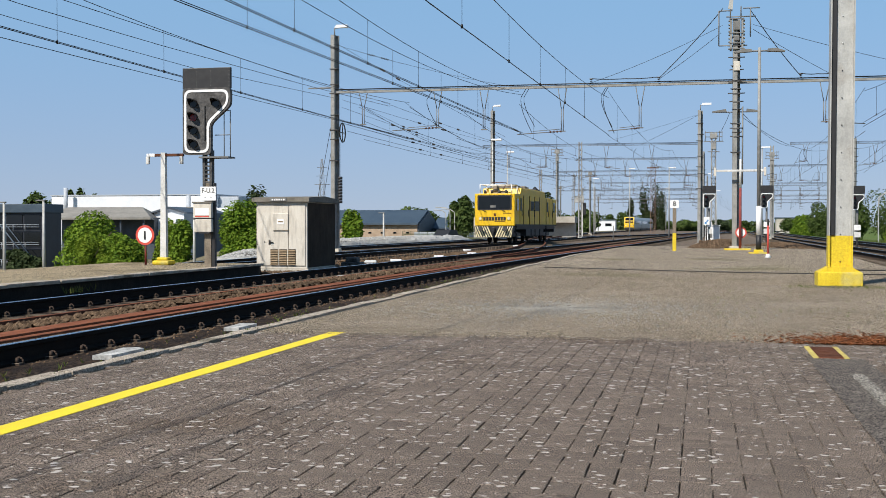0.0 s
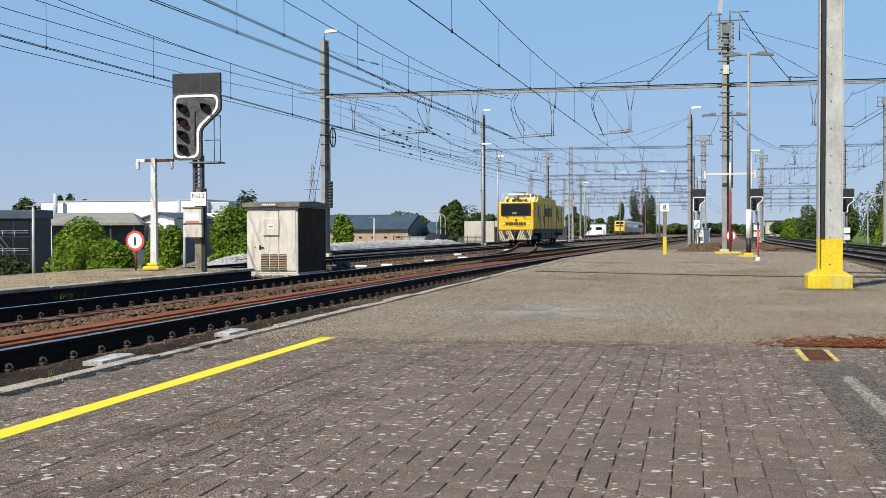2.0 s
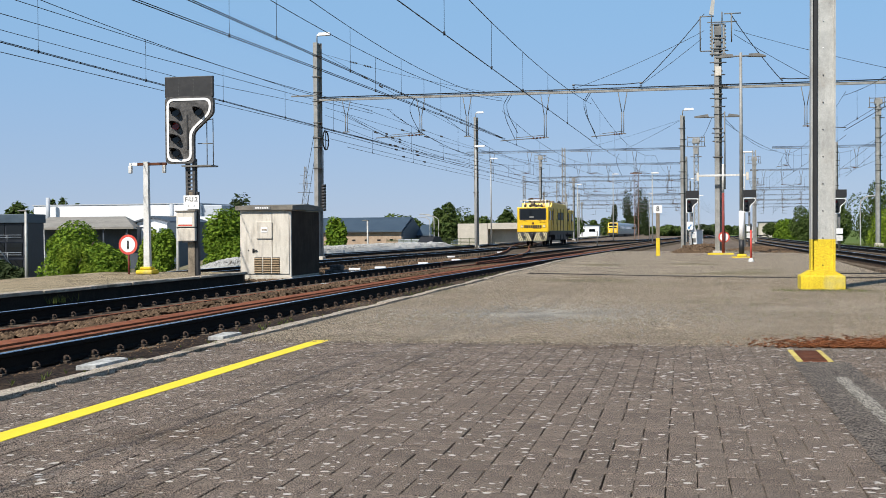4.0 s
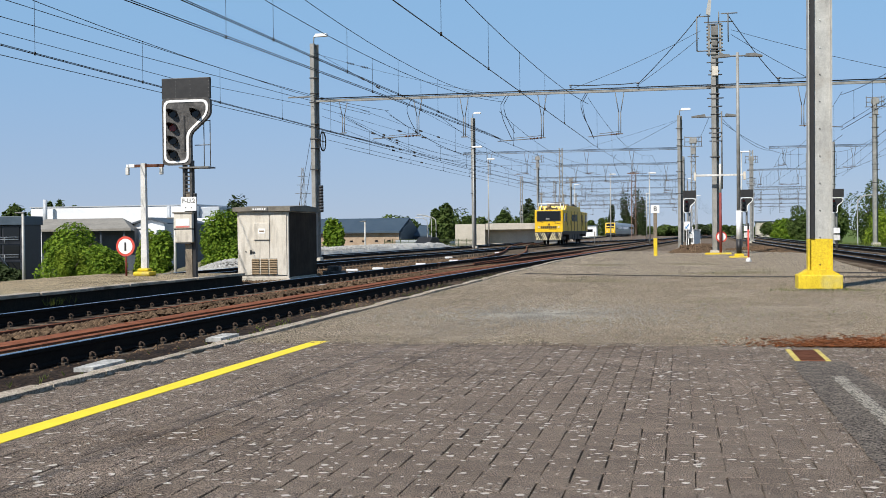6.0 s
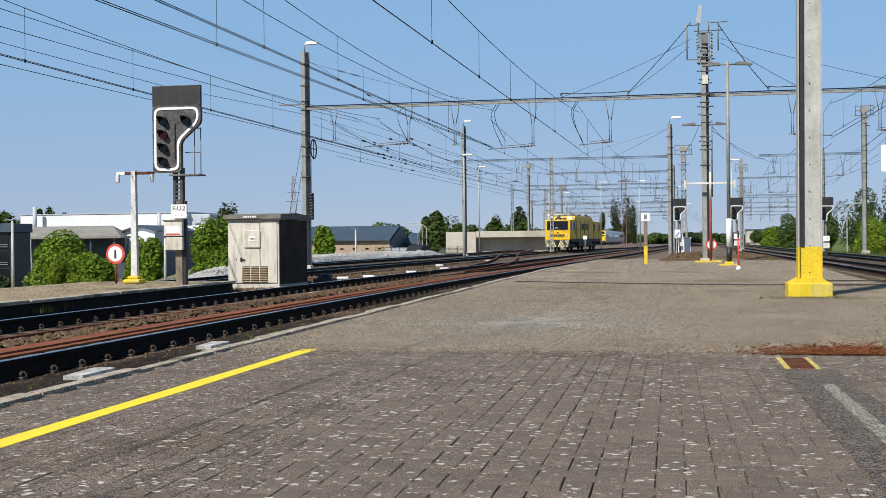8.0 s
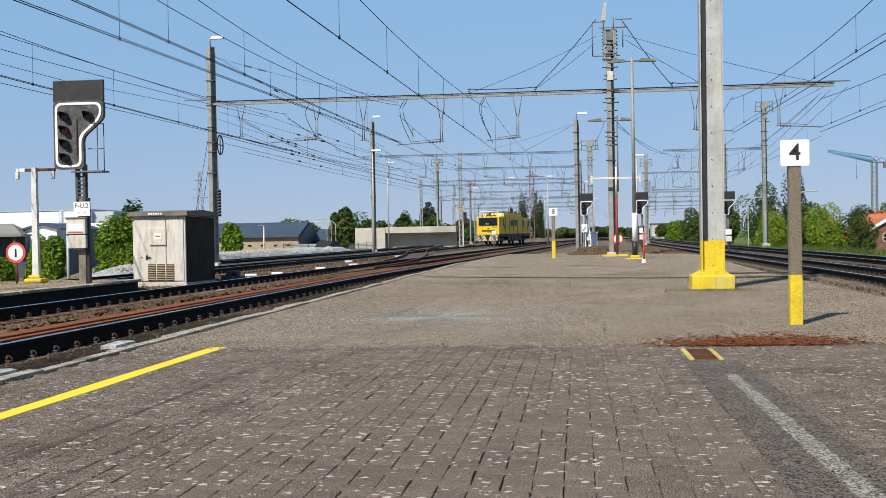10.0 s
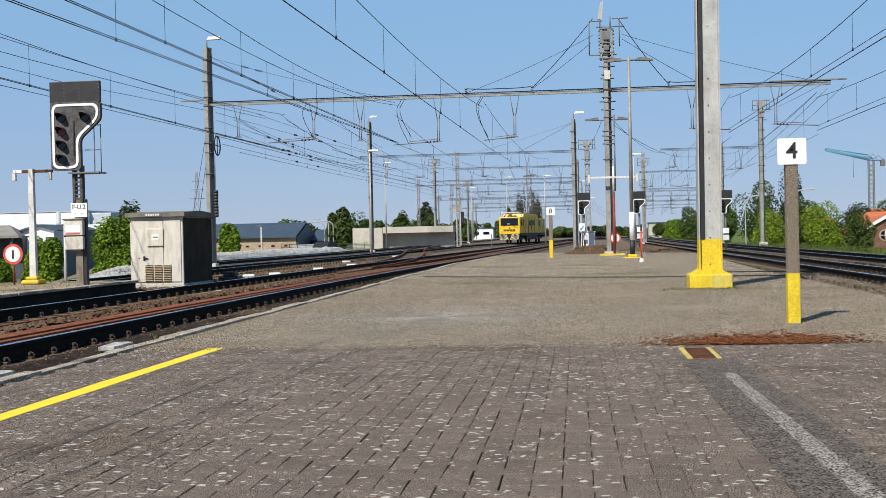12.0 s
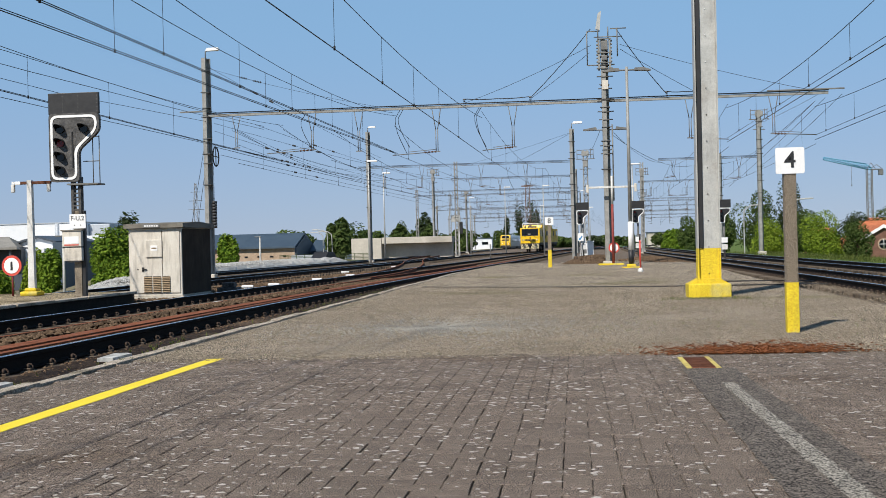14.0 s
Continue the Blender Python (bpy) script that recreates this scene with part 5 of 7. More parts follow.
# ---- the yellow rail machine ----
machine = thing("rail_machine", pose(-14.2, 83, 0.18), "yellow rail maintenance machine with striped bumper moving along the track", "rail vehicle")
W, LEN = 1.45, 16.5
bm = B()
prism(bm, [(0.0, 1.25), (LEN, 1.25), (LEN, 3.4), (11.6, 3.45), (11.2, 3.92), (2.4, 3.95), (2.2, 3.5), (0.08, 3.5)], "x", -W + 0.02, W - 0.02)
bmesh.ops.bevel(bm, geom=bm.edges[:], offset=0.05, segments=2, affect="EDGES", profile=0.5, clamp_overlap=True)
body = part("body", bm, "yellow", machine, "yellow painted body")
bm = B()
box(bm, -W, W, -0.05, 0.12, 1.22, 3.5, 0.04)
face = part("front_panel", bm, "yellow", machine, "bright yellow cab front")
bm = B()
prism(bm, rounded([(-1.24, 2.33), (1.24, 2.33), (1.24, 3.38), (-1.24, 3.38)], 0.08, 3), "y", -0.075, -0.05)
part("window_frame", bm, "black", face)
bm = B()
prism(bm, rounded([(-1.14, 2.42), (1.14, 2.42), (1.14, 3.29), (-1.14, 3.29)], 0.06, 3), "y", -0.088, -0.074)
part("windscreen", bm, "glass", face, "dark windscreen")
bm = B()
box(bm, -0.3, 0.1, -0.094, -0.088, 2.5, 2.66, 0.02)
part("cab_console", bm, "steel_dark", face)
for x in (-0.9, 0.5):
    bm = B()
    tube(bm, (x, -0.1, 2.36), (x + 0.3, -0.1, 2.2), 0.018, None, 5)
    part("wiper", bm, "black", face)
# lettering of the owner drawn as plain bars
bm = B()
for k in range(8):
    x = -0.82 + k * 0.208
    box(bm, x, x + 0.175, -0.062, -0.05, 1.58, 1.84, 0.01)
part("lettering_bars", bm, "black", face, "row of black bars")
bm = B()
box(bm, -0.06, 0.12, -0.062, -0.05, 1.9, 2.1, 0.03)
part("emblem_patch", bm, "rust_dark", face)
bm = B()
box(bm, 0.0, 0.75, -0.06, -0.05, 1.5, 1.54)
box(bm, 0.62, 1.2, -0.06, -0.05, 2.08, 2.12)
part("small_bars", bm, "rust_dark", face)
for x in (-1.02, 1.04):
    bm = B()
    box(bm, x - 0.13, x + 0.13, -0.08, -0.05, 1.6, 1.86, 0.03)
    hl = part("headlight", bm, "yellow_worn", face, "orange-brown lamp housing")
    bm = B()
    tube(bm, (x, -0.08, 1.73), (x, -0.1, 1.73), 0.095, None, 14)
    part("headlight_lens", bm, "stripe_cream", hl)
# striped bumper
bm = B()
prism(bm, [(-1.42, 1.2), (1.42, 1.2), (1.42, 0.85), (1.25, 0.38), (-1.25, 0.38), (-1.42, 0.85)], "y", -0.32, 0.1)
bumper = part("bumper", bm, "black", machine, "black snow plough bumper")
for k in range(8):
    for q in (-1, 1):
        x0 = q * (0.08 + k * 0.185)
        if k > 6:
            continue
        bm = B()
        dx = q * 0.34
        pts = [(x0 + dx, 1.17), (x0 + q * 0.1 + dx, 1.17), (x0 + q * 0.1, 0.42), (x0, 0.42)]
        pts = [(max(-1.38, min(1.38, u)), v) for u, v in pts]
        pts = [(max(-1.26 - (v - 0.42) * 0.16, min(1.26 + (v - 0.42) * 0.16, u)), v) for u, v in pts]
        prism(bm, pts, "y", -0.332, -0.318)
        part("stripe", bm, "stripe_cream", bumper, "cream diagonal stripe")
for x in (-0.87, 0.87):
    bm = B()
    tube(bm, (x, -0.32, 1.0), (x, -0.62, 1.0), 0.09, None, 12)
    tube(bm, (x, -0.62, 1.0), (x, -0.67, 1.0), 0.18, 0.16, 16)
    part("buffer", bm, "black_worn", machine, "round dark buffer")
bm = B()
box(bm, -0.12, 0.12, -0.55, -0.3, 0.8, 1.1, 0.03)
tube(bm, (0, -0.5, 0.85), (0, -0.5, 0.45), 0.04, None, 6)
part("coupling_hook", bm, "black", machine)
# frame, steps and underfloor
bm = B()
box(bm, -1.3, 1.3, 0.15, LEN - 0.1, 0.95, 1.25, 0.02)
part("underframe", bm, "black", machine)
for y, l in ((4.8, 1.7), (6.8, 1.2), (8.3, 1.6), (10.2, 1.4)):
    bm = B()
    box(bm, -1.25, 1.28, y, y + l, 0.45, 0.96, 0.04)
    part("underfloor_box", bm, "black", machine)
WHEELS = (1.6, 3.4, 13.0, 14.8)
wheelsets = []
for y in WHEELS:
    ws = new("wheelset")
    ws.parent, ws.matrix_basis = machine, pose(0, y, 0.44)
    for x in (-0.75, 0.75):
        bm = B()
        tube(bm, (x - 0.07, 0, 0), (x + 0.07, 0, 0), 0.44, None, 28)
        tube(bm, (x * 0.91 - 0.015, 0, 0), (x * 0.91 + 0.015, 0, 0), 0.47, None, 28)
        for k in range(6):
            a = math.tau * k / 6
            tube(bm, (x + math.copysign(0.07, x), 0.25 * math.cos(a), 0.25 * math.sin(a)), (x + math.copysign(0.085, x), 0.25 * math.cos(a), 0.25 * math.sin(a)), 0.05, None, 8)
        part("wheel", bm, "rail_side", ws, "dark steel wheel")
    bm = B()
    tube(bm, (-0.7, 0, 0), (0.7, 0, 0), 0.08, None, 10)
    part("axle", bm, "black", ws)
    wheelsets.append((ws, y))
for y in (2.5, 13.9):
    for x in (-0.98, 0.98):
        bm = B()
        box(bm, x - 0.07, x + 0.07, y - 1.35, y + 1.35, 0.42, 0.72, 0.04)
        part("bogie_frame", bm, "black", machine)
# side windows, doors, grilles
for q in (-1, 1):
    for y, l, z0, z1 in ((0.7, 0.7, 2.3, 3.15), (14.9, 0.8, 2.3, 3.1)):
        bm = B()
        box(bm, q * W - 0.03, q * W + 0.012, y, y + l, z0, z1, 0.01)
        part("side_window", bm, "glass", machine)
    for y, l in ((1.75, 0.75), (3.2, 1.6), (5.3, 1.7), (11.9, 0.8), (13.2, 1.4)):
        bm = B()
        box(bm, q * W - 0.03, q * W + 0.008, y, y + l, 1.35, 3.4, 0.015)
        d = part("side_door", bm, "yellow", machine)
        bm = B()
        box(bm, q * W - 0.01, q * W + 0.05, y + l - 0.12, y + l - 0.07, 1.9, 2.4, 0.01)
        part("handle", bm, "black", d)
    bm = B()
    box(bm, q * W - 0.02, q * W + 0.012, 7.3, 8.9, 2.35, 3.1, 0.01)
    part("grille", bm, "cabinet_roof", machine)
    for y in (0.5, 12.0):
        bm = B()
        for z in (0.45, 0.72, 0.98):
            box(bm, q * 1.38 - 0.06, q * 1.38 + 0.06, y, y + 0.5, z, z + 0.03)
        for yy in (y, y + 0.48):
            box(bm, q * 1.38 - 0.02, q * 1.38 + 0.02, yy, yy + 0.02, 0.45, 1.25)
        part("step", bm, "black", machine)
# roof gear
bm = B()
for x in (-1.15, 1.15):
    tube(bm, (x, 0.35, 3.5), (x, 0.35, 4.15), 0.035, None, 6)
    tube(bm, (x, 2.2, 3.5), (x, 2.2, 4.15), 0.035, None, 6)
    tube(bm, (x, 0.35, 4.15), (x, 2.2, 4.15), 0.035, None, 6)
for y in (0.35, 2.2):
    tube(bm, (-1.15, y, 4.15), (1.15, y, 4.15), 0.035, None, 6)
part("roof_rail", bm, "white", machine, "white roof railing")
bm = B()
box(bm, -0.5, 0.6, 0.8, 1.7, 3.5, 3.72, 0.03)
box(bm, -0.3, 0.0, 0.7, 1.4, 3.7, 4.05, 0.03)
part("roof_box", bm, "concrete_brown", machine)
bm = B()
tube(bm, (0.35, 1.0, 3.72), (0.5, 1.6, 4.3), 0.03, None, 6)
tube(bm, (0.5, 1.6, 4.3), (-0.6, 1.6, 4.36), 0.03, None, 6)
tube(bm, (0.9, 0.6, 3.5), (0.9, 0.6, 4.9), 0.015, None, 5)
part("roof_pantograph", bm, "rust_dark", machine)
bm = B()
for k in range(5):
    tube(bm, (0.7, 10.6 + k * 0.35, 4.2 - k * 0.14), (1.05, 10.9 + k * 0.35, 3.85 - k * 0.05), 0.17, 0.13, 8)
box(bm, -0.6, 0.9, 10.2, 12.2, 3.5, 4.1, 0.05)
part("exhaust_hoses", bm, "black", machine, "black hoses on the roof")
bm = B()
box(bm, -1.15, 1.15, 2.7, 10.0, 3.955, 3.99)
for k in range(8):
    box(bm, -1.2, 1.2, 2.8 + k * 0.95, 2.9 + k * 0.95, 3.99, 4.02)
part("roof_walk", bm, "cabinet_roof", machine, "dirty grey roof walk")
bm = B()
for y, x, l in ((3.2, 0.75, 0.9), (4.8, 0.6, 1.1), (6.6, 0.8, 0.8), (8.1, 0.55, 1.2)):
    box(bm, -x, x, y, y + l, 4.0, 4.22, 0.04)
part("roof_unit", bm, "concrete_brown", machine, "dirty brown roof units")
for x in (-0.75, -0.25, 0.3, 0.8):
    bm = B()
    tube(bm, (x, 0.25, 3.52), (x, 0.12, 3.72), 0.11, 0.09, 10)
    part("roof_lamp", bm, "black_worn", machine, "dark roof lamp")
for q in (-1, 1):
    for y, l, z0, z1 in ((1.85, 0.5, 2.3, 3.2), (5.5, 1.3, 2.35, 3.05), (12.0, 0.6, 2.3, 3.1)):
        bm = B()
        box(bm, q * W - 0.02, q * W + 0.022, y, y + l, z0, z1, 0.01)
        part("side_hatch", bm, "black_worn", machine, "dark side hatch")
    bm = B()
    for y in (3.05, 5.15, 7.15, 9.1, 11.8, 14.75):
        box(bm, q * W - 0.02, q * W + 0.014, y, y + 0.05, 1.3, 3.42)
    box(bm, q * W - 0.02, q * W + 0.016, 0.3, LEN - 0.1, 1.22, 1.32)
    part("panel_seam", bm, "black", machine, "dark panel seams")
bm = B()
box(bm, -1.2, 1.2, LEN - 0.02, LEN + 0.35, 0.7, 3.2, 0.05)
part("rear_coupler_frame", bm, "black", machine)

# ---- the waiting passenger train ----
train = thing("passenger_train", pose(-19.6, 340, 0.18, 0, 0, -1.6), "grey passenger train with a yellow front standing far off", "train")
for c in range(3):
    bm = B()
    prism(bm, rounded([(-1.42, 0.5), (1.42, 0.5), (1.45, 2.0), (1.35, 3.4), (0.9, 3.85), (-0.9, 3.85), (-1.35, 3.4), (-1.45, 2.0)], 0.15, 2), "y", 1.2 + c * 26.5 if c == 0 else c * 26.5 + 0.6, (c + 1) * 26.5)
    car = part("carriage", bm, "train_grey", train)
    for q in (-1, 1):
        bm = B()
        box(bm, q * 1.45 - 0.03, q * 1.45 + 0.02, 4 + c * 26.5, 24 + c * 26.5, 1.95, 2.75, 0.01)
        part("window_band", bm, "glass", car)
    bm = B()
    box(bm, -1.2, 1.2, 3 + c * 26.5, 25 + c * 26.5, 0.0, 0.52, 0.05)
    part("bogies", bm, "black", car)
bm = B()
prism(bm, [(0.0, 0.5), (1.2, 0.5), (1.2, 3.8), (0.8, 3.75), (0.2, 2.6), (0.0, 1.6)], "x", -1.42, 1.42)
bmesh.ops.bevel(bm, geom=bm.edges[:], offset=0.12, segments=2, affect="EDGES", profile=0.5, clamp_overlap=True)
nose = part("nose", bm, "yellow", train, "yellow front")
bm = B()
prism(bm, [(0.16, 2.2), (0.76, 3.5), (0.66, 3.56), (0.04, 2.22)], "x", -1.1, 1.1)
part("windscreen", bm, "glass", nose)
for x in (-0.9, 0.9):
    bm = B()
    tube(bm, (x, -0.02, 1.4), (x, 0.1, 1.4), 0.16, None, 10)
    part("headlight", bm, "lamp_white", nose)
bm = B()
box(bm, -1.3, 1.3, -0.1, 0.6, 0.15, 0.9, 0.1)
part("bumper", bm, "black", nose)

# ---- surroundings ----


def tree(name, x, y, z, h, rx, ry, n, leaf, label, mat="leaf", trunk=0.25, low=0.15, seed=0, lobes=9, tall=1.0, category="tree"):
    """A trunk with limbs and a crown of many small leaf sprays set in uneven lobes."""
    rnd = random.Random(seed)
    t = thing(name, pose(x, y, z), label, category, "trees and bushes")
    bm = B()
    tube(bm, (0, 0, -0.3), (0.05, 0, h * 0.6), trunk, trunk * 0.45, 8)
    for k in range(6):
        a = k * 1.05 + rnd.random()
        z0 = h * (0.25 + 0.06 * k)
        tube(bm, (0, 0, z0), (rx * 0.55 * math.cos(a), ry * 0.55 * math.sin(a), z0 + h * 0.25), trunk * 0.35, trunk * 0.1, 5)
    part("trunk", bm, "bark", t)
    centres = []
    for k in range(lobes):
        a = rnd.random() * math.tau
        v = rnd.random()
        s = math.sqrt(max(0.0, 1 - (2 * v - 1) ** 2)) * (0.35 + 0.45 * rnd.random())
        centres.append((Vector((rx * s * math.cos(a), ry * s * math.sin(a), h * (low + (1 - low) * (0.12 + 0.76 * v)))), 0.36 + 0.3 * rnd.random()))
    verts, faces = [], []
    hz = h * (1 - low) * 0.5 * tall
    for k in range(n):
        c, r = centres[k % lobes]
        d = Vector((rnd.gauss(0, 1), rnd.gauss(0, 1), rnd.gauss(0, 1))).normalized()
        q = c + Vector((d.x * rx * r, d.y * ry * r, d.z * hz * r)) * (0.72 + 0.33 * rnd.random())
        if q.z < 0.05:
            continue
        up = (d + Vector((rnd.gauss(0, 0.55), rnd.gauss(0, 0.55), rnd.gauss(0, 0.55) + 0.7))).normalized()
        e = up.orthogonal().normalized()
        e = (Matrix.Rotation(rnd.random() * 6.28, 3, up) @ e) * leaf * (0.6 + 0.8 * rnd.random())
        g = up.cross(e) * 0.55
        i = len(verts)
        verts += [q - e, q + g + up * leaf * 0.12, q + e - up * leaf * 0.25, q - g + up * leaf * 0.12]
        faces.append((i, i + 1, i + 2, i + 3))
    me = bpy.data.meshes.new("crown")
    me.from_pydata(verts, [], faces)
    me.materials.append(M[mat])
    ob = new("crown", me)
    ob.parent = t
    tagged(ob, kind="stuff")
    return t


# bright chestnut trees below the left platform
tree("chestnut_tree", -39.3, 73, -2.5, 4.35, 2.6, 2.3, 28000, 0.12, "round fresh green chestnut tree beyond the platform", "leaf_bright", 0.3, 0.02, 1, 22)
tree("chestnut_tree", -37.0, 71.5, -2.5, 3.75, 1.45, 1.4, 11000, 0.12, "smaller fresh green chestnut tree beside a larger one", "leaf_bright", 0.25, 0.02, 11, 14)
tree("chestnut_tree", -32.7, 72, -2.4, 3.7, 1.15, 1.15, 9000, 0.115, "round fresh green chestnut tree behind the signal", "leaf_bright", 0.25, 0.02, 2, 13)
tree("chestnut_tree", -28.6, 72, -2.4, 4.7, 1.75, 1.6, 15000, 0.115, "round fresh green chestnut tree behind the cabinet", "leaf_bright", 0.25, 0.02, 3, 16)
tree("chestnut_tree", -35.0, 74, -2.4, 3.8, 0.75, 0.8, 5000, 0.115, "small fresh green chestnut tree beyond the platform", "leaf_lime", 0.25, 0.02, 4, 10)
for k, (x, h, r) in enumerate(((-142, 10.6, 2.6), (-137.5, 10.2, 2.2), (-134, 11.2, 1.9), (-130.5, 11.2, 1.9), (-126.8, 11.0, 1.7))):
    tree("tree", x, 235, -2.6, h, r, r, 2200, 0.45, "dull green tree behind the white hall", "leaf", 0.25, 0.1, 140 + k, 10)
tree("conifer", -32.5, 84, -2.4, 6.3, 1.1, 1.1, 2200, 0.16, "dark pointed conifer behind a chestnut tree", "leaf_dark", 0.2, 0.05, 5, 9, 1.0)
tree("bush", -30.9, 104, -1.6, 4.6, 0.95, 1.0, 2600, 0.2, "green tree beside the brick hall", "leaf_bright", 0.2, 0.05, 6, 9)
for k, (x, y, h, r, m) in enumerate(((-45.5, 73, 1.0, 1.9, "leaf_dark"), (-49.5, 73, 1.0, 2.2, "leaf_dark"), (-54, 73, 1.0, 2.4, "leaf_dark"))):
    tree("hedge", x, y, -2.4, h + 1, r, 1.0, 2200, 0.16, "low dark hedge in front of the offices", m, 0.1, 0.0, 20 + k, 10, category="hedge")
tree("bush", -36.6, 67, -2.4, 3.0, 1.25, 1.0, 8000, 0.09, "bright lime-green young bush in front of a chestnut tree", "leaf_lime", 0.1, 0.0, 9, 12)
# trees behind the yard
for k, (x, y, h, rx, m, n) in enumerate(((-34, 170, 6.6, 1.9, "leaf", 3000), (-27.5, 185, 5.9, 1.5, "leaf", 1900), (-24.5, 200, 6.2, 1.7, "leaf", 1900), (-38, 200, 6.5, 3, "leaf", 1700),
                                      (-45, 260, 7, 4, "leaf", 1700), (-60, 250, 6.6, 5, "leaf", 1900), (-29, 300, 6.5, 3.5, "leaf", 1700), (-22, 470, 6.5, 7, "leaf", 2000), (-33, 330, 8, 6, "leaf", 2000),
                                      (-4, 380, 4.2, 4, "leaf", 2000), (6, 420, 4.4, 5, "leaf_dark", 2000), (-52, 380, 8, 8, "leaf", 2000))):
    tree("tree", x, y, -1.2, h, rx, rx, n, 0.3 if y < 240 else 0.5, "dark leafy tree behind the yard" if m == "leaf_dark" else "mid-green leafy tree behind the yard", m, 0.2, 0.1, 40 + k, 10)
for k, (x, y, h) in enumerate(((-29.5, 235, 8.2), (-30.8, 238, 7.0), (-19.5, 440, 18.5), (-15.8, 445, 17), (-13.2, 440, 16), (-24.6, 440, 12))):
    tree("poplar", x, y, -1.0, h, 1.15 + 0.05 * h, 1.2, 1600, 0.34, "narrow dark poplar far behind the tracks", "leaf_dark", 0.2, 0.05, 60 + k, 9)
# low trees along the horizon
rnd = random.Random(88)
for k in range(20):
    tree("tree", -72 + k * 5.8 + rnd.uniform(-1.5, 1.5), 590 + 30 * rnd.random(), -1.5, rnd.uniform(6.0, 11.0) * (1.0 if k < 9 else 0.6), 4.2, 4.0, 900, 0.7, "distant tree on the horizon", "leaf", 0.3, 0.0, 200 + k, 9)
# verge trees on the right
for k, (x, y, h, rx, m, n, lf) in enumerate(((22.5, 150, 8.4, 3.4, "leaf", 3600, 0.24), (19.8, 165, 7.2, 2.6, "leaf", 2600, 0.24), (26.5, 150, 9.2, 2.2, "leaf_dark", 2600, 0.2), (24.5, 128, 5.4, 2.6, "leaf", 2600, 0.2),
                                           (21.0, 104, 4.4, 2.2, "leaf_lime", 3800, 0.15), (24.2, 106, 3.7, 1.7, "leaf", 2600, 0.15),
                                           (18.9, 190, 5.4, 2.6, "leaf", 2200, 0.28), (17.5, 215, 4.4, 2.4, "leaf_bright", 2000, 0.3), (21.5, 230, 7.0, 4.0, "leaf", 2000, 0.3), (18.0, 250, 4.2, 2.4, "leaf", 1500, 0.3),
                                           (25, 290, 5.0, 4.5, "leaf", 2000, 0.4), (21.5, 135, 4.4, 2.4, "leaf_lime", 2200, 0.18), (39, 170, 5.2, 3, "leaf_dark", 1600, 0.26), (45, 175, 6.2, 3, "leaf", 1600, 0.26), (33.5, 170, 4.8, 2.6, "leaf", 1600, 0.26))):
    tree("tree", x, y, -1.4, h, rx * 0.9, rx * 0.9, int(n * 2.4), lf * 0.66, {"leaf_lime": "bright lime-green shrub on the verge", "leaf_dark": "dark tree on the verge", "leaf": "mid-green tree on the grassy verge", "leaf_bright": "fresh green tree beside the far tracks"}[m], m, 0.18, 0.0, 80 + k, 11)


def windows(parent, x0, x1, y, z0, z1, nx, nz, gap=0.25):
    dx, dz = (x1 - x0) / nx, (z1 - z0) / nz
    for i in range(nx):
        for j in range(nz):
            bm = B()
            box(bm, x0 + dx * i + gap * dx / 2, x0 + dx * (i + 1) - gap * dx / 2, y - 0.06, y + 0.05, z0 + dz * j + gap * dz / 2, z0 + dz * (j + 1) - gap * dz / 2)
            part("window", bm, "glass", parent)


hall = thing("white_hall", pose(0, 0, -2.6), "large white industrial hall behind the trees", "building")
bm = B()
box(bm, -94, -68, 160, 190, 0, 8.45, 0.1)
part("wall", bm, "cladding_white", hall)
bm = B()
box(bm, -67.98, -64.9, 161, 190, 0, 8.25, 0.1)
part("annex", bm, "cladding_pale", hall, "blue-grey clad annex")
bm = B()
box(bm, -94.1, -67.9, 159.9, 190.1, 8.45, 8.6)
part("roof_edge", bm, "cladding_pale", hall)
windows(hall, -84, -75, 160, 2.2, 4.4, 5, 1)
for x in (-92, -88.5, -71):
    bm = B()
    box(bm, x, x + 0.8, 159.7, 160.0, 4.3, 5.2)
    part("wall_vent", bm, "cladding_grey", hall)
bm = B()
box(bm, -71, -62.5, 156, 159, 0, 6.55, 0.1)
part("front_block", bm, "cladding_white", hall, "lower white block")
for x, h in ((-90.8, 9.6), (-71.5, 8.4)):
    bm = B()
    tube(bm, (x, 158.5, 5.0), (x, 158.5, h), 0.3, None, 12)
    part("flue", bm, "cladding_pale", hall, "pale round flue")
low = thing("low_shed", pose(0, 0, -2.6), "open dark shed under a pale grey pitched roof", "building")
bm = B()
box(bm, -75, -63, 130, 140, 0, 5.0)
part("wall", bm, "cladding_grey", low)
bm = B()
v = [bm.verts.new(p) for p in ((-76, 127.4, 5.0), (-62.2, 127.4, 5.0), (-66, 133, 6.3), (-76, 133, 6.3), (-76, 127.4, 4.75), (-62.2, 127.4, 4.75), (-66, 140, 4.75), (-76, 140, 4.75))]
for f in ((0, 1, 2, 3), (4, 5, 1, 0), (5, 6, 2, 1), (6, 7, 3, 2), (7, 4, 0, 3), (7, 6, 5, 4)):
    bm.faces.new([v[k] for k in f])
bmesh.ops.recalc_face_normals(bm, faces=bm.faces[:])
M["roof_grey"] = surface("roof_grey", (0.20, 0.19, 0.17), (0.28, 0.265, 0.235), 0.6, 0.9, 0, 0.1, 10, amount=0.2)
part("roof", bm, "roof_grey", low, "grey sheet roof")
for k in range(5):
    bm = B()
    box(bm, -75 + k * 2.9, -74.8 + k * 2.9, 127.8, 128.0, 0, 4.75)
    part("post", bm, "cladding_grey", low)
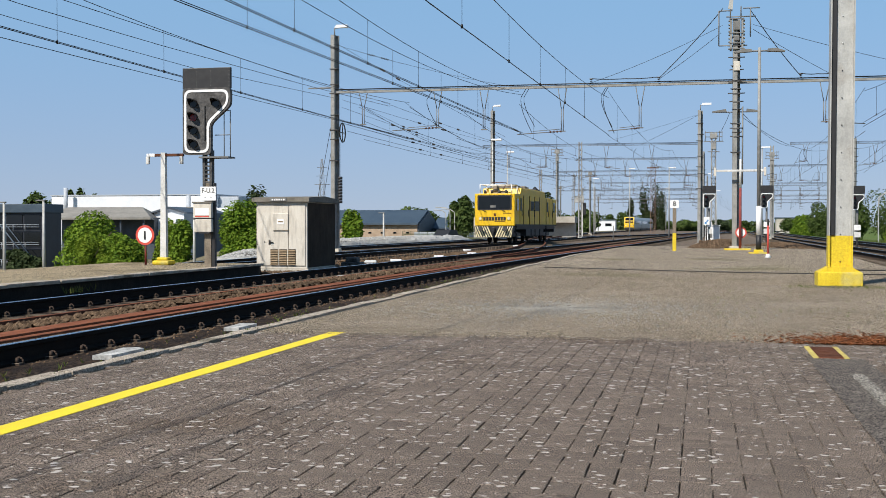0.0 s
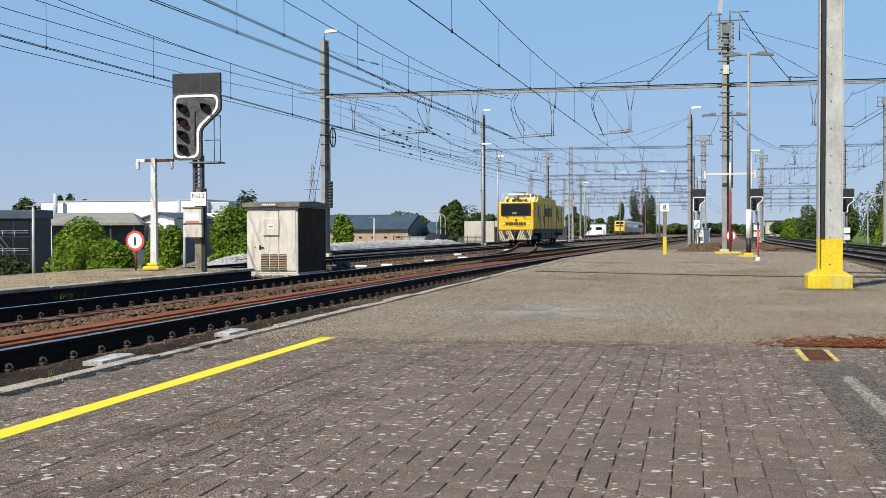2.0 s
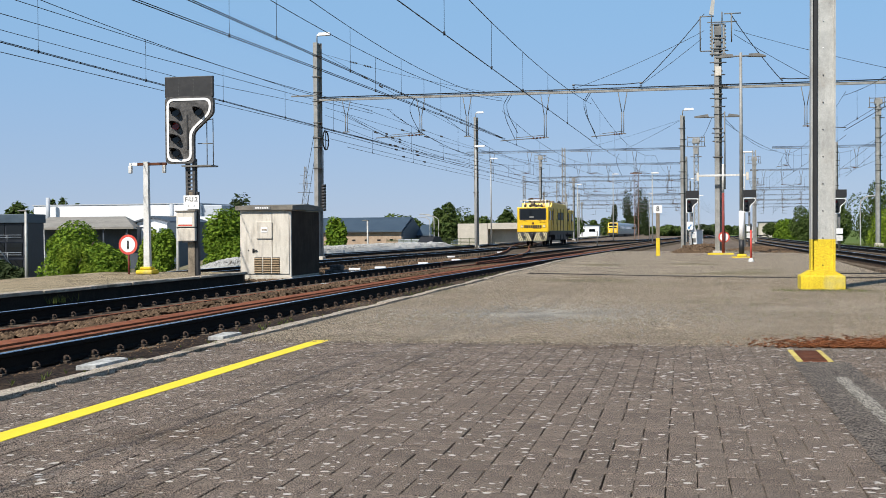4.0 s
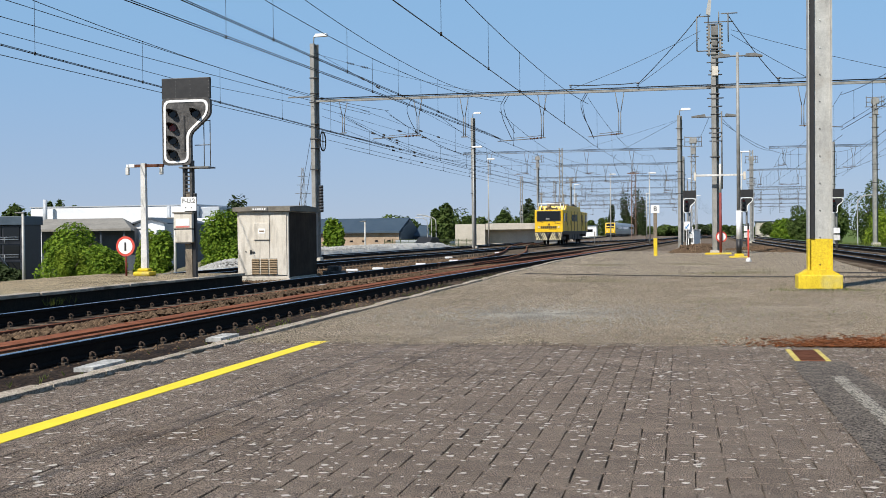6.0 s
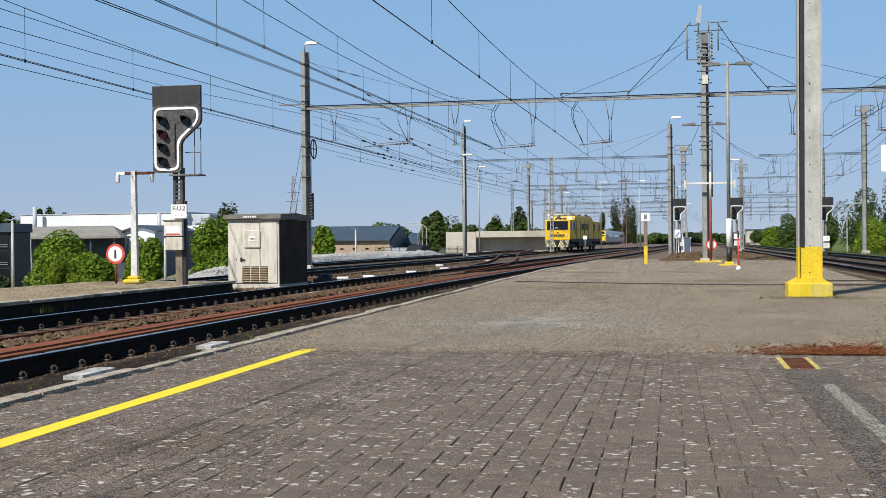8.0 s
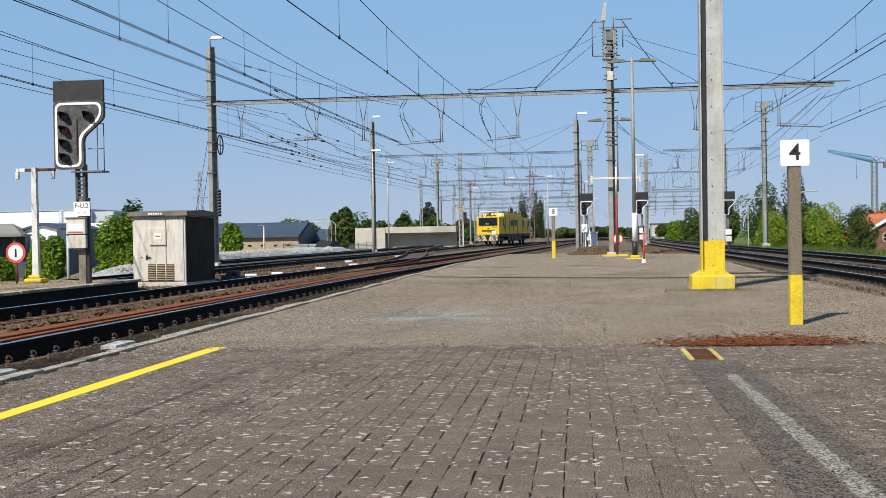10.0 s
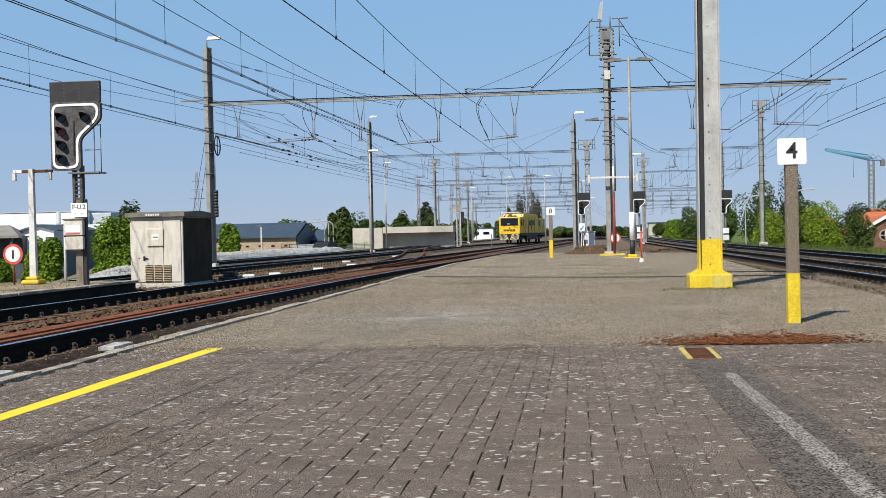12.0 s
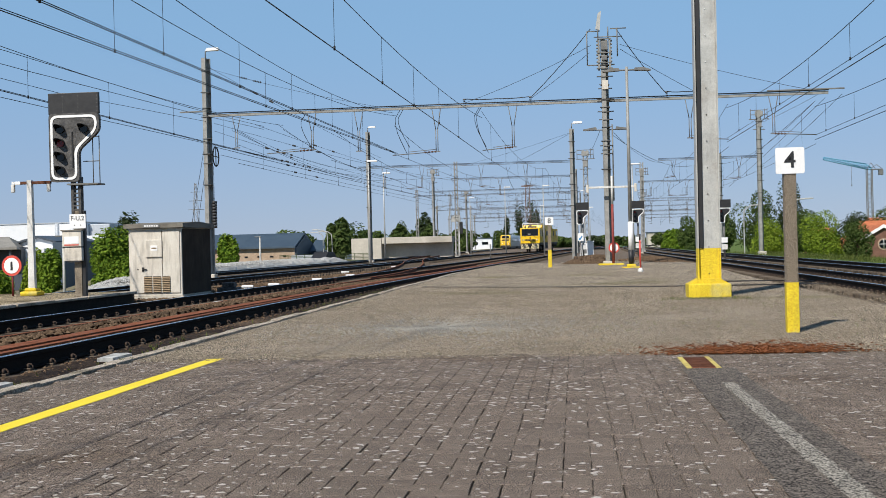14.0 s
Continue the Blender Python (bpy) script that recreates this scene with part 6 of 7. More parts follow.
shed = thing("white_shed", pose(0, 0, -2.6), "white shed with a dark pitched roof", "building")
bm = B()
box(bm, -66.5, -60.7, 131, 146, 0, 4.8)
part("front_wall", bm, "cladding_white", shed)
bm = B()
prism(bm, [(-65.0, 0), (-60.9, 0), (-60.9, 5.55), (-62.9, 6.05), (-65.0, 5.55)], "y", 134, 146)
part("wall", bm, "cladding_white", shed)
bm = B()
prism(bm, [(-65.4, 5.45), (-62.9, 6.1), (-60.5, 5.45), (-60.5, 5.65), (-62.9, 6.35), (-65.4, 5.65)], "y", 133.6, 146.4)
part("roof", bm, "cladding_grey", shed)
bm = B()
box(bm, -60.6, -59.2, 133, 146, 0, 5.5)
part("blue_block", bm, "roof_blue", shed, "blue-grey clad block")
office = thing("office_building", pose(0, 0, -2.6), "dark blue-grey office building with bands of windows", "building")
bm = B()
box(bm, -100, -58.3, 98, 101, 0, 5.2, 0.05)
M["cladding_navy"] = surface("cladding_navy", (0.008, 0.010, 0.016), (0.022, 0.026, 0.036), 1.5, 0.5, 0, 0.1, 20)
part("wall", bm, "cladding_navy", office)
for j in range(3):
    windows(office, -98, -58.6, 98, 0.5 + j * 1.6, 1.9 + j * 1.6, 22, 1, 0.12)
    bm = B()
    tube(bm, (-98, 97.6, 0.9 + j * 1.6), (-58.6, 97.6, 0.9 + j * 1.6), 0.03, None, 5)
    tube(bm, (-98, 97.6, 0.7 + j * 1.6), (-58.6, 97.6, 0.7 + j * 1.6), 0.03, None, 5)
    for k in range(12):
        tube(bm, (-60 - k * 1.2, 97.6, 0.3 + j * 1.6), (-60 - k * 1.2, 97.6, 0.9 + j * 1.6), 0.03, None, 4)
    part("gallery_rail", bm, "cladding_pale", office, "thin pale gallery rail")
bm = B()
tube(bm, (-62.5, 97.4, 4.2), (-59.2, 97.4, 0.4), 0.07, None, 5)
tube(bm, (-61.9, 97.4, 4.2), (-58.6, 97.4, 0.4), 0.05, None, 5)
part("outer_stair", bm, "roof_blue", office, "slanting outer stair")
bm = B()
box(bm, -100.2, -58.2, 97.7, 101.2, 5.2, 6.0, 0.04)
part("roof_edge", bm, "roof_blue", office, "blue-grey parapet")
bm = B()
box(bm, -100, -66.5, 98.4, 101, 6.0, 6.5, 0.04)
part("roof_house", bm, "cladding_pale", office)
brick = thing("brick_hall", pose(0, 0, -1.6), "long pale brick hall with a blue-grey pitched roof", "building")
bm = B()
prism(bm, [(190, 0), (204, 0), (204, 3.3), (197, 5.45), (190, 3.3)], "x", -62, -45.4)
part("wall", bm, "brick", brick)
bm = B()
prism(bm, [(189.4, 3.2), (197, 5.5), (204.6, 3.2), (204.6, 3.45), (197, 5.75), (189.4, 3.45)], "x", -62.4, -45.2)
part("roof", bm, "roof_blue", brick)
bm = B()
prism(bm, [(190.1, 0), (203.9, 0), (203.9, 3.3), (197, 5.4), (190.1, 3.3)], "x", -45.4, -45.1)
part("gable_cladding", bm, "cladding_grey", brick)
windows(brick, -61, -46, 190, 1.4, 2.4, 7, 1, 0.75)
ext = thing("slate_house", pose(0, 0, -1.6), "small dark slate house with a pale lean-to", "building")
bm = B()
prism(bm, [(200, 0), (209, 0), (209, 2.6), (204.5, 4.2), (200, 2.6)], "x", -45.0, -39.6)
part("wall", bm, "cladding_grey", ext)
bm = B()
prism(bm, [(199.6, 2.5), (204.5, 4.25), (209.4, 2.5), (209.4, 2.7), (204.5, 4.5), (199.6, 2.7)], "x", -45.1, -39.3)
part("roof", bm, "roof_blue", ext)
bm = B()
box(bm, -45, -36, 186, 196, 0, 2.0)
part("lean_to", bm, "cladding_pale", ext)
# concrete bridge head beyond the tracks
br = thing("concrete_abutment", pose(0, 0, -0.2), "pale concrete abutment and parapet beyond the tracks", "wall")
bm = B()
box(bm, -28.4, -24.5, 150, 153, 0, 2.75, 0.04)
part("wall", bm, "concrete", br)
bm = B()
box(bm, -24.5, -15.5, 151.6, 152.6, 0, 2.0, 0.03)
part("wall", bm, "concrete", br, "recessed concrete wall")
bm = B()
box(bm, -24.45, -15.4, 150.0, 153, 2.0, 2.8, 0.04)
part("parapet", bm, "concrete", br)
# distant sheds
for x, y, w, h, m, lab in ((-37, 420, 16, 4.0, "cladding_white", "white shed far behind the yard"), (-44, 300, 14, 4.0, "brick", "brick workshop far along the yard"), (-34, 260, 6, 3, "cladding_pale", "pale shed beyond the yard"), (26, 330, 12, 4, "concrete", "pale shed far along the outer track")):
    s = thing("yard_shed", pose(x, y, -0.5), lab, "building", "sheds of the yard")
    bm = B()
    box(bm, -w / 2, w / 2, 0, 6, 0, h, 0.03)
    part("wall", bm, m, s)
    bm = B()
    box(bm, -w / 2 - 0.2, w / 2 + 0.2, -0.2, 6.2, h, h + 0.25)
    part("roof", bm, "roof_blue", s)
    windows(s, -w / 2 + 0.5, w / 2 - 0.5, 0, h * 0.4, h * 0.8, 4, 1, 0.4)

# bank of whitish stone beside the yard
bm = B()
rings = []
rnd = random.Random(31)
for k in range(60):
    y = 72 + k * 0.85
    h = 0.6 * min(1, (k + 1) / 8) * min(1, (60 - k) / 5)
    x = -25.2 + 0.02 * k
    rings.append([bm.verts.new((x + u + rnd.gauss(0, 0.07), y, -0.2 + h * v + rnd.gauss(0, 0.05))) for u, v in ((1.3, -0.2), (0.9, 0.55), (0.5, 0.95), (-0.2, 1.1), (-0.9, 0.9), (-1.4, -0.2))])
for a, b in zip(rings, rings[1:]):
    for k in range(5):
        bm.faces.new((a[k], a[k + 1], b[k + 1], b[k]))
bmesh.ops.recalc_face_normals(bm, faces=bm.faces[:])
tagged(part("stone_bank", bm, "stone_white"), "long low bank of whitish rubble beside the yard", "rubble bank")
heap("rubble", "whitish rubble strewn over the bank", -26.3, -24.0, 72, 120, 0.3, 3500, 0.05, 33, "stone_white", 0.2)
heap("rubble", "whitish stones beyond the second track", -17.5, -16.6, 45, 110, -0.1, 1500, 0.08, 34, "stone_white")
heap("rubble", "pale rubble heap beneath the chestnut trees", -19.5, -17.8, 44, 52, -0.1, 2600, 0.05, 35, "stone_white", 0.45)
# a small dark car parked beside the lean-to
car = thing("parked_car", pose(-27.2, 128, -0.45, 0, 0, 80), "dark parked car beyond the tracks", "car")
bm = B()
prism(bm, [(-2.1, 0.3), (2.1, 0.3), (2.15, 0.8), (1.3, 0.92), (0.7, 1.42), (-1.0, 1.45), (-1.8, 0.95), (-2.15, 0.85)], "y", -0.85, 0.85)
bmesh.ops.bevel(bm, geom=bm.edges[:], offset=0.06, segments=2, affect="EDGES", profile=0.5, clamp_overlap=True)
part("body", bm, "black", car)
for x in (-1.35, 1.35):
    for q in (-0.8, 0.8):
        bm = B()
        tube(bm, (x, q - 0.1, 0.32), (x, q + 0.1, 0.32), 0.32, None, 16)
        part("wheel", bm, "black_worn", car)
# green mesh fence in front of the abutment
fence = thing("green_fence", pose(0, 131, -0.2), "low green mesh fence beyond the tracks", "fence")
for k in range(12):
    x = -33 + k * 0.95
    bm = B()
    box(bm, x - 0.03, x + 0.03, -0.03, 0.03, 0, 1.0)
    part("post", bm, "leaf_dark", fence)
for z in (0.15, 0.3, 0.45, 0.6, 0.75, 0.9):
    bm = B()
    box(bm, -33, -22.5, -0.012, 0.012, z, z + 0.05)
    part("rail", bm, "leaf_dark", fence)

# red-roofed house and crane on the right
house = thing("brick_house", pose(31.7, 128, -1.9, 0, 0, 0), "dark brick house with a red tiled roof and white gable boards", "house")
bm = B()
prism(bm, [(-3.3, 0), (3.9, 0), (3.9, 2.0), (0.3, 4.1), (-3.3, 2.0)], "y", 0, 9)
part("wall", bm, "brick_red", house)
for q, e in ((-1, -3.9), (1, 4.5)):
    bm = B()
    prism(bm, [(0.3, 4.12), (e, 1.72), (e, 1.9), (0.3, 4.32)], "y", -0.15, 9.2)
    part("roof", bm, "roof_red", house, "red tiled roof slope")
    bm = B()
    prism(bm, [(0.3, 4.02), (e, 1.6), (e, 1.92), (0.3, 4.36)], "y", -0.3, -0.155)
    part("gable_board", bm, "white", house, "white gable board")
bm = B()
tube(bm, (0.3, -0.06, 2.3), (0.3, 0.02, 2.3), 0.6, None, 24)
w = part("round_window", bm, "brick", house)
bm = B()
tube(bm, (0.3, -0.09, 2.3), (0.3, -0.05, 2.3), 0.48, None, 24)
part("pane", bm, "glass", w)
for a, b in (((-0.18, -0.1, 2.3), (0.78, -0.1, 2.3)), ((0.3, -0.1, 1.82), (0.3, -0.1, 2.78))):
    bm = B()
    tube(bm, a, b, 0.03, None, 5)
    part("glazing_bar", bm, "white", w)
bm = B()
box(bm, -6.3, -4.2, 3, 9, 0, 2.3)
wing = part("wing", bm, "brick_red", house)
bm = B()
prism(bm, [(2.4, 2.2), (6, 4.0), (9.6, 2.2), (9.6, 2.4), (6, 4.2), (2.4, 2.4)], "x", -6.6, -3.6)
part("wing_roof", bm, "roof_red", wing)
for x, y, w, h in ((44, 165, 10, 5.0), (52, 180, 16, 5.6), (62, 150, 12, 5)):
    s = thing("house", pose(x, y, -1.9), "distant brick house with a red tiled roof", "house", "distant houses")
    bm = B()
    box(bm, -w / 2, w / 2, 0, 8, 0, h * 0.6)
    part("wall", bm, "brick_red", s)
    bm = B()
    prism(bm, [(-0.4, h * 0.58), (4, h), (8.4, h * 0.58), (8.4, h * 0.62), (4, h * 1.05), (-0.4, h * 0.62)], "x", -w / 2 - 0.3, w / 2 + 0.3)
    part("roof", bm, "roof_red", s)
crane = thing("tower_crane", pose(96, 400, -2), "blue tower crane far behind the houses", "crane")
bm = B()
for q in (-1, 1):
    for p in (-1, 1):
        box(bm, q * 0.8 - 0.12, q * 0.8 + 0.12, p * 0.8 - 0.12, p * 0.8 + 0.12, 0, 24.9)
for k in range(16):
    tube(bm, (-0.8, -0.8, k * 1.5), (0.8, -0.8, k * 1.5 + 1.5), 0.09, None, 4)
    tube(bm, (0.8, 0.8, k * 1.5), (-0.8, 0.8, k * 1.5 + 1.5), 0.09, None, 4)
part("tower", bm, "steel_dark", crane)
bm = B()
for a, b, r in (((-14.3, 0, 28.4), (0, 0, 24.7), 0.13), ((-14.3, 0, 29.2), (-1, 0, 26.6), 0.13), ((-14.3, 0, 28.4), (-14.3, 0, 29.2), 0.13), ((-1, 0, 26.6), (0.6, 0, 25.2), 0.15), ((0, 0, 24.7), (0.6, 0, 25.2), 0.15)):
    for q in (-0.6, 0.6):
        tube(bm, (a[0], q, a[2]), (b[0], q, b[2]), r, None, 5)
for k in range(16):
    for q in (-0.6, 0.6):
        u, v = k / 16, (k + 0.5) / 16
        tube(bm, (-14.3 + 14 * u, q, 28.4 - 3.65 * u), (-14.3 + 13.3 * v, q, 29.2 - 2.6 * v), 0.08, None, 4)
        tube(bm, (-14.3 + 13.3 * v, q, 29.2 - 2.6 * v), (-14.3 + 14 * (k + 1) / 16, q, 28.4 - 3.65 * (k + 1) / 16), 0.08, None, 4)
part("jib", bm, "crane", crane, "blue lattice jib")
bm = B()
box(bm, 0.4, 4.2, -0.5, 0.5, 24.6, 24.95, 0.1)
for a, b in (((0.6, 0, 25.2), (2.4, 0, 26.3)), ((2.4, 0, 26.3), (4.1, 0, 24.9)), ((-0.6, 0, 24.9), (0.6, 0, 27.0)), ((0.6, 0, 27.0), (2.0, 0, 24.9))):
    tube(bm, a, b, 0.09, None, 5)
part("counter_jib", bm, "steel_dark", crane)
bm = B()
box(bm, 3.0, 4.3, -0.8, 0.8, 22.9, 24.6, 0.1)
part("counterweight", bm, "steel_dark", crane)
bm = B()
tube(bm, (-5.6, 0, 26.1), (-5.6, 0, 20.0), 0.05, None, 4)
box(bm, -5.75, -5.45, -0.15, 0.15, 19.5, 20.0, 0.05)
part("hook", bm, "steel_dark", crane)
pylon = thing("power_pylon", pose(-107.3, 330, -3), "distant lattice power pylon", "pylon")
bm = B()
for q in (-1, 1):
    for p in (-1, 1):
        tube(bm, (q * 1.4, p * 1.4, 0), (q * 0.2, p * 0.2, 24), 0.06, None, 4)
for z, w in ((16.5, 2.3), (19, 1.9), (21.5, 1.5)):
    tube(bm, (-w, 0, z), (w, 0, z), 0.07, None, 4)
for k in range(12):
    u, v = k / 12, (k + 1) / 12
    tube(bm, (-1.4 + 1.2 * u, -1.4 + 1.2 * u, 24 * u), (1.4 - 1.2 * v, -1.4 + 1.2 * v, 24 * v), 0.04, None, 4)
    tube(bm, (1.4 - 1.2 * u, -1.4 + 1.2 * u, 24 * u), (-1.4 + 1.2 * v, -1.4 + 1.2 * v, 24 * v), 0.04, None, 4)
part("lattice", bm, "steel_dark", pylon)


def curved_lamp(x, y, z, h, q, label="slim street lamp with a curved arm"):
    s = thing("street_lamp", pose(x, y, z), label, "street lamp", "curved street lamps")
    bm = B()
    pts = [(0, 0, 0), (0, 0, h * 0.8), (q * 0.15, 0, h * 0.93), (q * 0.6, 0, h * 0.99), (q * 1.3, 0, h)]
    wire_mesh(bm, line_through(pts, 0.3), 0.06, 7)
    part("pole", bm, "steel", s)
    bm = B()
    box(bm, min(q * 1.2, q * 1.9), max(q * 1.2, q * 1.9), -0.12, 0.12, h - 0.04, h + 0.08, 0.03)
    part("lamp_head", bm, "steel", s)


curved_lamp(15.6, 112, -0.5, 4.9, 1)
curved_lamp(18.4, 104, -0.6, 5.2, 1)
curved_lamp(25.3, 100, -1.2, 5.9, 1)
curved_lamp(-31.5, 150, -1.2, 5, -1)
curved_lamp(-34.0, 165, -1.2, 5, -1)
curved_lamp(-37.4, 175, -1.2, 5.0, -1)
for x, y, h in ((-42.0, 66, 5.2), (-39.3, 66, 5.3), (-31.2, 70, 4.9), (-24.2, 66, 4.6), (-29.6, 110, 5.0)):
    s = thing("street_lamp", pose(x, y, -2.4), "straight pale street lamp beyond the platform", "street lamp", "straight street lamps")
    bm = B()
    tube(bm, (0, 0, 0), (0, 0, h), 0.11, 0.08, 8)
    part("pole", bm, "steel", s)
    bm = B()
    box(bm, -0.5, 0.12, -0.1, 0.1, h, h + 0.08, 0.02)
    part("lamp_head", bm, "steel_dark", s)

# ---- paving and small things on the platform ----
cable([(-4.95, 38.2, 0.03), (-1.5, 36.4, 0.02), (2.0, 34.9, 0.02), (5.0, 34.6, 0.02), (8.0, 34.6, 0.0)], "black cable lying across the platform", 0.022, 0, 6, "ground_cable")
cable([(4.4, 37.5, 0.04), (6.2, 37.0, 0.05), (7.0, 36.0, 0.04)], "black cable lying on the platform", 0.02, 0, 6, "ground_cable")
bm = B()
pts = [(-4.60, -25), (-4.41, -25), (-4.42, 5), (-4.40, 7), (-4.415, 9), (-4.395, 10.5), (-4.41, 12), (-4.40, 14.5), (-4.60, 14.46), (-4.59, 12.6), (-4.605, 11), (-4.59, 9.5), (-4.605, 7.5), (-4.595, 5)]
prism(bm, pts, "z", 0.0, 0.0065)
tagged(part("yellow_line", bm, "yellow_line"), "bright yellow safety line painted along the platform", "painted line", kind="structure")
drain = thing("drain_channel", pose(0, 0, 0), "rusty drain grate with yellow edges sunk in the paving", "drain")
bm = B()
box(bm, 1.2, 1.44, 12.65, 13.75, -0.05, 0.008)
part("grate", bm, "rust", drain)
for x in (1.14, 1.44):
    bm = B()
    box(bm, x, x + 0.055, 12.62, 13.8, -0.05, 0.014, 0.004)
    part("edge_bar", bm, "yellow_worn", drain, "worn yellow edge bar")
for k in range(14):
    bm = B()
    box(bm, 1.2, 1.44, 12.7 + k * 0.075, 12.73 + k * 0.075, 0.008, 0.016)
    part("slat", bm, "rust_dark", drain)
M["asphalt"] = surface("asphalt", (0.105, 0.088, 0.072), (0.165, 0.14, 0.115), 2.5, 0.9, 0, 0.8, 70, amount=1.0, crisp=0.06)
M["gutter"] = surface("gutter", (0.20, 0.18, 0.15), (0.29, 0.265, 0.22), 4, 0.9, 0, 0.6, 60, amount=1.0, crisp=0.07)


def strip(name, mat, label, category, left, right, z, jag, end):
    """A ragged-edged strip along the drain; left and right give its edges at y."""
    bm = B()
    prev = None
    for k in range(160):
        y = -4 + k * (end + 4) / 159
        row = [bm.verts.new((left(y) + jag * noise.noise((y * 6, 1, 0)), y, z)), bm.verts.new(((left(y) + right(y)) / 2, y, z + 0.002)), bm.verts.new((right(y) + jag * noise.noise((y * 6, 7, 0)), y, z))]
        if prev:
            bm.faces.new((prev[0], prev[1], row[1], row[0]))
            bm.faces.new((prev[1], prev[2], row[2], row[1]))
        prev = row
    return tagged(part(name, bm, mat), label, category, kind="structure")


strip("asphalt_strip", "asphalt", "dark asphalt patch strip along the drain", "asphalt strip", lambda y: 1.08, lambda y: 1.72 - 0.012 * max(0, y - 5), 0.0075, 0.022, 12.6)
strip("gutter_strip", "gutter", "pale gravelly channel in the asphalt strip", "gutter", lambda y: 1.37 - 0.006 * (y - 5), lambda y: 1.52 - 0.011 * (y - 5), 0.0115, 0.02, 11.3)
# rusty litter washed together beside the drain
bm = B()
rnd = random.Random(77)
for k in range(3900):
    y = 14.1 + abs(rnd.gauss(0.2, 0.6))
    x = 2.0 + rnd.gauss(0, 0.56) + 0.18 * (y - 14)
    a, l = rnd.random() * 6.28, 0.012 + 0.03 * rnd.random()
    c, s = math.cos(a) * l, math.sin(a) * l
    z = 0.004 + 0.015 * rnd.random()
    v = [bm.verts.new(q) for q in ((x - c, y - s, z), (x + s * 0.4, y - c * 0.4, z + 0.01), (x + c, y + s, z + 0.006 * rnd.random()), (x - s * 0.4, y + c * 0.4, z + 0.012))]
    bm.faces.new(v)
M["litter"] = surface("litter", (0.13, 0.045, 0.018), (0.26, 0.10, 0.04), 12, 0.95, 0, 0, 60, island=0.5)
tagged(part("leaf_litter", bm, "litter"), "rust-red leaf litter spread on the gravel beside the drain", "leaf litter", kind="stuff")
# patch of paler grit on the packed gravel
bm = B()
rnd = random.Random(19)
for k in range(6500):
    a, r = rnd.random() * 6.28, abs(rnd.gauss(0, 0.8))
    x, y = -2.2 + 2.6 * r * math.cos(a), 19.4 + 2.6 * r * math.sin(a)
    if x < -5.2:
        continue
    l = 0.008 + 0.013 * rnd.random()
    z = platform_z(y) + 0.006
    v = [bm.verts.new((x + l * math.cos(a + q * 2.1), y + l * math.sin(a + q * 2.1), z)) for q in range(3)] + [bm.verts.new((x, y, z + l))]
    for i, j, q in ((0, 1, 3), (1, 2, 3), (2, 0, 3)):
        bm.faces.new((v[i], v[j], v[q]))
M["grit_pale"] = surface("grit_pale", (0.17, 0.16, 0.14), (0.29, 0.28, 0.255), 30, 0.95, 0, 0, 60, island=0.4)
tagged(part("pale_grit", bm, "grit_pale"), "patch of pale grey grit on the packed gravel", "gravel", kind="stuff")
# loose small stones on the packed gravel, dark and pale
bm = B()
rnd = random.Random(23)
for k in range(42000):
    y = 14.2 + 22 * rnd.random() ** 1.6
    x = -5.5 + 12.5 * rnd.random()
    if noise.noise((x * 0.5, y * 0.35, 4)) < -0.25 + 0.3 * rnd.random() - 0.15:
        continue
    a, l = rnd.random() * 6.28, (0.006 + 0.011 * rnd.random()) * (1 + (y - 14) * 0.02)
    z = platform_z(y) + 0.003
    v = [bm.verts.new((x + l * math.cos(a + q * 2.1), y + l * math.sin(a + q * 2.1), z)) for q in range(3)] + [bm.verts.new((x, y, z + l * 0.9))]
    for i, j, q in ((0, 1, 3), (1, 2, 3), (2, 0, 3)):
        bm.faces.new((v[i], v[j], v[q]))
M["loose_grit"] = surface("loose_grit", (0.07, 0.055, 0.038), (0.30, 0.25, 0.185), 30, 0.95, 0, 0, 60, island=0.7)
tagged(part("loose_gravel", bm, "loose_grit"), "loose small brown and pale stones on the packed gravel", "gravel", kind="stuff")
# weeds
M["weed"] = leafy("weed", (0.07, 0.10, 0.02), (0.15, 0.17, 0.04))


def weeds(label, x0, x1, y0, y1, z, n, h, seed):
    bm = B()
    rnd = random.Random(seed)
    for k in range(n):
        x, y = x0 + (x1 - x0) * rnd.random(), y0 + (y1 - y0) * rnd.random()
        for q in range(5):
            a = rnd.random() * 6.28
            l = h * (0.5 + rnd.random())
            e = Vector((math.cos(a), math.sin(a), 0))
            s = Vector((-e.y, e.x, 0)) * 0.007
            p = Vector((x, y, z))
            v = [bm.verts.new(p - s), bm.verts.new(p + s), bm.verts.new(p + e * l * 0.7 + Vector((0, 0, l)))]
            bm.faces.new(v)
    return tagged(part("weeds", bm, "weed"), label, "weeds", kind="stuff")


weeds("short yellowish weeds round the mast's foot", 1.9, 3.9, 27.0, 28.0, 0.0, 170, 0.03, 1)
weeds("small green weeds along the kerb", -6.1, -5.55, 9, 40, 0.0, 170, 0.05, 2)
weeds("small green weeds on the opposite platform's wall", -12.64, -12.5, 21.9, 23.2, -0.02, 16, 0.13, 3)
weeds("sparse weeds in the packed gravel", -4.5, 5.0, 14.1, 30, 0.0, 500, 0.015, 4)
weeds("thin dark sprigs on the packed gravel", 0.2, 4.5, 18, 27, 0.0, 130, 0.03, 6)
weeds("grass tufts on the verge", 14.6, 19, 40, 120, -0.14, 2600, 0.25, 5)
bm = B()
for k in range(3):
    tube(bm, (0.0, 0.2 * k, 0.015), (0.02, 0.2 * k + 0.1, 0.025), 0.03, 0.022, 7)
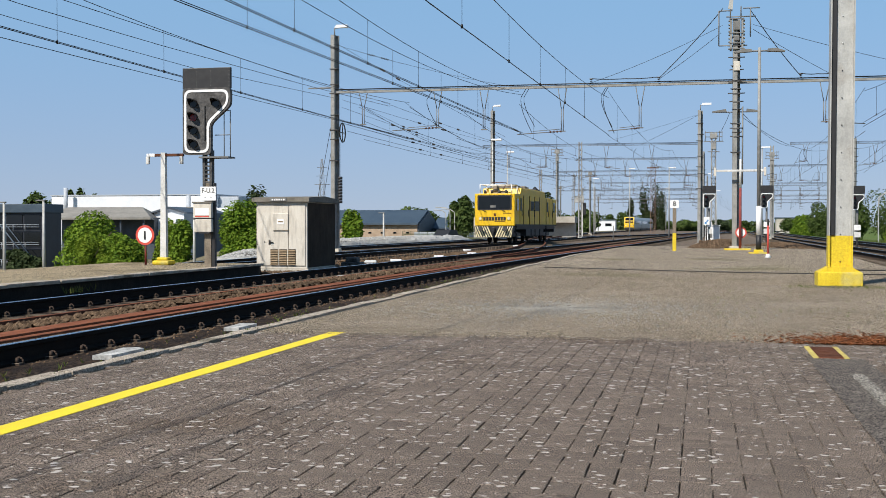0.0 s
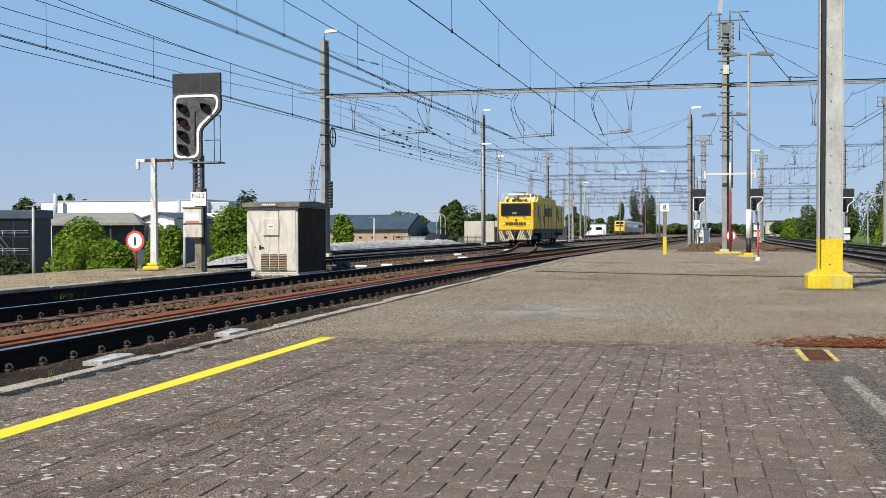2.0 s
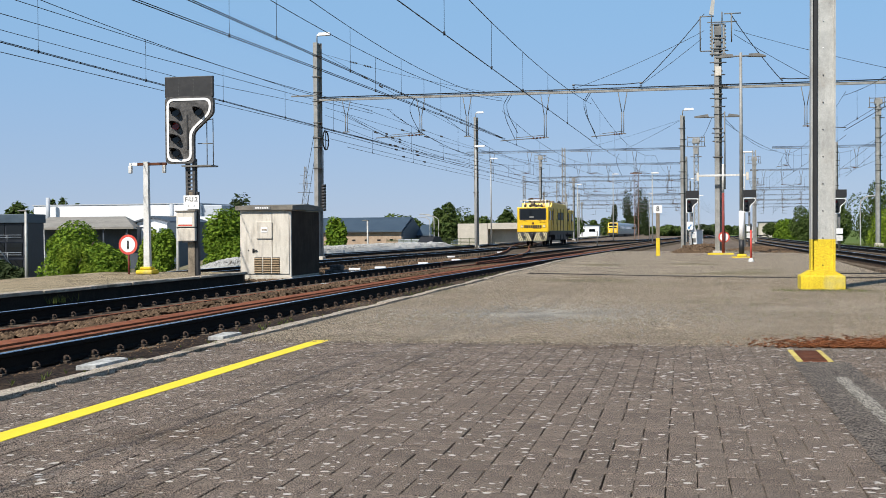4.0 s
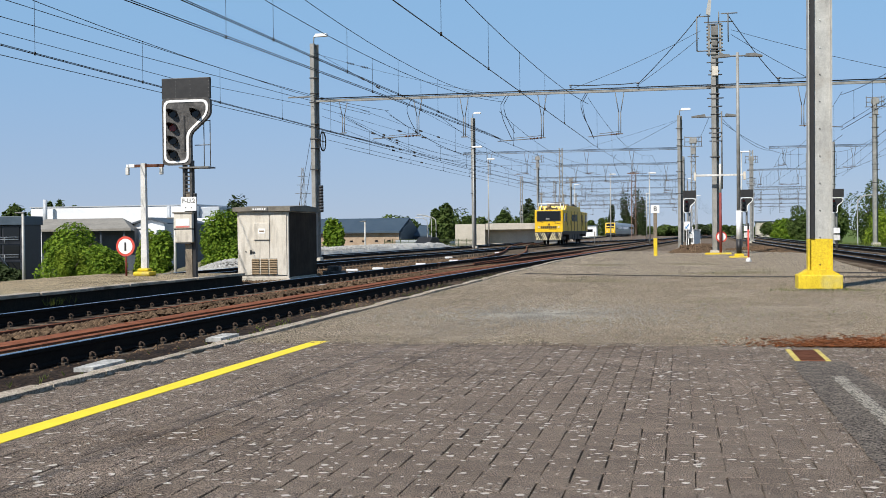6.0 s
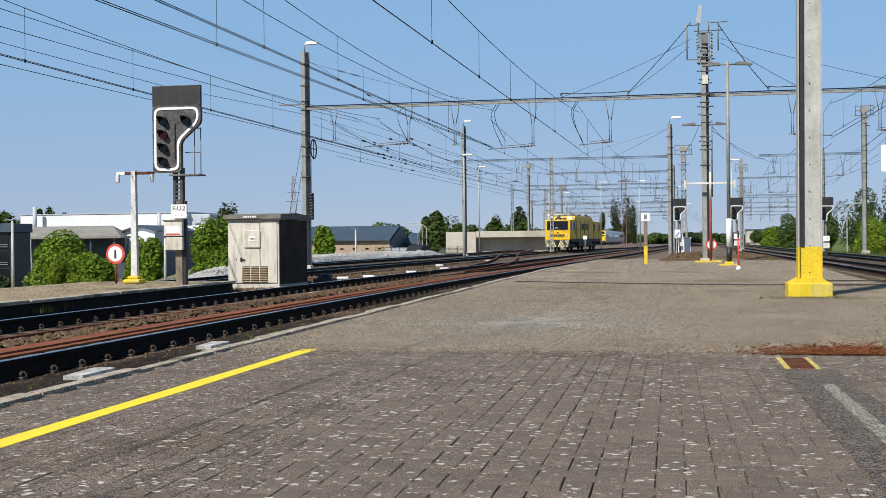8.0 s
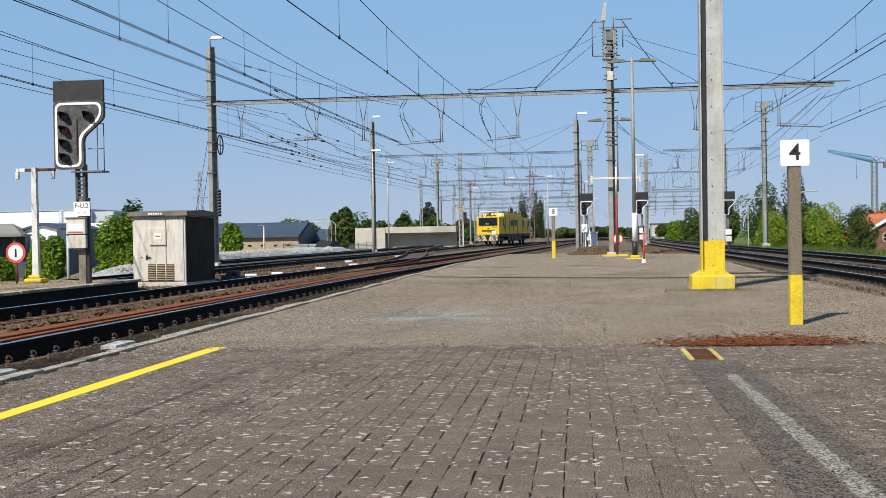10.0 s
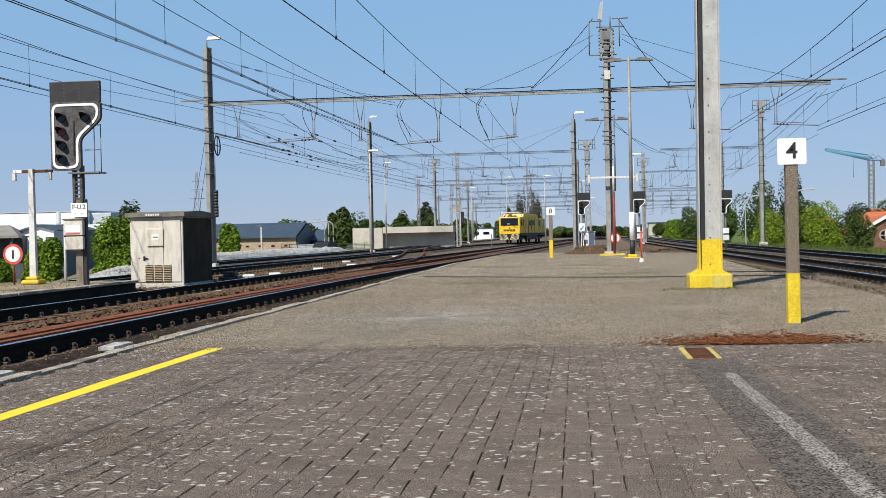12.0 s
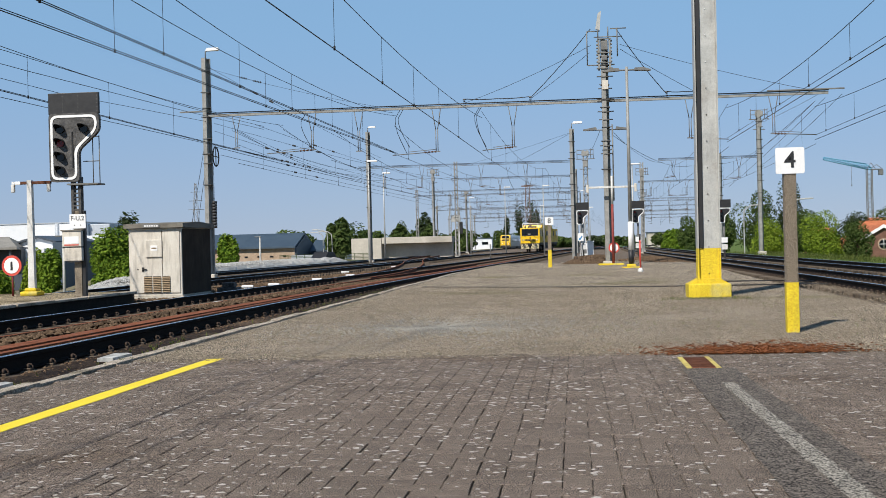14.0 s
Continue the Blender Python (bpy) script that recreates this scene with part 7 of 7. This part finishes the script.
stone = tagged(part("white_stone", bm, "stone_white"), "small whitish stones lying on the paving", "stone")
stone.matrix_world = pose(4.0, 12.7, 0.0, 0, 0, 70)

# concrete pavers laid in herringbone; the nearest ones are single
CX, CY = 0.168, 0.1435
pav = thing("paving", pose(0, 0, 0), "dark grey-brown concrete pavers laid in herringbone", "paving", kind="structure")


def paver_mesh(w, l):
    bm = B()
    e = 0.0025
    a = [bm.verts.new((x, y, -0.003)) for x, y in ((-w, -l), (w, -l), (w, l), (-w, l))]
    b = [bm.verts.new((x, y, 0.0)) for x, y in ((-w + e, -l + e), (w - e, -l + e), (w - e, l - e), (-w + e, l - e))]
    c = [bm.verts.new((x, y, -0.04)) for x, y in ((-w, -l), (w, -l), (w, l), (-w, l))]
    bm.faces.new(b)
    for k in range(4):
        bm.faces.new((a[k], a[(k + 1) % 4], b[(k + 1) % 4], b[k]))
        bm.faces.new((c[k], c[(k + 1) % 4], a[(k + 1) % 4], a[k]))
    me = bpy.data.meshes.new("paver")
    bm.to_mesh(me)
    bm.free()
    me.materials.append(M["paver"])
    return me


GAPS = (0.006, 0.007, 0.008, 0.0095)
PAVERS = {(nx, ny, g): paver_mesh((CX * nx - g) / 2, (CY * ny - 0.004) / 2) for nx, ny in ((1, 2), (2, 1)) for g in GAPS}
SHAPES = {k: ([v.co.copy() for v in me.vertices], [tuple(q.vertices) for q in me.polygons]) for k, me in PAVERS.items()}
rest, chips, dark = ([], []), ([], []), ([], [])
rnd = random.Random(41)
count = 0
for i in range(-23, 44):
    for j in range(-84, 60):
        k = (i + j) % 4
        if k not in (0, 2):
            continue
        nx, ny = (1, 2) if k == 0 else (2, 1)
        x, y = -1.61 + CX * (i - 1 + nx / 2), 6.226 + CY * (j + ny / 2)
        if not (EDGE + 0.09 < x < 5.8 and -5.8 < y < PAVE_Y + 0.11):
            continue
        m = Matrix.Translation((x + rnd.gauss(0, 0.002), y + rnd.gauss(0, 0.002), 0.002 + 0.002 * rnd.random())) @ Euler((rnd.gauss(0, 0.004), rnd.gauss(0, 0.003), rnd.gauss(0, 0.004))).to_matrix().to_4x4()
        kind = (nx, ny, rnd.choice(GAPS))
        if -2.3 < x < 1.0 and 5.9 < y < 9.9 and count < 300:
            ob = new("paver", PAVERS[kind])
            ob.parent, ob.matrix_basis = pav, m
            count += 1
        else:
            old = len(rest[0])
            rest[0].extend([m @ v for v in SHAPES[kind][0]])
            rest[1].extend([tuple(old + q for q in f) for f in SHAPES[kind][1]])
        # pale stones showing in the worn face, and dark pits between them
        for heap_of, n, sizes in ((chips, rnd.choice((2, 4, 6, 9, 12)), (0.003, 0.004, 0.005, 0.006, 0.007, 0.009, 0.012, 0.015, 0.019, 0.029)), (dark, rnd.choice((1, 2, 4)), (0.003, 0.004, 0.006))):
            for spot in range(n):
                a, b = x + rnd.uniform(-0.46, 0.46) * CX * nx, y + rnd.uniform(-0.46, 0.46) * CY * ny
                l = rnd.choice(sizes)
                w = l * rnd.uniform(0.5, 1.1)
                old = len(heap_of[0])
                heap_of[0].extend([(a + l * math.cos(q * 0.9) * rnd.uniform(0.6, 1.15), b + w * math.sin(q * 0.9) * rnd.uniform(0.6, 1.15), 0.0062) for q in range(7)])
                heap_of[1].append(tuple(range(old, old + 7)))
me = bpy.data.meshes.new("far_pavers")
me.from_pydata(rest[0], [], rest[1])
me.materials.append(M["paver"])
ob = tagged(new("far_pavers", me), kind="stuff")
ob.parent = pav
for name, (verts, faces), mat in (("pale_spots", chips, "paver_light"), ("dark_pits", dark, "joint")):
    me = bpy.data.meshes.new(name)
    me.from_pydata(verts, [], faces)
    me.materials.append(M[mat])
    ob = tagged(new(name, me), "pale worn spots" if name == "pale_spots" else "small dark pits", kind="stuff")
    ob.parent = pav

# ---- what moves ----


def motions():
    # the machine rolls away along its curved track; x, y of its front and heading to the right
    way = [(0, -14.2, 83.0), (1, -14.08, 89.6), (2, -13.88, 96.0), (3, -13.65, 102.4), (4.2, -13.5, 109.8), (5.5, -13.3, 118.0), (6, -13.2, 121.2), (7.5, -12.75, 131.5), (9, -12.2, 142.0), (10.2, -11.0, 150.6), (11.5, -9.5, 159.0), (12.5, -8.35, 165.2), (13.5, -7.1, 171.8), (14, -6.45, 175.2)]
    heading = [3.5, 3.1, 2.8, 2.7, 3.0, 3.6, 4.4, 8.0, 11.0, 11.6, 11.2, 10.2, 9.0, 8.4]
    walk(machine, [(t, pose(x, y, 0.18, 0, 0, -h)) for (t, x, y), h in zip(way, heading)])
    run = [0.0]
    for a, b in zip(way, way[1:]):
        run.append(run[-1] + math.hypot(b[1] - a[1], b[2] - a[2]))
    times = [k / 15 for k in range(211)]
    for ws, y in wheelsets:
        rows = []
        for t in times:
            d = float(np.interp(t, [w[0] for w in way], run))
            rows.append((t, pose(0, y, 0.44) @ Matrix.Rotation(-d / 0.44, 4, "X")))
        walk(ws, rows)


motions()
